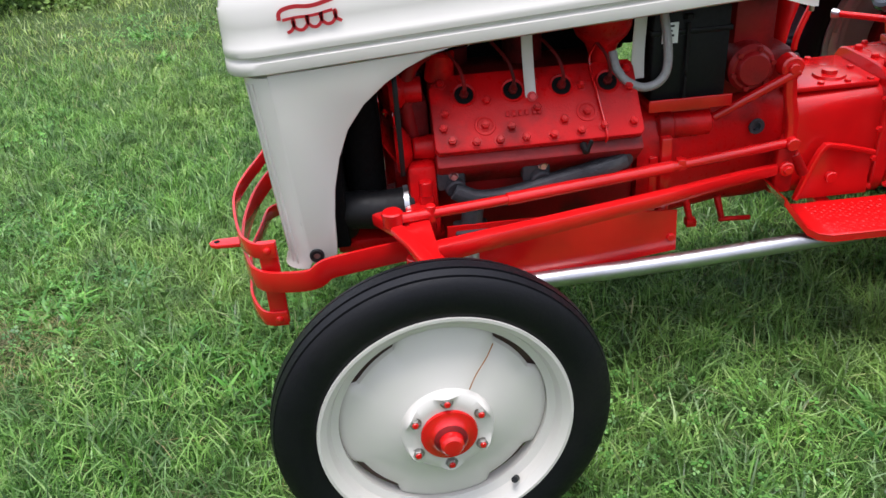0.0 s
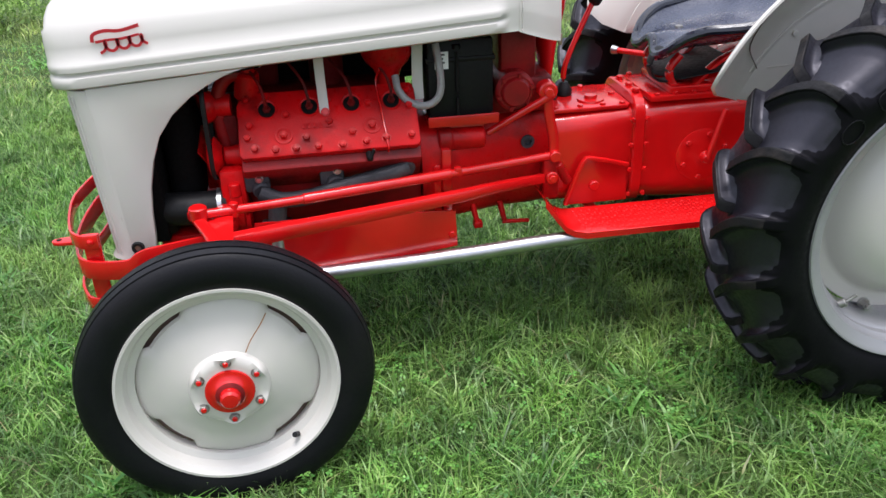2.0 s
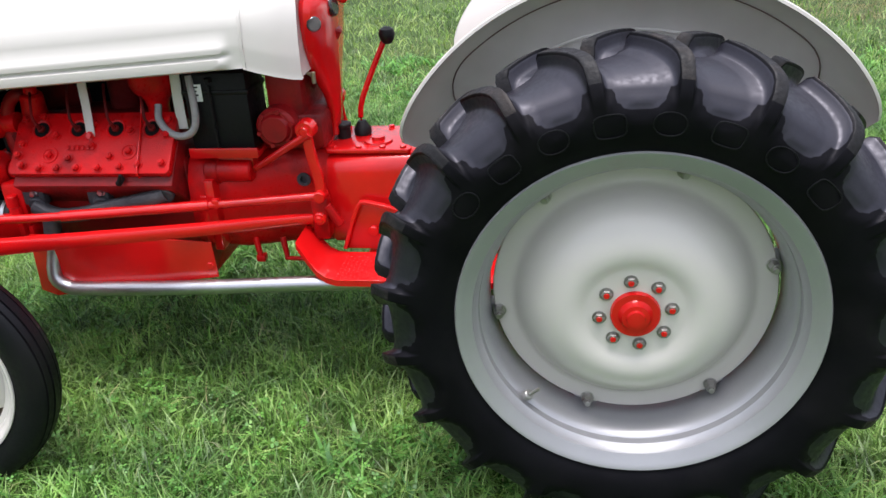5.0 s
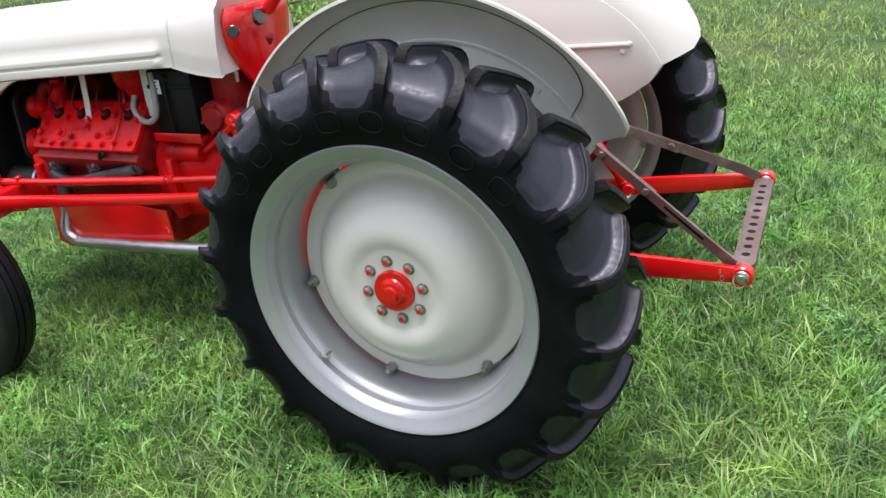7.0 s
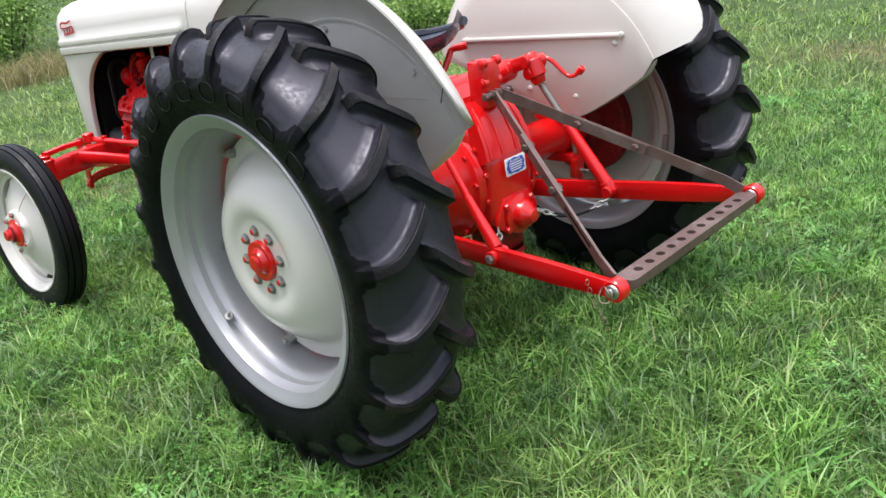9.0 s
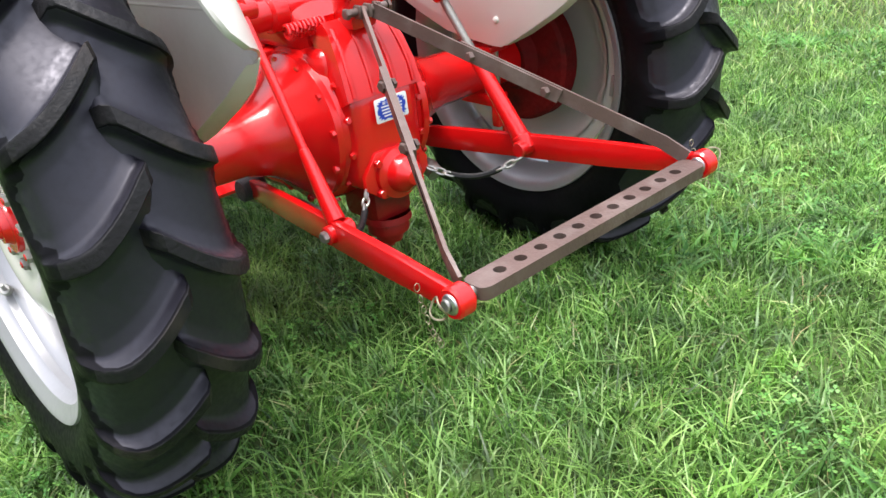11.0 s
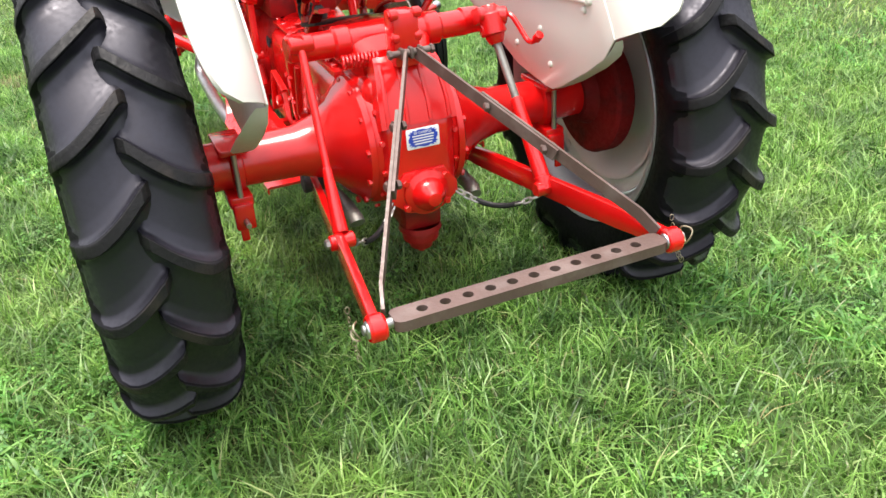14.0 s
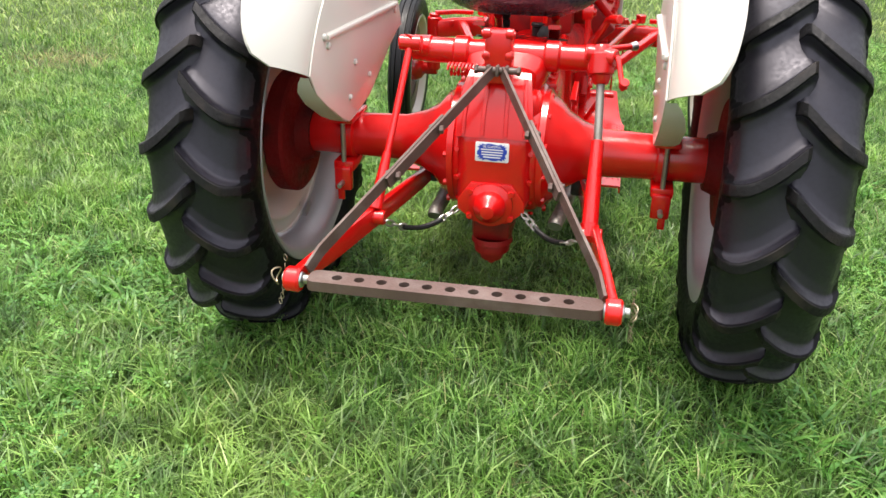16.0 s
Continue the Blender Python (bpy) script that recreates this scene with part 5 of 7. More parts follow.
for s in (-1, 1):
    bm = B()
    a0, a1, n = 25.0, 159.5, 64
    rows = []
    yi = -0.408
    for k in range(n + 1):
        a = a0 + (a1 - a0) * k / n
        ends = max(0.0, min(1.0, (a - a0) / 20.0, (a1 - a) / 15.0))
        reach = (0.58 if a < 90 else 0.46) + (0.42 if a < 90 else 0.54) * math.sqrt(1 - (1 - ends) ** 2)
        c, d = math.cos(radians(a)), math.sin(radians(a))
        pts = [shell_at(reach * q / 10) for q in range(11)]
        lip = pts[-1]
        ring = [(y, r, 0.0) for y, r in pts] + [(lip[0] + 0.006, lip[1] - 0.002, 0), (lip[0] + 0.007, lip[1] - 0.008, 0), (lip[0] + 0.002, lip[1] - 0.009, 0)] + [(y + 0.003, r - 0.004, 0) for y, r in pts[-2::-1]]
        row = [(FC[0] + r * c, yi - y, FC[1] + r * d) for y, r, _ in ring]
        rows.append(row + [row[0]])
    loft(bm, rows)
    if s > 0:
        flip_y(bm)
    bm.faces.ensure_lookup_table()
    for k, fc in enumerate(bm.faces):
        fc.material_index = 1 if k < 24 * n and k % 24 >= 13 else 0
    crown = part("mudguard", bm, [CREAM, CREAM_IN], tractor, "pale grey curved steel mudguard", angle=50)
    bm = B()
    outline = []
    for k in range(33):
        a = radians(a0 + (a1 - a0) * k / 32)
        outline.append((FC[0] + 0.452 * math.cos(a), FC[1] + 0.452 * math.sin(a)))
    outline += [(1.40, 0.802), (1.44, 0.788), (1.50, 0.770), (1.62, 0.715), (1.72, 0.676), (1.82, 0.660), (1.885, 0.652), (1.915, 0.652), (1.97, 0.678), (2.08, 0.742), (2.15, 0.790)]
    plate(bm, outline, 0.005, upright(yi), 0.001)
    if s > 0:
        flip_y(bm)
    bm.normal_update()
    for fc in bm.faces:
        fc.material_index = 1 if fc.calc_center_median().y * s > abs(yi) - 0.0005 else 0
    part("mudguard_plate", bm, [CREAM, CREAM_IN], crown)
    # the plate's lower rear edge is turned out towards the tyre
    bm = B()
    rows = []
    for x, z, out in ((2.186, 0.838, 0.020), (2.172, 0.818, 0.034), (2.148, 0.790, 0.046), (2.08, 0.743, 0.056), (1.97, 0.679, 0.056), (1.925, 0.657, 0.046)):
        rows.append([(x, yi + 0.001, z - 0.002), (x - 0.004, yi - out * 0.5, z - 0.004), (x - 0.004, yi - out, z - 0.002), (x - 0.001, yi - out, z + 0.001), (x - 0.001, yi - out * 0.5, z - 0.001), (x + 0.003, yi + 0.001, z + 0.001), (x, yi + 0.001, z - 0.002)])
    loft(bm, rows)
    if s > 0:
        flip_y(bm)
    part("lower_flange", bm, CREAM_IN, crown, "dull grey turned-out lower edge", angle=40)
    # stiffening rib and its bolts on the inner face, beading on the tyre side
    bm = B()
    yy = yi + 0.005
    sweep(bm, [(1.443, yy + 0.004, 0.888), (2.082, yy + 0.004, 0.912)], rounded(0.020, 0.014, 0.006))
    for x, z in ((1.443, 0.870), (2.060, 0.888), (2.082, 0.912), (1.455, 0.888)):
        lathe(bm, [(yy, 0.010), (yy + 0.006, 0.009), (yy + 0.009, 0.004), (yy + 0.009, 0.0)], 12, centre=(x, 0, z))
    for x, z in ((1.904, 0.717), (1.72, 0.735), (1.85, 0.800)):
        lathe(bm, [(yy, 0.009), (yy + 0.005, 0.008), (yy + 0.008, 0.003), (yy + 0.008, 0.0)], 12, centre=(x, 0, z))
    if s > 0:
        flip_y(bm)
    part("stiffener", bm, CREAM, crown, "pale grey riveted rib")
    bm = B()
    arc = [(FC[0] + 0.445 * math.cos(radians(a)), yi - 0.003, FC[1] + 0.445 * math.sin(radians(a))) for a in range(32, 150, 3)]
    sweep(bm, arc, rounded(0.008, 0.008, 0.003), up=(0, 1, 0))
    for a in (50, 95, 130):
        hexhead(bm, (FC[0] + 0.42 * math.cos(radians(a)), yi - 0.001, FC[1] + 0.42 * math.sin(radians(a))), (0, -1, 0), 0.009, 0.007)
    if s > 0:
        flip_y(bm)
    part("beading", bm, CREAM_IN, crown)
    # A thin brown tube draws the shadow gap along the overlapping panel's edge.
    bm = B()
    fold = []
    for a in range(36, 150, 3):
        f = 0.62 * math.sin(math.radians(min(90, (a - 36) * 6, (147 - a) * 6))) ** 0.5
        y, r = shell_at(max(0.0, f))
        fold.append((FC[0] + (r - 0.006) * math.cos(radians(a)), yi - y - 0.005, FC[1] + (r - 0.006) * math.sin(radians(a))))
    sweep(bm, smooth_path(fold, 3), circle(0.0016, 5))
    if s > 0:
        flip_y(bm)
    part("panel_gap_shade", bm, BROWN, crown, "brown line for the shadow gap of an overlapping panel")

# ---- seat ----
def seat_height(u, v):
    """u 0 front to 1 back, v -1 to 1 across: raised edge, lobed front that rolls down, higher back."""
    lobe = math.exp(-((abs(v) - 0.55) / 0.33) ** 2)
    return 0.888 + 0.018 * v * v + 0.045 * abs(v) ** 5 + 0.022 * math.exp(-(v / 0.22) ** 2) * (1 - u) ** 2 + 0.055 * u ** 2 + 0.16 * max(0, u - 0.76) ** 1.2 - 0.030 * max(0, 1 - u / 0.16) ** 1.6 * (0.35 + 0.65 * lobe)


bm = B()
nu, nv = 20, 24
top, low = [], []
for i in range(nu + 1):
    u = i / nu
    w = 0.235 * (1 - 0.30 * (1 - u) ** 3) * (1 - 0.45 * max(0, u - 0.72) ** 1.6 / 0.13)
    rt, rl = [], []
    for j in range(nv + 1):
        v = -1 + 2 * j / nv
        x = 1.290 + 0.40 * u - 0.018 * math.exp(-((abs(v) - 0.5) / 0.3) ** 2) * (1 - u) ** 3 + 0.05 * abs(v) ** 6 * (1 - u)
        z = seat_height(u, v)
        rt.append(bm.verts.new((x, w * v, z)))
        rl.append(bm.verts.new((x + 0.004 * (1 - 2 * u), w * v * 0.97, z - 0.022)))
    top.append(rt)
    low.append(rl)
for A, flip in ((top, False), (low, True)):
    for i in range(nu):
        for j in range(nv):
            q = (A[i][j], A[i][j + 1], A[i + 1][j + 1], A[i + 1][j])
            face(bm, q[::-1] if flip else q)
for i in range(nu):
    face(bm, (top[i][0], top[i + 1][0], low[i + 1][0], low[i][0]))
    face(bm, (top[i][nv], low[i][nv], low[i + 1][nv], top[i + 1][nv]))
for j in range(nv):
    face(bm, (top[0][j], low[0][j], low[0][j + 1], top[0][j + 1]))
    face(bm, (top[nu][j], top[nu][j + 1], low[nu][j + 1], low[nu][j]))
bmesh.ops.bevel(bm, geom=[e for e in bm.edges if len(e.link_faces) == 2 and e.calc_face_angle(0) > 1.0], offset=0.008, segments=3, affect="EDGES", profile=0.5)
seat = part("seat", bm, SEAT, tractor, "dark blue glossy pan seat", angle=60)


def seat_point(u, v):
    w = 0.235 * (1 - 0.30 * (1 - u) ** 3) * (1 - 0.45 * max(0, u - 0.72) ** 1.6 / 0.13)
    x = 1.290 + 0.40 * u - 0.018 * math.exp(-((abs(v) - 0.5) / 0.3) ** 2) * (1 - u) ** 3 + 0.05 * abs(v) ** 6 * (1 - u)
    return (x, w * v, seat_height(u, v) - 0.011)


bm = B()
rim = [seat_point(0.85 - 0.85 * k / 8, -1.0) for k in range(8)] + [seat_point(0.0, -0.96 + 0.12 * k) for k in range(17)] + [seat_point(0.85 * k / 8, 1.0) for k in range(1, 9)]
tube(bm, rim, 0.0155, 10, 2)
part("rolled_edge", bm, SEAT_EDGE, seat, "glossy dark rolled seat edge")
bm = B()
path = smooth_path([(1.315, -0.075, 0.868), (1.283, -0.078, 0.872), (1.258, -0.08, 0.845), (1.258, -0.08, 0.805), (1.285, -0.08, 0.778), (1.33, -0.08, 0.778), (1.40, -0.08, 0.795), (1.50, -0.08, 0.815)], 5)
sweep(bm, path, rounded(0.034, 0.007, 0.002))
plate(bm, [(1.30, -0.02), (1.34, -0.115), (1.46, -0.14), (1.53, -0.12), (1.53, 0.12), (1.46, 0.14), (1.34, 0.115), (1.30, 0.02)], 0.006, Matrix.Translation((1.30, 0, 0.774)) @ Matrix.Rotation(radians(-11), 4, "Y") @ Matrix.Translation((-1.30, 0, 0)), 0.002)
part("seat_strap", bm, HOSE, tractor, "black flat steel seat spring")
bm = B()
for y in (-0.09, 0.09):
    tube(bm, [(1.345, y, 0.852), (1.315, y, 0.81), (1.335, y, 0.760), (1.40, y, 0.748)], 0.013, 10)
    sweep(bm, smooth_path([(1.39, y * 1.1, 0.76), (1.47, y * 1.1, 0.83), (1.55, y * 1.2, 0.862), (1.60, y * 1.2, 0.872)], 5), rounded(0.034, 0.012, 0.004))
box(bm, (1.31, -0.12, 0.742), (1.45, 0.12, 0.765), 0.006)
part("seat_bracket", bm, RED, tractor, "red seat spring and bracket")
bm = B()
rod(bm, (1.305, 0.33, 0.768), (1.42, 0.20, 0.770), 0.010)
part("draft_lever", bm, RED, tractor)
bm = B()
rod(bm, (1.292, 0.345, 0.768), (1.308, 0.327, 0.768), 0.0155, 0.0125)
part("lever_knob", bm, CHROME, tractor)
for v in (-0.07, 0.06):
    bm = B()
    lathe(bm, [(0.880, 0.014), (0.901, 0.012), (0.904, 0.0)], 14, centre=(1.40, v, 0.002), axis="Z")
    part("seat_bolt", bm, STEEL, seat)

# ---- rear axle and lift ----
bm = B()
lathe(bm, [(-0.60, 0.0), (-0.60, 0.062), (-0.455, 0.062), (-0.45, 0.072), (-0.425, 0.072), (-0.42, 0.062), (-0.28, 0.066), (-0.22, 0.084), (-0.18, 0.110), (-0.155, 0.140), (-0.140, 0.150), (-0.128, 0.168), (-0.112, 0.168), (-0.112, 0.0)], 40, centre=(AXLE_R, 0, 0.574))
left = part("axle_trumpet", bm, RED, tractor, "red rear axle trumpet")
for k in range(12):
    a = radians(30 * k + 8)
    bm = B()
    hexhead(bm, (AXLE_R + 0.160 * math.cos(a), -0.128, 0.568 + 0.160 * math.sin(a)), (0, -1, 0), 0.009, 0.010)
    part("trumpet_bolt", bm, RED, left)
copy_thing(left, Matrix.Rotation(math.pi, 4, "Z") @ Matrix.Translation((-2 * AXLE_R, 0, 0)))
bm = B()
# centre casting: a drum with a domed back
lathe(bm, [(-0.116, 0.0), (-0.116, 0.172), (-0.105, 0.180), (-0.06, 0.186), (0.06, 0.186), (0.105, 0.180), (0.116, 0.172), (0.116, 0.0)], 48, centre=(AXLE_R - 0.015, 0, 0.572))
BACK = Matrix.Translation((0.012, 0, 0.011))
housing = part("centre_housing", bm, RED, tractor, "red cast differential housing", angle=30)
bm = B()
box(bm, (1.72, -0.112, 0.57), (1.90, 0.112, 0.755), 0.035, None, 3)
part("housing_top", bm, RED, housing)
bm = B()
box(bm, (1.80, -0.100, 0.43), (1.950, 0.100, 0.66), 0.035, None, 3)
part("housing_back", bm, RED, housing, at=BACK)
bm = B()
rows = []
for x, z, w in ((1.950, 0.640, 0.100), (1.938, 0.690, 0.098), (1.915, 0.740, 0.092), (1.890, 0.778, 0.085), (1.865, 0.795, 0.080)):
    rows.append([(x, -w, z), (x, w, z), (x - 0.06, w, z - 0.03), (x - 0.06, -w, z - 0.03), (x, -w, z)])
loft(bm, rows)
part("housing_slope", bm, RED, housing, angle=30, at=BACK)
for y in (-0.080, -0.03, 0.03, 0.080):
    bm = B()
    sweep(bm, smooth_path([(1.944, y, 0.645), (1.932, y * 0.98, 0.69), (1.909, y * 0.92, 0.74), (1.880, y * 0.86, 0.778)], 4), rounded(0.012, 0.018, 0.004))
    part("housing_rib", bm, RED, housing, at=BACK)
for k in range(9):
    a = radians(-60 + 24 * k)
    bm = B()
    hexhead(bm, (AXLE_R - 0.015 + 0.186 * math.cos(a), -0.098, 0.572 + 0.186 * math.sin(a)), (math.cos(a), 0, math.sin(a)), 0.008, 0.008)
    part("housing_bolt", bm, RED, tractor)
    bm = B()
    hexhead(bm, (AXLE_R - 0.015 + 0.186 * math.cos(a), 0.098, 0.572 + 0.186 * math.sin(a)), (math.cos(a), 0, math.sin(a)), 0.008, 0.008)
    part("housing_bolt", bm, RED, tractor)

# notice on the back plate
tilt = Matrix.Translation((1.9745, 0.0, 0.619)) @ Matrix.Rotation(radians(-3), 4, "Y")
bm = B()
plate(bm, [(u, v) for u, v in rounded(0.088, 0.052, 0.004)], 0.0015, tilt @ Matrix(((0, 0, 1, 0), (1, 0, 0, 0), (0, 1, 0, 0), (0, 0, 0, 1))), 0.0003)
notice = part("notice", bm, WHITE, tractor, "small white sticker with a blue starburst edge")
bm = B()
star = []
for k in range(64):
    a = 2 * math.pi * k / 64
    c, d = math.cos(a), math.sin(a)
    g = 1.0 if k % 4 in (0, 1) else 0.88
    star.append((0.039 * g * math.copysign(abs(c) ** 0.45, c), 0.0225 * g * math.copysign(abs(d) ** 0.45, d)))
plate(bm, star, 0.0008, tilt @ Matrix(((0, 0, 1, 0.0016), (1, 0, 0, 0), (0, 1, 0, 0), (0, 0, 0, 1))), 0)
part("blue_panel", bm, BLUE, notice)
words = bpy.data.curves.new("heading", "FONT")
words.body, words.size, words.extrude = "BE CAREFUL", 0.0088, 0.0003
words.align_x, words.align_y = "CENTER", "CENTER"
heading = new("heading", words)
words.materials.append(WHITE)
heading.matrix_basis = tilt @ Matrix(((0, 0, 1, 0.0028), (1, 0, 0, 0), (0, 1, 0, 0.0145), (0, 0, 0, 1)))
heading.parent = notice
tagged(heading, "white heading lettering")
for k, w in enumerate((0.040, 0.058, 0.056, 0.054, 0.046)):
    if k == 0:
        continue
    bm = B()
    z = 0.0145 - 0.0068 * k
    box(bm, (0.0025, -w / 2, z - (0.0022 if k else 0.0030)), (0.0032, w / 2, z + (0.0008 if k else 0.0022)), 0.0, tilt)
    part("print_bar", bm, WHITE, notice)

# power take-off cap
bm = B()
lathe(bm, [(1.945, 0.0), (1.945, 0.058), (1.952, 0.061), (1.962, 0.060), (1.966, 0.050), (1.970, 0.044), (1.985, 0.041), (1.993, 0.036), (2.005, 0.024), (2.014, 0.018), (2.019, 0.0)], 32, centre=(0, 0, 0.460), axis="X")
plate(bm, [(-0.045, -0.055), (0.045, -0.055), (0.090, -0.02), (0.090, 0.01), (0.055, 0.058), (-0.055, 0.058), (-0.090, 0.01), (-0.090, -0.02)], 0.014, Matrix(((0, 0, 1, 1.938), (1, 0, 0, 0), (0, 1, 0, 0.460), (0, 0, 0, 1))), 0.004)
cap = part("pto_cap", bm, RED, tractor, "red power take-off cap", at=Matrix.Translation((0.017, 0, 0.011)))
for y, z in ((-0.055, 0.035), (0.055, 0.035), (-0.055, -0.035), (0.055, -0.035)):
    bm = B()
    hexhead(bm, (1.953, y, 0.46 + z), (1, 0, 0), 0.010, 0.012)
    part("cap_bolt", bm, RED, cap)
bm = B()
box(bm, (1.80, -0.055, 0.335), (1.93, 0.055, 0.43), 0.02)
lathe(bm, [(0.345, 0.055), (0.330, 0.058), (0.325, 0.048), (0.312, 0.050), (0.300, 0.048), (0.296, 0.036), (0.275, 0.030), (0.27, 0.0)], 28, centre=(1.895, 0, 0), axis="Z")
rod(bm, (1.895, 0, 0.275), (1.895, 0, 0.258), 0.014, 0.010)
part("lower_housing", bm, RED_GRIME_SHADE, tractor, "red stepped hitch plate under the housing", at=BACK)

# rockshaft, lift arms, top link rocker
bm = B()
rod(bm, (1.765, -0.225, 0.812), (1.765, 0.225, 0.812), 0.034, 0.034, 24)
for s in (-1, 1):
    rod(bm, (1.765, s * 0.10, 0.812), (1.765, s * 0.145, 0.812), 0.042, 0.042, 24)
part("rockshaft", bm, RED, tractor, "red hydraulic rockshaft", at=Matrix.Translation((0, 0, 0.015)))
for s in (-1, 1):
    bm = B()
    rod(bm, (1.765, s * 0.205, 0.830), (1.765, s * 0.262, 0.830), 0.036, 0.034, 20)
    sweep(bm, smooth_path([(1.765, s * 0.240, 0.830), (1.81, s * 0.244, 0.848), (1.856, s * 0.248, 0.862), (1.866, s * 0.252, 0.864)], 4), rounded(0.026, 0.042, 0.008))
    rod(bm, (1.856, s * 0.215, 0.862), (1.856, s * 0.275, 0.862), 0.020)
    part("lift_arm", bm, RED, tractor, "red lift arm")
bm = B()
box(bm, (1.845, -0.038, 0.765), (1.915, 0.032, 0.898), 0.012)
rocker = part("top_link_rocker", bm, RED, tractor, "red top link rocker", at=Matrix.Translation((0.012, 0, 0.018)))
for z, e in ((0.892, 0.004), (0.838, 0.002)):
    for y0, y1 in ((-0.038 - e, -0.022), (0.016, 0.032 + e)):
        bm = B()
        rod(bm, (1.905, y0, z), (1.905, y1, z), 0.0135, 0.0135, 16)
        rod(bm, (1.905, y0 - 0.004, z), (1.905, y1 + 0.004, z), 0.008, 0.008)
        part("rocker_ear", bm, RED, rocker)
bm = B()
rod(bm, (1.925, -0.050, 0.803), (1.925, 0.050, 0.803), 0.0085)
hexhead(bm, (1.925, -0.050, 0.803), (0, -1, 0), 0.012, 0.009)
hexhead(bm, (1.925, 0.050, 0.803), (0, 1, 0), 0.012, 0.009)
for y in (-0.024, 0.0, 0.024):
    box(bm, (1.912, y - 0.005, 0.788), (1.938, y + 0.005, 0.816), 0.004)
part("top_link_pin", bm, BROWN, tractor, at=Matrix.Translation((0.010, 0, 0.020)))
bm = B()
coil = [(1.840 + 0.0155 * math.cos(0.55 * k), -0.145 + 0.00085 * k, 0.780 + 0.0155 * math.sin(0.55 * k)) for k in range(110)]
sweep(bm, coil, circle(0.0038, 6))
part("control_spring", bm, RED, tractor, "red coil spring", at=Matrix.Translation((0, 0, 0.016)))

# lift rods
bm = B()
tube(bm, [(1.856, -0.246, 0.862), (1.95, -0.255, 0.730), (2.045, -0.266, 0.595)], 0.0095, 12, 4)
rod(bm, (2.030, -0.265, 0.616), (2.122, -0.274, 0.492), 0.0115, 0.019)
rod(bm, (1.852, -0.270, 0.865), (1.852, -0.222, 0.865), 0.017)
rod(bm, (2.128, -0.306, 0.474), (2.128, -0.246, 0.474), 0.019)
lift_rod = part("lift_rod", bm, RED, tractor, "red left lift rod")
bm = B()
hexhead(bm, (2.128, -0.306, 0.474), (0, -1, 0), 0.012, 0.010)
part("pin_nut", bm, STEEL, lift_rod)
bm = B()
rod(bm, (1.850, 0.250, 0.884), (1.856, 0.252, 0.862), 0.020, 0.026, 18)
rod(bm, (1.856, 0.252, 0.866), (1.872, 0.256, 0.812), 0.031, 0.033, 18)
rod(bm, (1.872, 0.256, 0.812), (1.882, 0.258, 0.790), 0.026, 0.020)
rod(bm, (1.854, 0.237, 0.858), (1.874, 0.290, 0.856), 0.023)
rod(bm, (1.857, 0.224, 0.824), (1.864, 0.252, 0.824), 0.020)
levelling = part("levelling_box", bm, RED, tractor, "red levelling gear box")
bm = B()
tube(bm, [(1.868, 0.280, 0.848), (1.880, 0.290, 0.860), (1.898, 0.297, 0.853), (1.925, 0.305, 0.826), (1.948, 0.310, 0.806), (1.970, 0.312, 0.806), (1.988, 0.314, 0.818)], 0.0068, 10)
rod(bm, (1.985, 0.313, 0.815), (2.000, 0.316, 0.830), 0.0115)
part("crank_handle", bm, RED, levelling, "bent red crank handle")
bm = B()
rod(bm, (1.880, 0.257, 0.795), (1.975, 0.266, 0.655), 0.0105)
part("screw_shaft", bm, DULL_STEEL, levelling, "bare threaded steel shaft")
bm = B()
rod(bm, (1.966, 0.265, 0.668), (2.100, 0.268, 0.490), 0.0165, 0.021, 16)
rod(bm, (2.112, 0.238, 0.474), (2.112, 0.300, 0.474), 0.019)
rod(bm, (2.094, 0.268, 0.498), (2.118, 0.268, 0.466), 0.024, 0.020)
part("lift_rod", bm, RED, tractor, "red right lift rod")

# lower links, draw bar and stays
def flat_link(a, b, tall, thick, name, label):
    bm = B()
    a, b = Vector(a), Vector(b)
    pts = [a.lerp(b, k / 10) for k in range(11)]
    sc = [0.75, 0.95, 1, 1, 1, 1, 1, 1, 0.95, 0.82, 0.70]
    rings = []
    d = (b - a).normalized()
    side = d.cross(Vector((0, 0, 1))).normalized()
    top = side.cross(d)
    for p, k in zip(pts, sc):
        rings.append([bm.verts.new(p + side * u + top * v * k) for u, v in rounded(thick, tall, 0.003)])
    for A, Bq in zip(rings, rings[1:]):
        for k in range(12):
            face(bm, (A[k], A[(k + 1) % 12], Bq[(k + 1) % 12], Bq[k]))
    face(bm, rings[0])
    face(bm, rings[-1])
    return part(name, bm, RED, tractor, label)


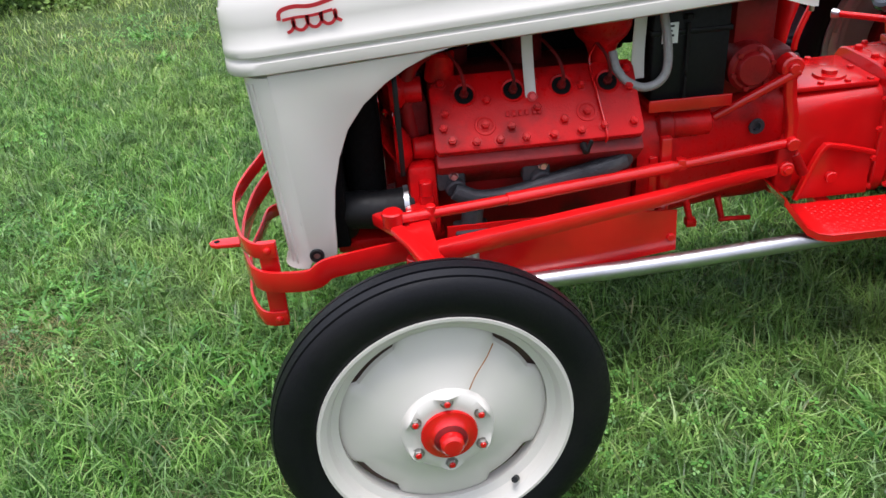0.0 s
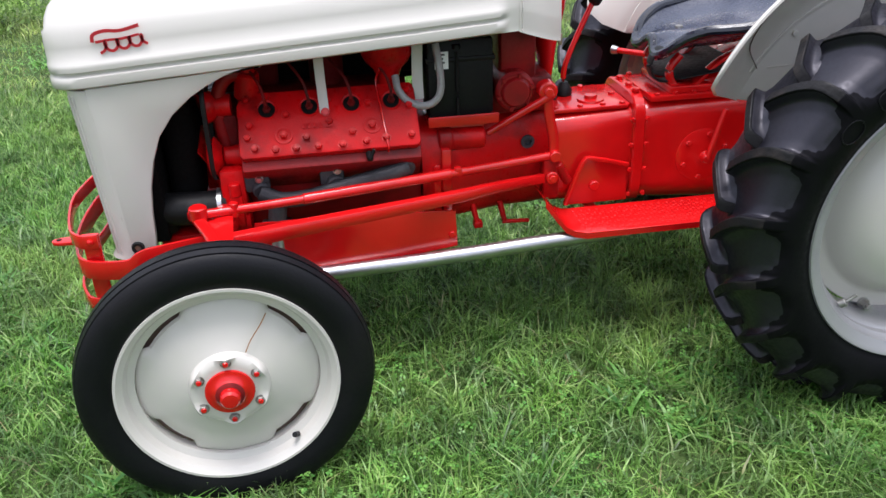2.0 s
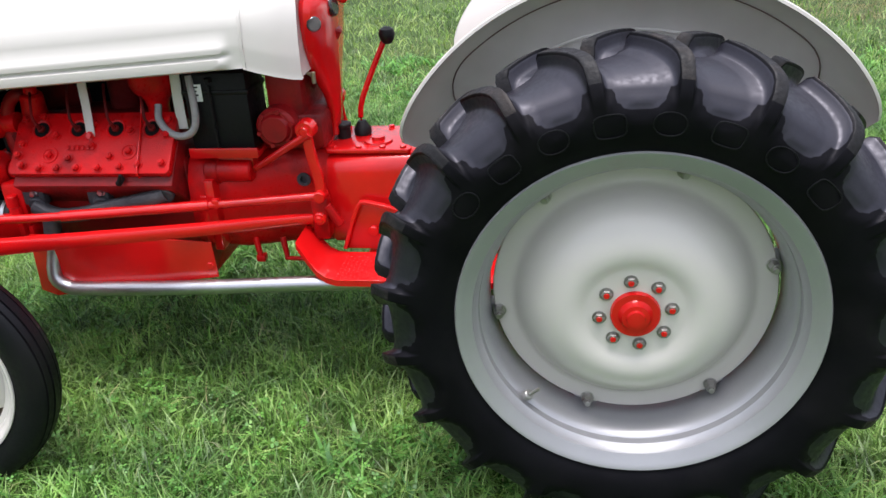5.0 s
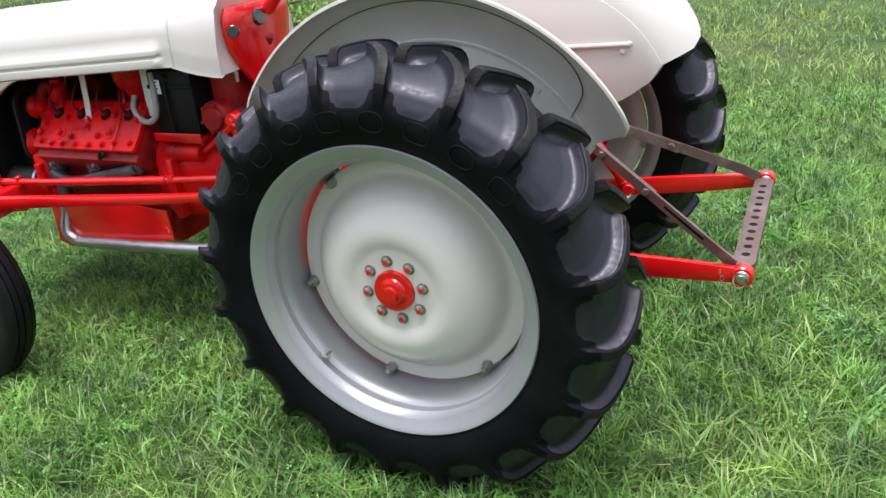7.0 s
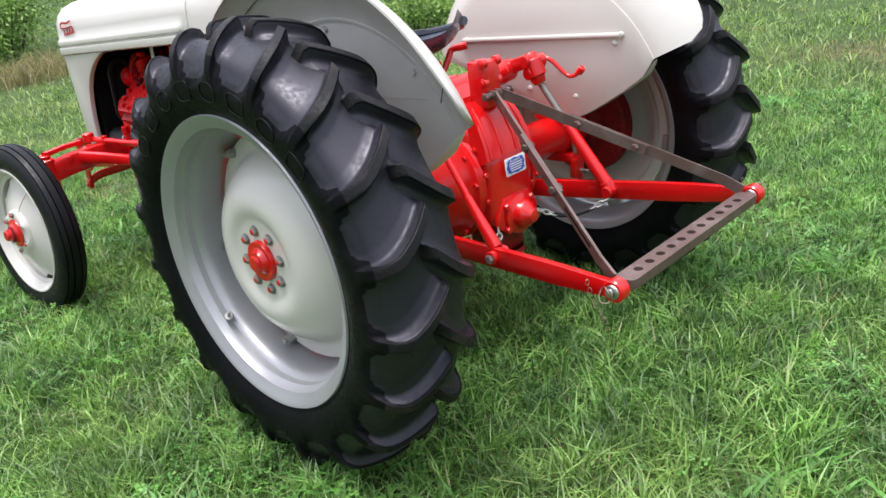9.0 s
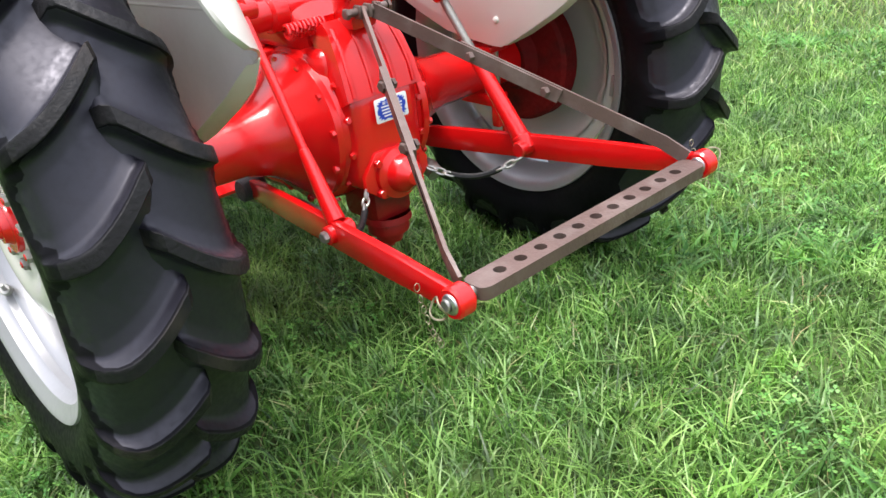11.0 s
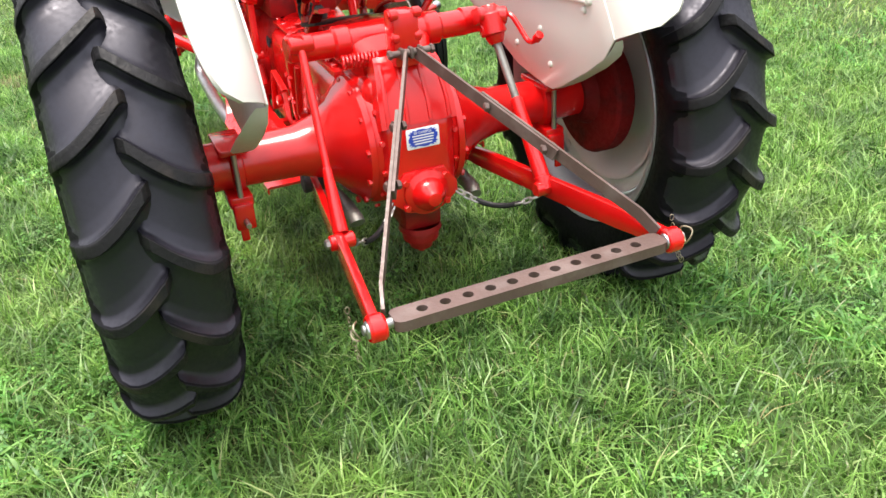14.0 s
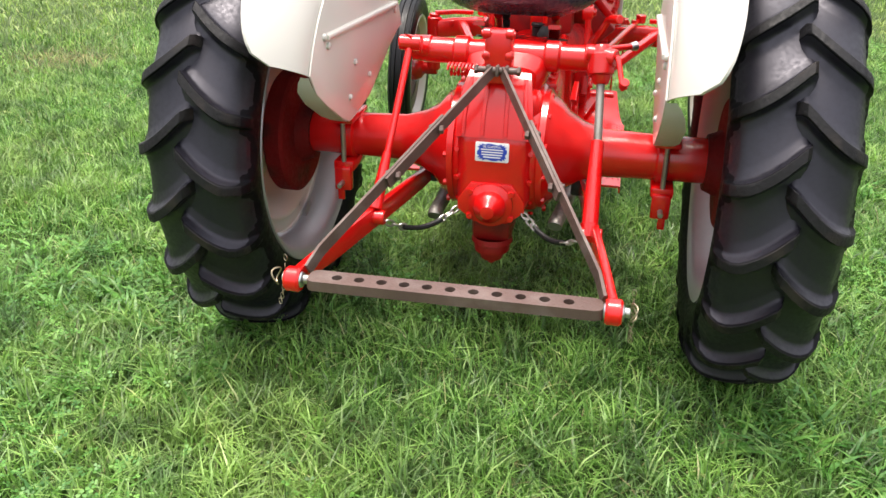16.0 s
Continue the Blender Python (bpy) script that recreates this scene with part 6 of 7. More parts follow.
BALL_L, BALL_R = Vector((2.528, -0.335, 0.494)), Vector((2.523, 0.338, 0.499))
for s, a, b in ((-1, (1.700, -0.225, 0.445), BALL_L), (1, (1.720, 0.228, 0.447), BALL_R)):
    link = flat_link(a, b, 0.056, 0.019, "lower_link", "flat red lower lift link")
    bm = B()
    lathe(bm, [(-0.017, 0.016), (-0.017, 0.024), (-0.012, 0.0275), (0.012, 0.0275), (0.017, 0.024), (0.017, 0.016)], 28, centre=b)
    part("link_end", bm, RED, link)
    bm = B()
    lathe(bm, [(-0.022, 0.010), (-0.020, 0.016), (-0.012, 0.021), (0.012, 0.021), (0.020, 0.016), (0.022, 0.010)], 24, centre=b)
    part("ball", bm, CHROME, link, "bright steel ball joint")
    bm = B()
    rod(bm, (a[0], a[1] - 0.03, a[2]), (a[0], a[1] + 0.03, a[2]), 0.028)
    part("link_pivot", bm, IRON, link)
    bm = B()
    c = Vector((b[0], b[1] + s * 0.032, b[2]))
    loop = [c + Vector((0.016 * math.cos(t) - 0.002, s * (0.008 + 0.006 * math.sin(2 * t)), 0.019 * math.sin(t) + 0.002)) for t in [2 * math.pi * k / 20 for k in range(21)]]
    sweep(bm, loop, circle(0.0019, 6), caps=False)
    part("linch_pin", bm, AMBER, link, "plated linch pin ring")
    bm = B()
    p0 = c + Vector((-0.05, 0, 0.022))
    for k in range(9):
        f = k / 8
        q = p0.lerp(c + Vector((-0.006, 0.0, -0.062)), f) + Vector((0, s * 0.006, -0.02 * math.sin(math.pi * f)))
        ring = [q + Vector((0.0045 * math.cos(t) * (1 if k % 2 else 0.3), 0.0045 * math.cos(t) * (0.3 if k % 2 else 1), 0.0075 * math.sin(t))) for t in [2 * math.pi * j / 8 for j in range(9)]]
        sweep(bm, ring, circle(0.0009, 4), caps=False)
    part("pin_chain", bm, AMBER, link)

# draw bar with eleven holes, each a real opening
bm = B()
d = (BALL_R - BALL_L).normalized()
mid = (BALL_L + BALL_R) / 2 + Vector((-0.003, 0.003, 0.0))
W, H, HOLE = 0.027, 0.0115, 0.0112
sx = d.cross(Vector((0, 0, 1))).normalized()
sz = sx.cross(d).normalized()


def at_bar(u, v, w):
    """u across, v along, w up."""
    return mid + sx * u + d * v + sz * w


step = 0.0488
cells = [-0.0488 * 5.5 + step * k for k in range(12)]
for c0, c1 in zip(cells, cells[1:]):
    cm = (c0 + c1) / 2
    corner = math.atan2(step / 2, W)
    marks = [-corner, corner, math.pi - corner, math.pi + corner, 2 * math.pi - corner]
    angles = [a + (b - a) * k / 6 for a, b in zip(marks, marks[1:]) for k in range(6)]
    N = len(angles)
    per = {}
    for side in (H, -H):
        outer, inner = [], []
        for k in range(N):
            c, s_ = math.cos(angles[k]), math.sin(angles[k])
            f = min(W / abs(c) if abs(c) > 1e-6 else 9, (step / 2) / abs(s_) if abs(s_) > 1e-6 else 9)
            outer.append(bm.verts.new(at_bar(c * f, cm + s_ * f, side)))
            inner.append(bm.verts.new(at_bar(HOLE * c, cm + HOLE * s_, side)))
        for k in range(N):
            j = (k + 1) % N
            face(bm, (outer[k], outer[j], inner[j], inner[k]))
        per[side] = (outer, inner)
    for k in range(N):
        j = (k + 1) % N
        face(bm, (per[H][1][k], per[H][1][j], per[-H][1][j], per[-H][1][k]))
for u in (-W, W):
    face(bm, [bm.verts.new(at_bar(*p)) for p in ((u, cells[0], H), (u, cells[-1], H), (u, cells[-1], -H), (u, cells[0], -H))])
for e0, e1 in ((cells[0], -0.306), (cells[-1], 0.312)):
    rows = []
    for v, k in ((e0, 1.0), (e0 + (e1 - e0) * 0.6, 1.0), (e0 + (e1 - e0) * 0.85, 0.86), (e1, 0.6)):
        rows.append([at_bar(u * k, v, w) for u, w in ((-W, H), (W, H), (W, -H), (-W, -H), (-W, H))])
    loft(bm, rows)
bmesh.ops.remove_doubles(bm, verts=bm.verts, dist=0.0004)
drawbar = part("drawbar", bm, BROWN, tractor, "brown steel drawbar with eleven holes")
bm = B()
rod(bm, at_bar(0, -0.29, 0), at_bar(0, -0.366, 0), 0.0105)
part("drawbar_pin", bm, STEEL, drawbar)
bm = B()
rod(bm, at_bar(0, 0.29, 0), at_bar(0, 0.366, 0), 0.0105)
part("drawbar_pin", bm, STEEL, drawbar)

for s, low in ((-1, Vector((2.506, -0.307, 0.508))), (1, Vector((2.502, 0.312, 0.514)))):
    topp = Vector((1.935, s * 0.012, 0.821))
    knee = low + Vector((-0.045, -s * 0.020, 0.028))
    bm = B()
    flat = [(-0.0145, 0.0035), (0.0145, 0.0035), (0.0145, -0.0035), (-0.0145, -0.0035)]
    flat = [(b, a) for a, b in flat]
    sweep(bm, [topp, topp.lerp(knee, 0.10), topp.lerp(knee, 0.66)], flat)
    stay = part("stay", bm, BROWN, tractor, "flat brown steel stay brace")
    bm = B()
    off = Vector((0, s * 0.0085, 0))
    sweep(bm, [topp.lerp(knee, 0.30) + off, knee + off, low + off * 0.5], flat)
    part("stay_strap", bm, BROWN, stay)
    # No real opening: a near-black strip on the strap paints the slot's darkness.
    bm = B()
    sweep(bm, [topp.lerp(knee, 0.72) + off * 1.43, topp.lerp(knee, 0.93) + off * 1.43], [(0.0006, -0.004), (0.0006, 0.004), (-0.0006, 0.004), (-0.0006, -0.004)])
    part("slot", bm, SHADE_BLACK, stay, "near-black strip drawn in place of an adjusting slot")
    for f in (0.36, 0.62):
        bm = B()
        p = topp.lerp(knee, f)
        hexhead(bm, p + Vector((0, s * 0.013, 0)), (0.1, s, 0), 0.011, 0.009, 0.014)
        hexhead(bm, p + Vector((0, -s * 0.004, 0)), (-0.1, -s, 0), 0.011, 0.010)
        part("stay_bolt", bm, BROWN, stay)

# check chains
for s in (-1, 1):
    p0, p1 = Vector((1.965, s * 0.088, 0.452)), Vector((2.118, s * 0.245, 0.458))
    sag = [p0.lerp(p1, f) + Vector((0, 0, -0.036 * math.sin(math.pi * f))) for f in (0.24, 0.35, 0.5, 0.65, 0.78)]
    bm = B()
    tube(bm, sag, 0.0075, 8)
    part("chain_sleeve", bm, HOSE, tractor, "black rubber sleeve over the chain")
    for k in (0, 1, 2, 8, 9, 10):
        f = (k + 0.5) / 11
        q = p0.lerp(p1, f) + Vector((0, 0, -0.036 * math.sin(math.pi * f)))
        dv = (p1 - p0 + Vector((0, 0, -0.036 * math.pi * math.cos(math.pi * f)))).normalized()
        up2 = dv.cross(Vector((0.3, -0.5, 0.8) if k % 2 else (0.7, 0.6, 0.1))).normalized()
        ring = [q + dv * 0.0145 * math.cos(t) + up2 * 0.0075 * math.sin(t) for t in [2 * math.pi * j / 12 for j in range(13)]]
        bm = B()
        sweep(bm, ring, circle(0.0030, 6), up=(0.2, 0.3, 0.93), caps=False)
        part("check_chain_link", bm, STEEL, tractor)

# axle brackets
for s in (-1, 1):
    def put(name, bm, material=RED, parent=None, label=""):
        if s > 0:
            flip_y(bm)
        return part(name, bm, material, parent or tractor, label)

    bm = B()
    box(bm, (1.735, -0.475, 0.485), (1.860, -0.415, 0.515), 0.006)
    box(bm, (1.845, -0.470, 0.43), (1.872, -0.420, 0.50), 0.006)
    bracket = put("axle_bracket", bm, label="red bolted axle bracket")
    for x in (1.742, 1.852):
        bm = B()
        rod(bm, (x, -0.445, 0.505), (x, -0.445, 0.640), 0.007)
        put("bracket_stud", bm, STEEL, bracket, "bare steel stud")
    bm = B()
    box(bm, (1.860, -0.462, 0.400), (1.870, -0.442, 0.44), 0.003)
    put("hanger", bm, RED, bracket)
    bm = B()
    rod(bm, (1.872, -0.445, 0.455), (1.905, -0.445, 0.455), 0.007)
    put("bracket_pin", bm, STEEL, bracket)
    bm = B()
    box(bm, (1.72, -0.480, 0.628), (1.87, -0.410, 0.645), 0.005)
    put("clamp_plate", bm, RED, bracket)

# right-hand pedals and levers seen past the seat
bm = B()
tube(bm, [(1.46, 0.165, 0.72), (1.50, 0.195, 0.785), (1.515, 0.235, 0.85), (1.522, 0.255, 0.885), (1.545, 0.275, 0.892)], 0.011, 8)
rod(bm, (1.535, 0.268, 0.890), (1.562, 0.288, 0.896), 0.013)
part("control_lever", bm, RED, tractor)
bm = B()
tube(bm, [(1.56, -0.150, 0.745), (1.66, -0.20, 0.80), (1.80, -0.235, 0.835)], 0.008, 8)
part("control_rod", bm, RED, tractor)
bm = B()
tube(bm, [(1.05, 0.20, 0.45), (1.10, 0.235, 0.52), (1.13, 0.25, 0.56)], 0.010, 8)
rod(bm, (1.12, 0.21, 0.56), (1.12, 0.29, 0.56), 0.010)
part("brake_pedal", bm, RED, tractor)

# ---- front axle ----
bm = B()
box(bm, (-0.055, -0.20, 0.455), (0.035, 0.20, 0.545), 0.012)
box(bm, (-0.21, -0.21, 0.44), (0.06, 0.21, 0.475), 0.01)
part("axle_pivot", bm, RED_CAST, tractor)
for s in (-1, 1):
    bm = B()
    sweep(bm, [(-0.01, -0.16, 0.520), (-0.01, -0.36, 0.545), (0.0, -0.50, 0.540), (0.0, -0.60, 0.525)], rounded(0.055, 0.085, 0.010))
    sweep(bm, [(-0.10, -0.26, 0.555), (-0.03, -0.40, 0.572), (0.02, -0.52, 0.56)], rounded(0.035, 0.030, 0.006))
    rod(bm, (0.0, -0.595, 0.585), (0.0, -0.60, 0.33), 0.036, 0.034, 20)
    rod(bm, (0.0, -0.58, 0.333), (0.0, -0.67, 0.333), 0.030)
    rod(bm, (0.0, -0.595, 0.60), (0.0, -0.595, 0.585), 0.026)
    sweep(bm, [(0.0, -0.592, 0.602), (-0.03, -0.50, 0.606), (-0.06, -0.42, 0.602)], rounded(0.032, 0.020, 0.006))
    rod(bm, (-0.03, -0.47, 0.50), (-0.03, -0.47, 0.56), 0.018)
    if s > 0:
        flip_y(bm)
    part("front_axle_arm", bm, RED, tractor, "red front axle beam and king pin")

# ---- bumper ----
def band(bm, pts, tall, thick=0.009):
    sweep(bm, smooth_path(pts, 5), rounded(thick, tall, 0.003))


bm = B()
main = [(-0.02, -0.322, 0.508), (-0.10, -0.325, 0.500), (-0.17, -0.328, 0.492), (-0.232, -0.330, 0.482), (-0.262, -0.331, 0.462), (-0.30, -0.331, 0.457), (-0.365, -0.328, 0.462), (-0.402, -0.305, 0.464), (-0.425, -0.25, 0.462), (-0.450, -0.14, 0.458), (-0.460, 0.0, 0.455), (-0.450, 0.14, 0.458), (-0.425, 0.25, 0.462), (-0.402, 0.305, 0.464), (-0.365, 0.328, 0.462), (-0.30, 0.331, 0.457), (-0.262, 0.331, 0.462), (-0.232, 0.330, 0.482), (-0.17, 0.328, 0.492), (-0.10, 0.325, 0.500), (-0.02, 0.322, 0.508)]
band(bm, main, 0.056)
bumper = part("bumper", bm, RED, tractor, "red bent steel band bumper", at=Matrix.Translation((0, 0, -0.010)))
for z, f, name in ((0.542, 0.985, "upper_band"), (0.352, 0.955, "lower_band")):
    bm = B()
    q = [(-0.345, -0.318), (-0.385, -0.316), (-0.412, -0.29), (-0.436, -0.23), (-0.468 * f, -0.12), (-0.482 * f, 0.0)]
    q = [(x, y, z + (0.0 if abs(y) > 0.28 else (-0.010 if z > 0.45 else 0.012))) for x, y in q]
    band(bm, q + [(x, -y, zz) for x, y, zz in q[-2::-1]], 0.040, 0.008)
    part(name, bm, RED, bumper)
for s in (-1, 1):
    bm = B()
    sweep(bm, [(-0.365, s * 0.308, 0.560), (-0.365, s * 0.308, 0.335)], rounded(0.044, 0.010, 0.002), up=(0, 1, 0))
    strut = part("bumper_strut", bm, RED, bumper)
    for z in (0.542, 0.352):
        bm = B()
        lathe(bm, [(s * 0.320, 0.010), (s * 0.326, 0.009), (s * 0.329, 0.004), (s * 0.329, 0.0)], 14, centre=(-0.365, 0, z))
        part("rivet", bm, RED, strut)
bm = B()
plate(bm, [(-0.470, -0.022), (-0.545, -0.020), (-0.562, -0.012), (-0.568, 0.0), (-0.562, 0.012), (-0.545, 0.020), (-0.470, 0.022)], 0.012, Matrix.Translation((0, -0.01, 0.405)), 0.003)
part("tow_eye", bm, RED, bumper, "red tow lug")
# A near-black disc on the lug is drawn in place of its hole.
bm = B()
lathe(bm, [(0.4172, 0.0), (0.4176, 0.008), (0.4171, 0.0085)], 14, centre=(-0.546, -0.01, 0), axis="Z")
part("tow_hole", bm, SHADE_BLACK, bumper)

# ---- ground ----
def ground_z(x, y):
    """The lawn: nearly flat round the tractor, gently uneven further out."""
    r = np.hypot(x - 1.0, y)
    far = np.clip((r - 2.5) / 8, 0, 1)
    return far * (0.10 * np.sin(0.35 * x + 0.8) * np.cos(0.3 * y) + 0.05 * np.sin(0.9 * x + 0.5 * y))


edges = [-900, -300, -120, -60, -35, -22] + list(np.arange(-16, 17.01, 0.5)) + [22, 35, 60, 120, 300, 900]
gx = np.array(edges)
X, Y = np.meshgrid(gx, gx, indexing="ij")
Z = ground_z(X, Y) * (np.hypot(X, Y) < 40)
n = len(gx)
i, j = np.meshgrid(np.arange(n - 1), np.arange(n - 1), indexing="ij")
ground = new("ground", grid_mesh("ground", np.stack([X, Y, Z], -1).reshape(-1, 3), np.stack([i * n + j, (i + 1) * n + j, (i + 1) * n + j + 1, i * n + j + 1], -1).reshape(-1, 4), SOIL))
tagged(ground, "mown lawn soil under short grass", "ground", kind="structure")

rng = np.random.default_rng(7)


def lumps(x, y, s, seed):
    """Cheap smooth noise from a few waves."""
    g = np.random.default_rng(seed)
    v = np.zeros_like(x)
    for _ in range(7):
        a, p = g.uniform(0, 2 * np.pi, 2)
        k = g.uniform(0.5, 1.6) * s
        v += np.sin(k * (x * np.cos(a) + y * np.sin(a)) + p)
    return v / 7


def blades(name, x, y, tall, wide, bend, material, droop=0.5, segs=2):
    """Many curved grass blades in one mesh."""
    n = len(x)
    ang = rng.uniform(0, 2 * np.pi, n)
    dx, dy = np.cos(ang), np.sin(ang)
    face_a = ang + rng.normal(0, 0.7, n) + np.pi / 2
    wx, wy = np.cos(face_a), np.sin(face_a)
    z0 = ground_z(x, y) - 0.004
    rows = []
    for f in ([0, 0.55, 1.0] if segs == 2 else [0, 0.4, 0.75, 1.0]):
        out = bend * tall * f ** 1.8
        up = tall * (f - droop * bend * 0.55 * f ** 2.2)
        half = wide * 0.5 * (1 - f ** 1.5) * (0.75 + 0.6 * f)
        cx, cy, cz = x + dx * out, y + dy * out, z0 + up
        if f < 1:
            rows.append(np.stack([cx - wx * half, cy - wy * half, cz], -1))
            rows.append(np.stack([cx + wx * half, cy + wy * half, cz], -1))
        else:
            rows.append(np.stack([cx, cy, cz], -1))
    k = len(rows)
    co = np.stack(rows, 1).reshape(-1, 3)
    base = np.arange(n) * k
    tris = []
    for s in range(segs - 1):
        a = 2 * s
        tris += [(a, a + 1, a + 3), (a, a + 3, a + 2)]
    tris.append((k - 3, k - 2, k - 1))
    fa = np.concatenate([np.stack([base + t for t in tri], -1) for tri in tris])
    ob = new(name, grid_mesh(name, co, fa, material))
    return ob


def scatter(n, x0, x1, y0, y1):
    return rng.uniform(x0, x1, n), rng.uniform(y0, y1, n)


# thin places where soil and dead stems show: x, y, radius
BALD = [(-0.9, -3.3, 0.35), (4.2, 5.5, 0.7), (-1.3, 0.2, 0.25), (1.3, 4.6, 0.5), (-1.55, -1.2, 0.16), (-3.2, 3.0, 0.4)]


def lawn(name, n, x0, x1, y0, y1, tall, wide, label, hole=None, fade=0.0, material=GRASS):
    """Blades over a stretch; with fade they thin out gradually past its edges."""
    x, y = scatter(n, x0 - 2 * fade, x1 + 2 * fade, y0 - 2 * fade, y1 + 2 * fade)
    if fade:
        past = np.hypot(np.maximum(0, np.maximum(x0 - x, x - x1)), np.maximum(0, np.maximum(y0 - y, y - y1))) + 0.35 * lumps(x, y, 2.2, 31)
        keep = rng.uniform(0, 1, len(x)) < np.exp(-(np.maximum(past, 0) / fade) ** 2)
        x, y = x[keep], y[keep]
    if hole:
        keep = ~((x > hole[0]) & (x < hole[1]) & (y > hole[2]) & (y < hole[3]))
        x, y = x[keep], y[keep]
    bald = sum(np.exp(-((x - bx) ** 2 + (y - by) ** 2) / (br * br)) for bx, by, br in BALD)
    keep = rng.uniform(0, 1, len(x)) > 0.85 * np.clip(bald, 0, 1)
    x, y = x[keep], y[keep]
    clump = lumps(x, y, 6.0, 3) + 1.1 * lumps(x, y, 24.0, 4) + 0.8 * lumps(x, y, 70.0, 5)
    h = tall * np.clip(1.0 + 0.62 * clump + rng.normal(0, 0.28, len(x)), 0.25, 2.1)
    w = wide * rng.uniform(0.6, 1.35, len(x))
    b = np.clip(rng.normal(0.85, 0.45, len(x)), 0.05, 1.9)
    ob = blades(name, x, y, h, w, b, material)
    tagged(ob, label, "grass", kind="stuff")
    return ob


lawn("lawn_grass", 720000, -1.9, 4.4, -2.4, 2.2, 0.066, 0.0068, "short green lawn grass with paler blades", None, 0.9)
lawn("lawn_grass_outer", 200000, -5.0, 6.0, -4.5, 5.5, 0.060, 0.0105, "green lawn grass around the tractor", (-1.9, 4.4, -2.4, 2.2), 1.2, GRASS_DRY)
lawn("lawn_grass_far", 110000, -22, 16, -16, 20, 0.075, 0.018, "distant mown grass, drier and paler", (-4.5, 5.5, -4.0, 5.0), 0.0, GRASS_DRY)

# longer blades that arch over the mown ones, in tufts
x, y = scatter(120000, -2.6, 5.2, -2.8, 3.2)
keep = 0.9 * lumps(x, y, 9.0, 41) + 0.7 * lumps(x, y, 30.0, 42) + rng.normal(0, 0.25, len(x)) > 0.40
x, y = x[keep], y[keep]
ob = blades("long_grass", x, y, rng.uniform(0.060, 0.100, len(x)), rng.uniform(0.005, 0.0085, len(x)), rng.uniform(0.45, 1.1, len(x)), GRASS, 0.6, 3)
tagged(ob, "longer arching green grass blades", "grass", kind="stuff")

# clover in loose patches
x, y = scatter(60000, -3.5, 5.2, -2.6, 4.5)
patch = lumps(x, y, 3.2, 11) + 0.5 * lumps(x, y, 10.0, 12)
keep = patch > np.where((x > 1.6) & (y < -0.6), -0.12, 0.20)
x, y = x[keep], y[keep]
x, y = x[:24000], y[:24000]
n = len(x)
h = rng.uniform(0.025, 0.065, n)
r = rng.uniform(0.006, 0.013, n)
co, fa = [], []
turn = rng.uniform(0, 2 * np.pi, n)
tx, ty = rng.normal(0, 0.25, n), rng.normal(0, 0.25, n)
for leaf in range(3):
    a = turn + leaf * 2 * np.pi / 3
    ring = []
    for rr, da in ((0.05, 0), (0.75, -0.62), (1.05, -0.25), (0.95, 0), (1.05, 0.25), (0.75, 0.62)):
        px, py = r * rr * np.cos(a + da), r * rr * np.sin(a + da)
        ring.append(np.stack([x + px, y + py, ground_z(x, y) + h + px * tx + py * ty], -1))
    co.append(np.stack(ring, 1))
co = np.stack(co, 1)
base = np.arange(n * 3) * 6
fa = np.concatenate([np.stack([base + t for t in tri], -1) for tri in ((0, 1, 2), (0, 2, 3), (0, 3, 4), (0, 4, 5))])
tagged(new("clover_patch", grid_mesh("clover_patch", co.reshape(-1, 3), fa, CLOVER)), "green clover leaves among the grass", "clover", kind="stuff")

# broad-leaved weeds: low rosettes in loose groups
x, y = scatter(9000, -2.6, 5.2, -2.6, 4.0)
keep = lumps(x, y, 2.6, 21) + 0.6 * lumps(x, y, 9.0, 22) > np.where((x > 1.6) & (y < -0.6), 0.0, 0.30)
x, y = x[keep][:1700], y[keep][:1700]
x, y = np.repeat(x, 7), np.repeat(y, 7)
x, y = x + rng.normal(0, 0.012, len(x)), y + rng.normal(0, 0.012, len(x))
ob = blades("broadleaf_weed", x, y, rng.uniform(0.045, 0.095, len(x)), rng.uniform(0.012, 0.024, len(x)), rng.uniform(0.7, 1.5, len(x)), CLOVER, 0.6, 3)
tagged(ob, "low broad-leaved green weeds in the lawn", "weed", kind="stuff")

# dry stems lying in the lawn
x, y = scatter(8000, -3.0, 5.2, -2.6, 4.5)
for bx, by, br in BALD:
    x = np.concatenate([x, rng.normal(bx, br * 0.6, int(900 * br / 0.3))])
    y = np.concatenate([y, rng.normal(by, br * 0.6, int(900 * br / 0.3))])
ob = blades("dry_grass", x, y, rng.uniform(0.05, 0.11, len(x)), rng.uniform(0.002, 0.0045, len(x)), rng.uniform(1.0, 1.7, len(x)), STRAW, 0.75)
tagged(ob, "dry straw-coloured stems in the lawn", "grass", kind="stuff")


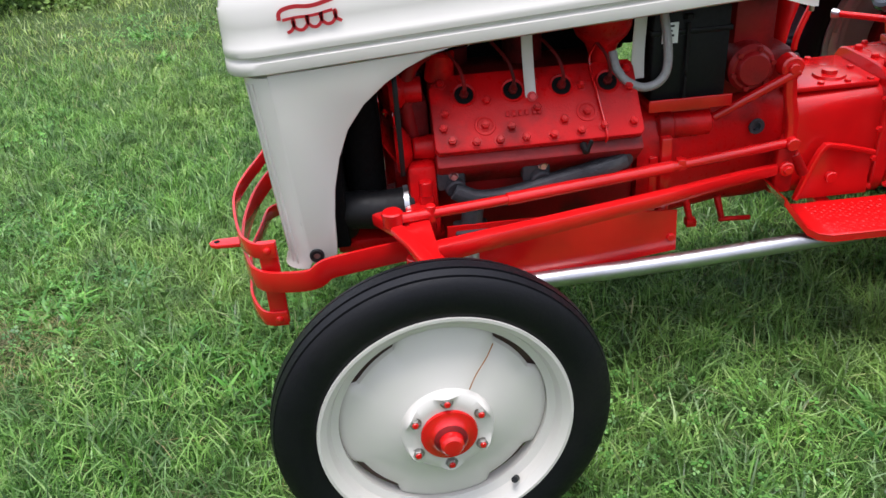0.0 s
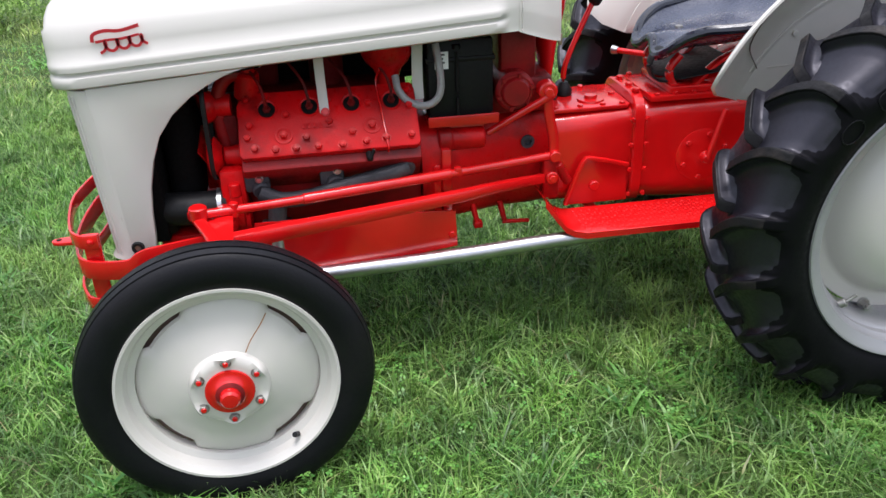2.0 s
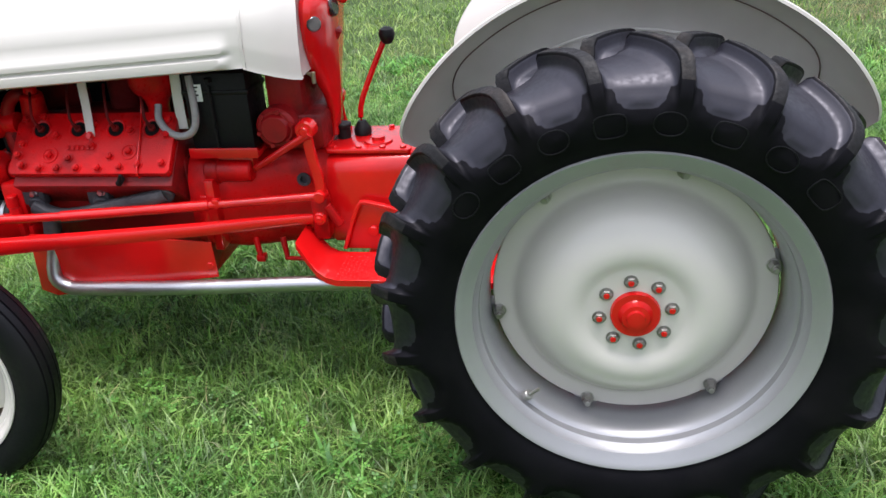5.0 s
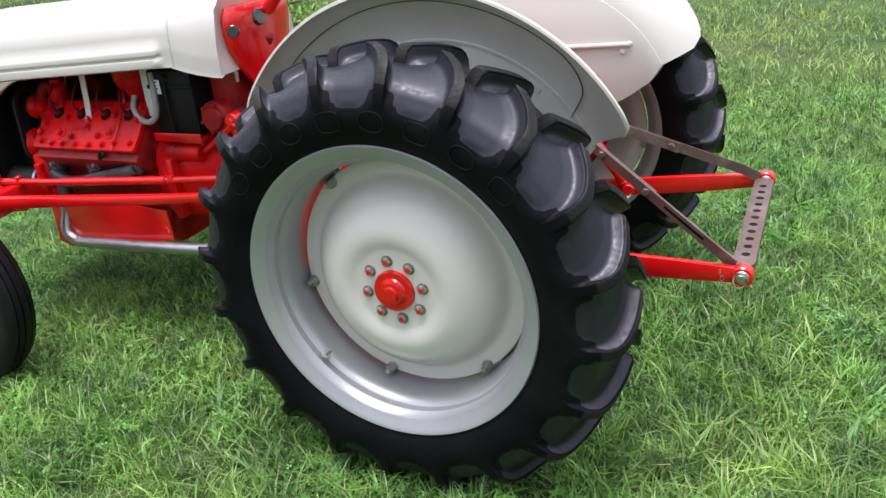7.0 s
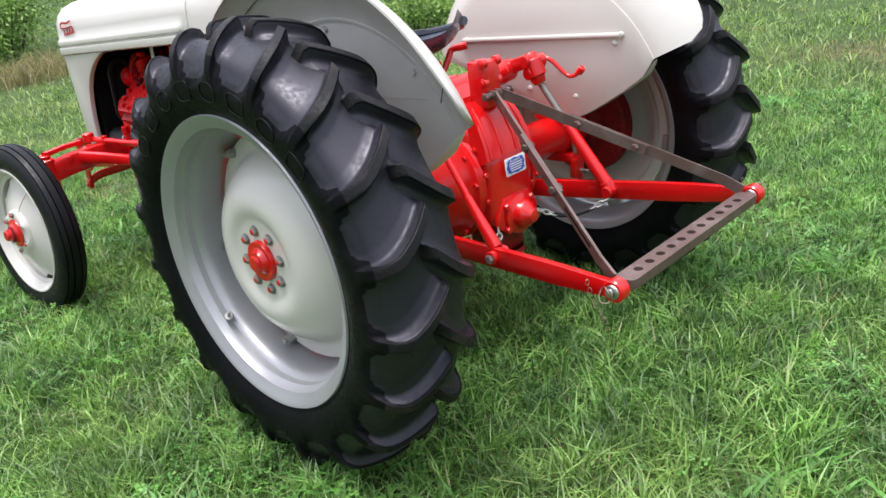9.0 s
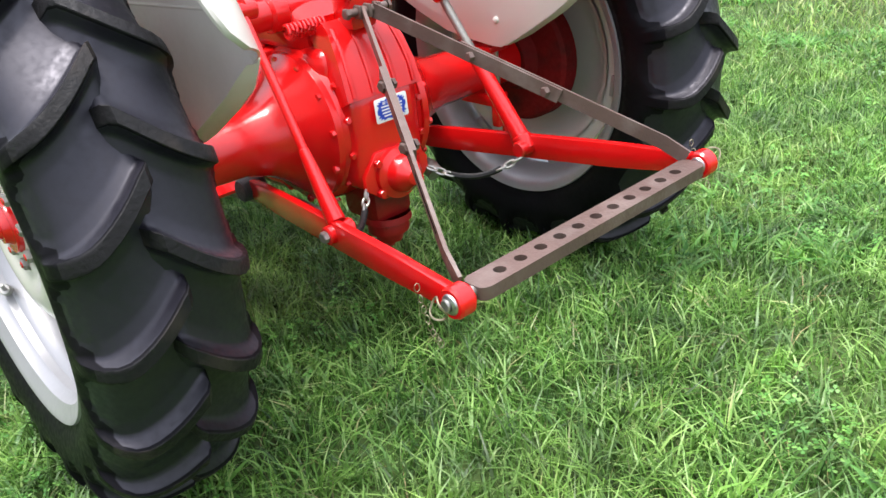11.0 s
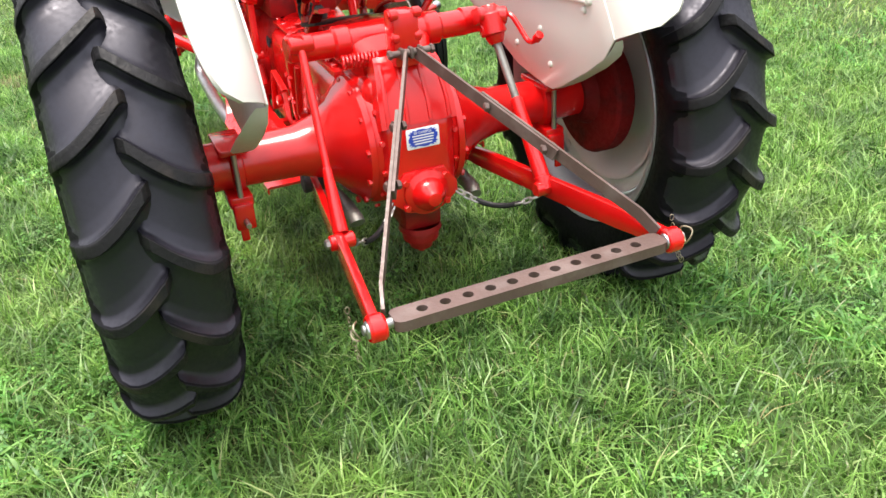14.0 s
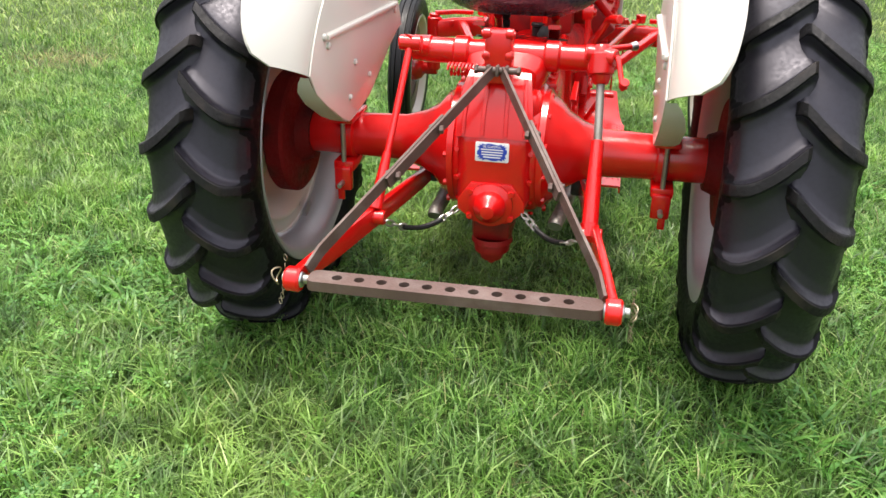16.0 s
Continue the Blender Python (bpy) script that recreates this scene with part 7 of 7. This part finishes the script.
# ---- bushes and tall growth at the lawn's edge ----
def bush(name, cx, cy, rx, ry, h, count, label, leaf=0.05, seed=1):
    """Stems with many loose leaf clumps, uneven outline."""
    g = np.random.default_rng(seed)
    thing = tagged(new(name), label, "shrub")
    thing.location = (cx, cy, float(ground_z(np.array(cx), np.array(cy))))
    tips = []
    for k in range(11):
        a = g.uniform(0, 2 * math.pi)
        p1 = Vector((math.cos(a) * rx * g.uniform(0.2, 0.8), math.sin(a) * ry * g.uniform(0.2, 0.8), h * g.uniform(0.55, 0.95)))
        p0 = Vector((p1.x * 0.25, p1.y * 0.25, -0.05))
        pm = p0.lerp(p1, 0.5) + Vector(g.normal(0, 0.1, 3))
        path = smooth_path([p0, pm, p1], 4)
        bm = B()
        sweep(bm, path, circle(0.022, 6), scale=[1 - 0.75 * i / len(path) for i in range(len(path))])
        part("stem", bm, BARK, thing)
        tips.append((p1, pm))
    cl = g.integers(0, 46, count)
    cen = []
    for k in range(46):
        p1, pm = tips[k % len(tips)]
        c = p1.lerp(pm, g.uniform(0, 1)) + Vector((g.normal(0, rx * 0.3), g.normal(0, ry * 0.3), g.normal(0, h * 0.16)))
        c.z = min(max(c.z, h * 0.08), h * 1.05)
        cen.append(c)
    cen = np.array(cen)[cl]
    pos = cen + g.normal(0, 1, (count, 3)) * np.array([rx * 0.16, ry * 0.16, h * 0.10])
    pos[:, 2] = np.abs(pos[:, 2])
    d = g.normal(0, 1, (count, 3))
    d /= np.linalg.norm(d, axis=1)[:, None]
    e = np.cross(d, g.normal(0, 1, (count, 3)))
    e /= np.linalg.norm(e, axis=1)[:, None]
    s = leaf * g.uniform(0.6, 1.4, count)[:, None]
    nrm = np.cross(d, e)
    co = np.stack([pos - d * s * 0.5, pos + e * s * 0.26 + nrm * s * 0.06, pos + d * s * 0.6, pos - e * s * 0.26 + nrm * s * 0.06], 1).reshape(-1, 3)
    b = np.arange(count) * 4
    fa = np.concatenate([np.stack([b, b + 1, b + 2], -1), np.stack([b, b + 2, b + 3], -1)])
    crown = new("foliage", grid_mesh("foliage", co, fa, BUSH))
    crown.parent = thing
    return thing


bush("shrub", -9.6, 2.4, 0.9, 0.9, 1.5, 15000, "leafy green shrub at the lawn's edge", 0.055, 1)
bush("shrub", -10.4, 4.6, 1.5, 1.5, 2.0, 15000, "leafy green shrub at the lawn's edge", 0.055, 2)
bush("shrub", -11.6, 0.4, 1.6, 1.6, 2.4, 15000, "leafy green shrub at the lawn's edge", 0.055, 3)
bush("shrub", -12.0, 7.6, 1.9, 1.9, 2.6, 15000, "leafy green shrub at the lawn's edge", 0.055, 4)
bush("shrub", -13.0, 2.8, 1.8, 1.8, 2.8, 15000, "leafy green shrub at the lawn's edge", 0.055, 7)
bush("weed_clump", -2.7, 5.4, 0.7, 0.5, 0.45, 5000, "low leafy weeds beside the lawn", 0.045, 5)
bush("weed_clump", -3.9, 5.2, 0.9, 0.6, 0.55, 6000, "low leafy weeds beside the lawn", 0.05, 6)
for cx, cy in ((-7.6, 1.95), (-8.3, 2.5)):
    m = 420
    x, y = cx + rng.normal(0, 0.30, m), cy + rng.normal(0, 0.30, m)
    ob = blades("tall_dry_grass", x, y, rng.uniform(0.20, 0.46, m), rng.uniform(0.008, 0.015, m), rng.uniform(0.3, 1.0, m), STRAW, 0.5, 3)
    tagged(ob, "tall straw-coloured grass tuft", "grass", kind="stuff")
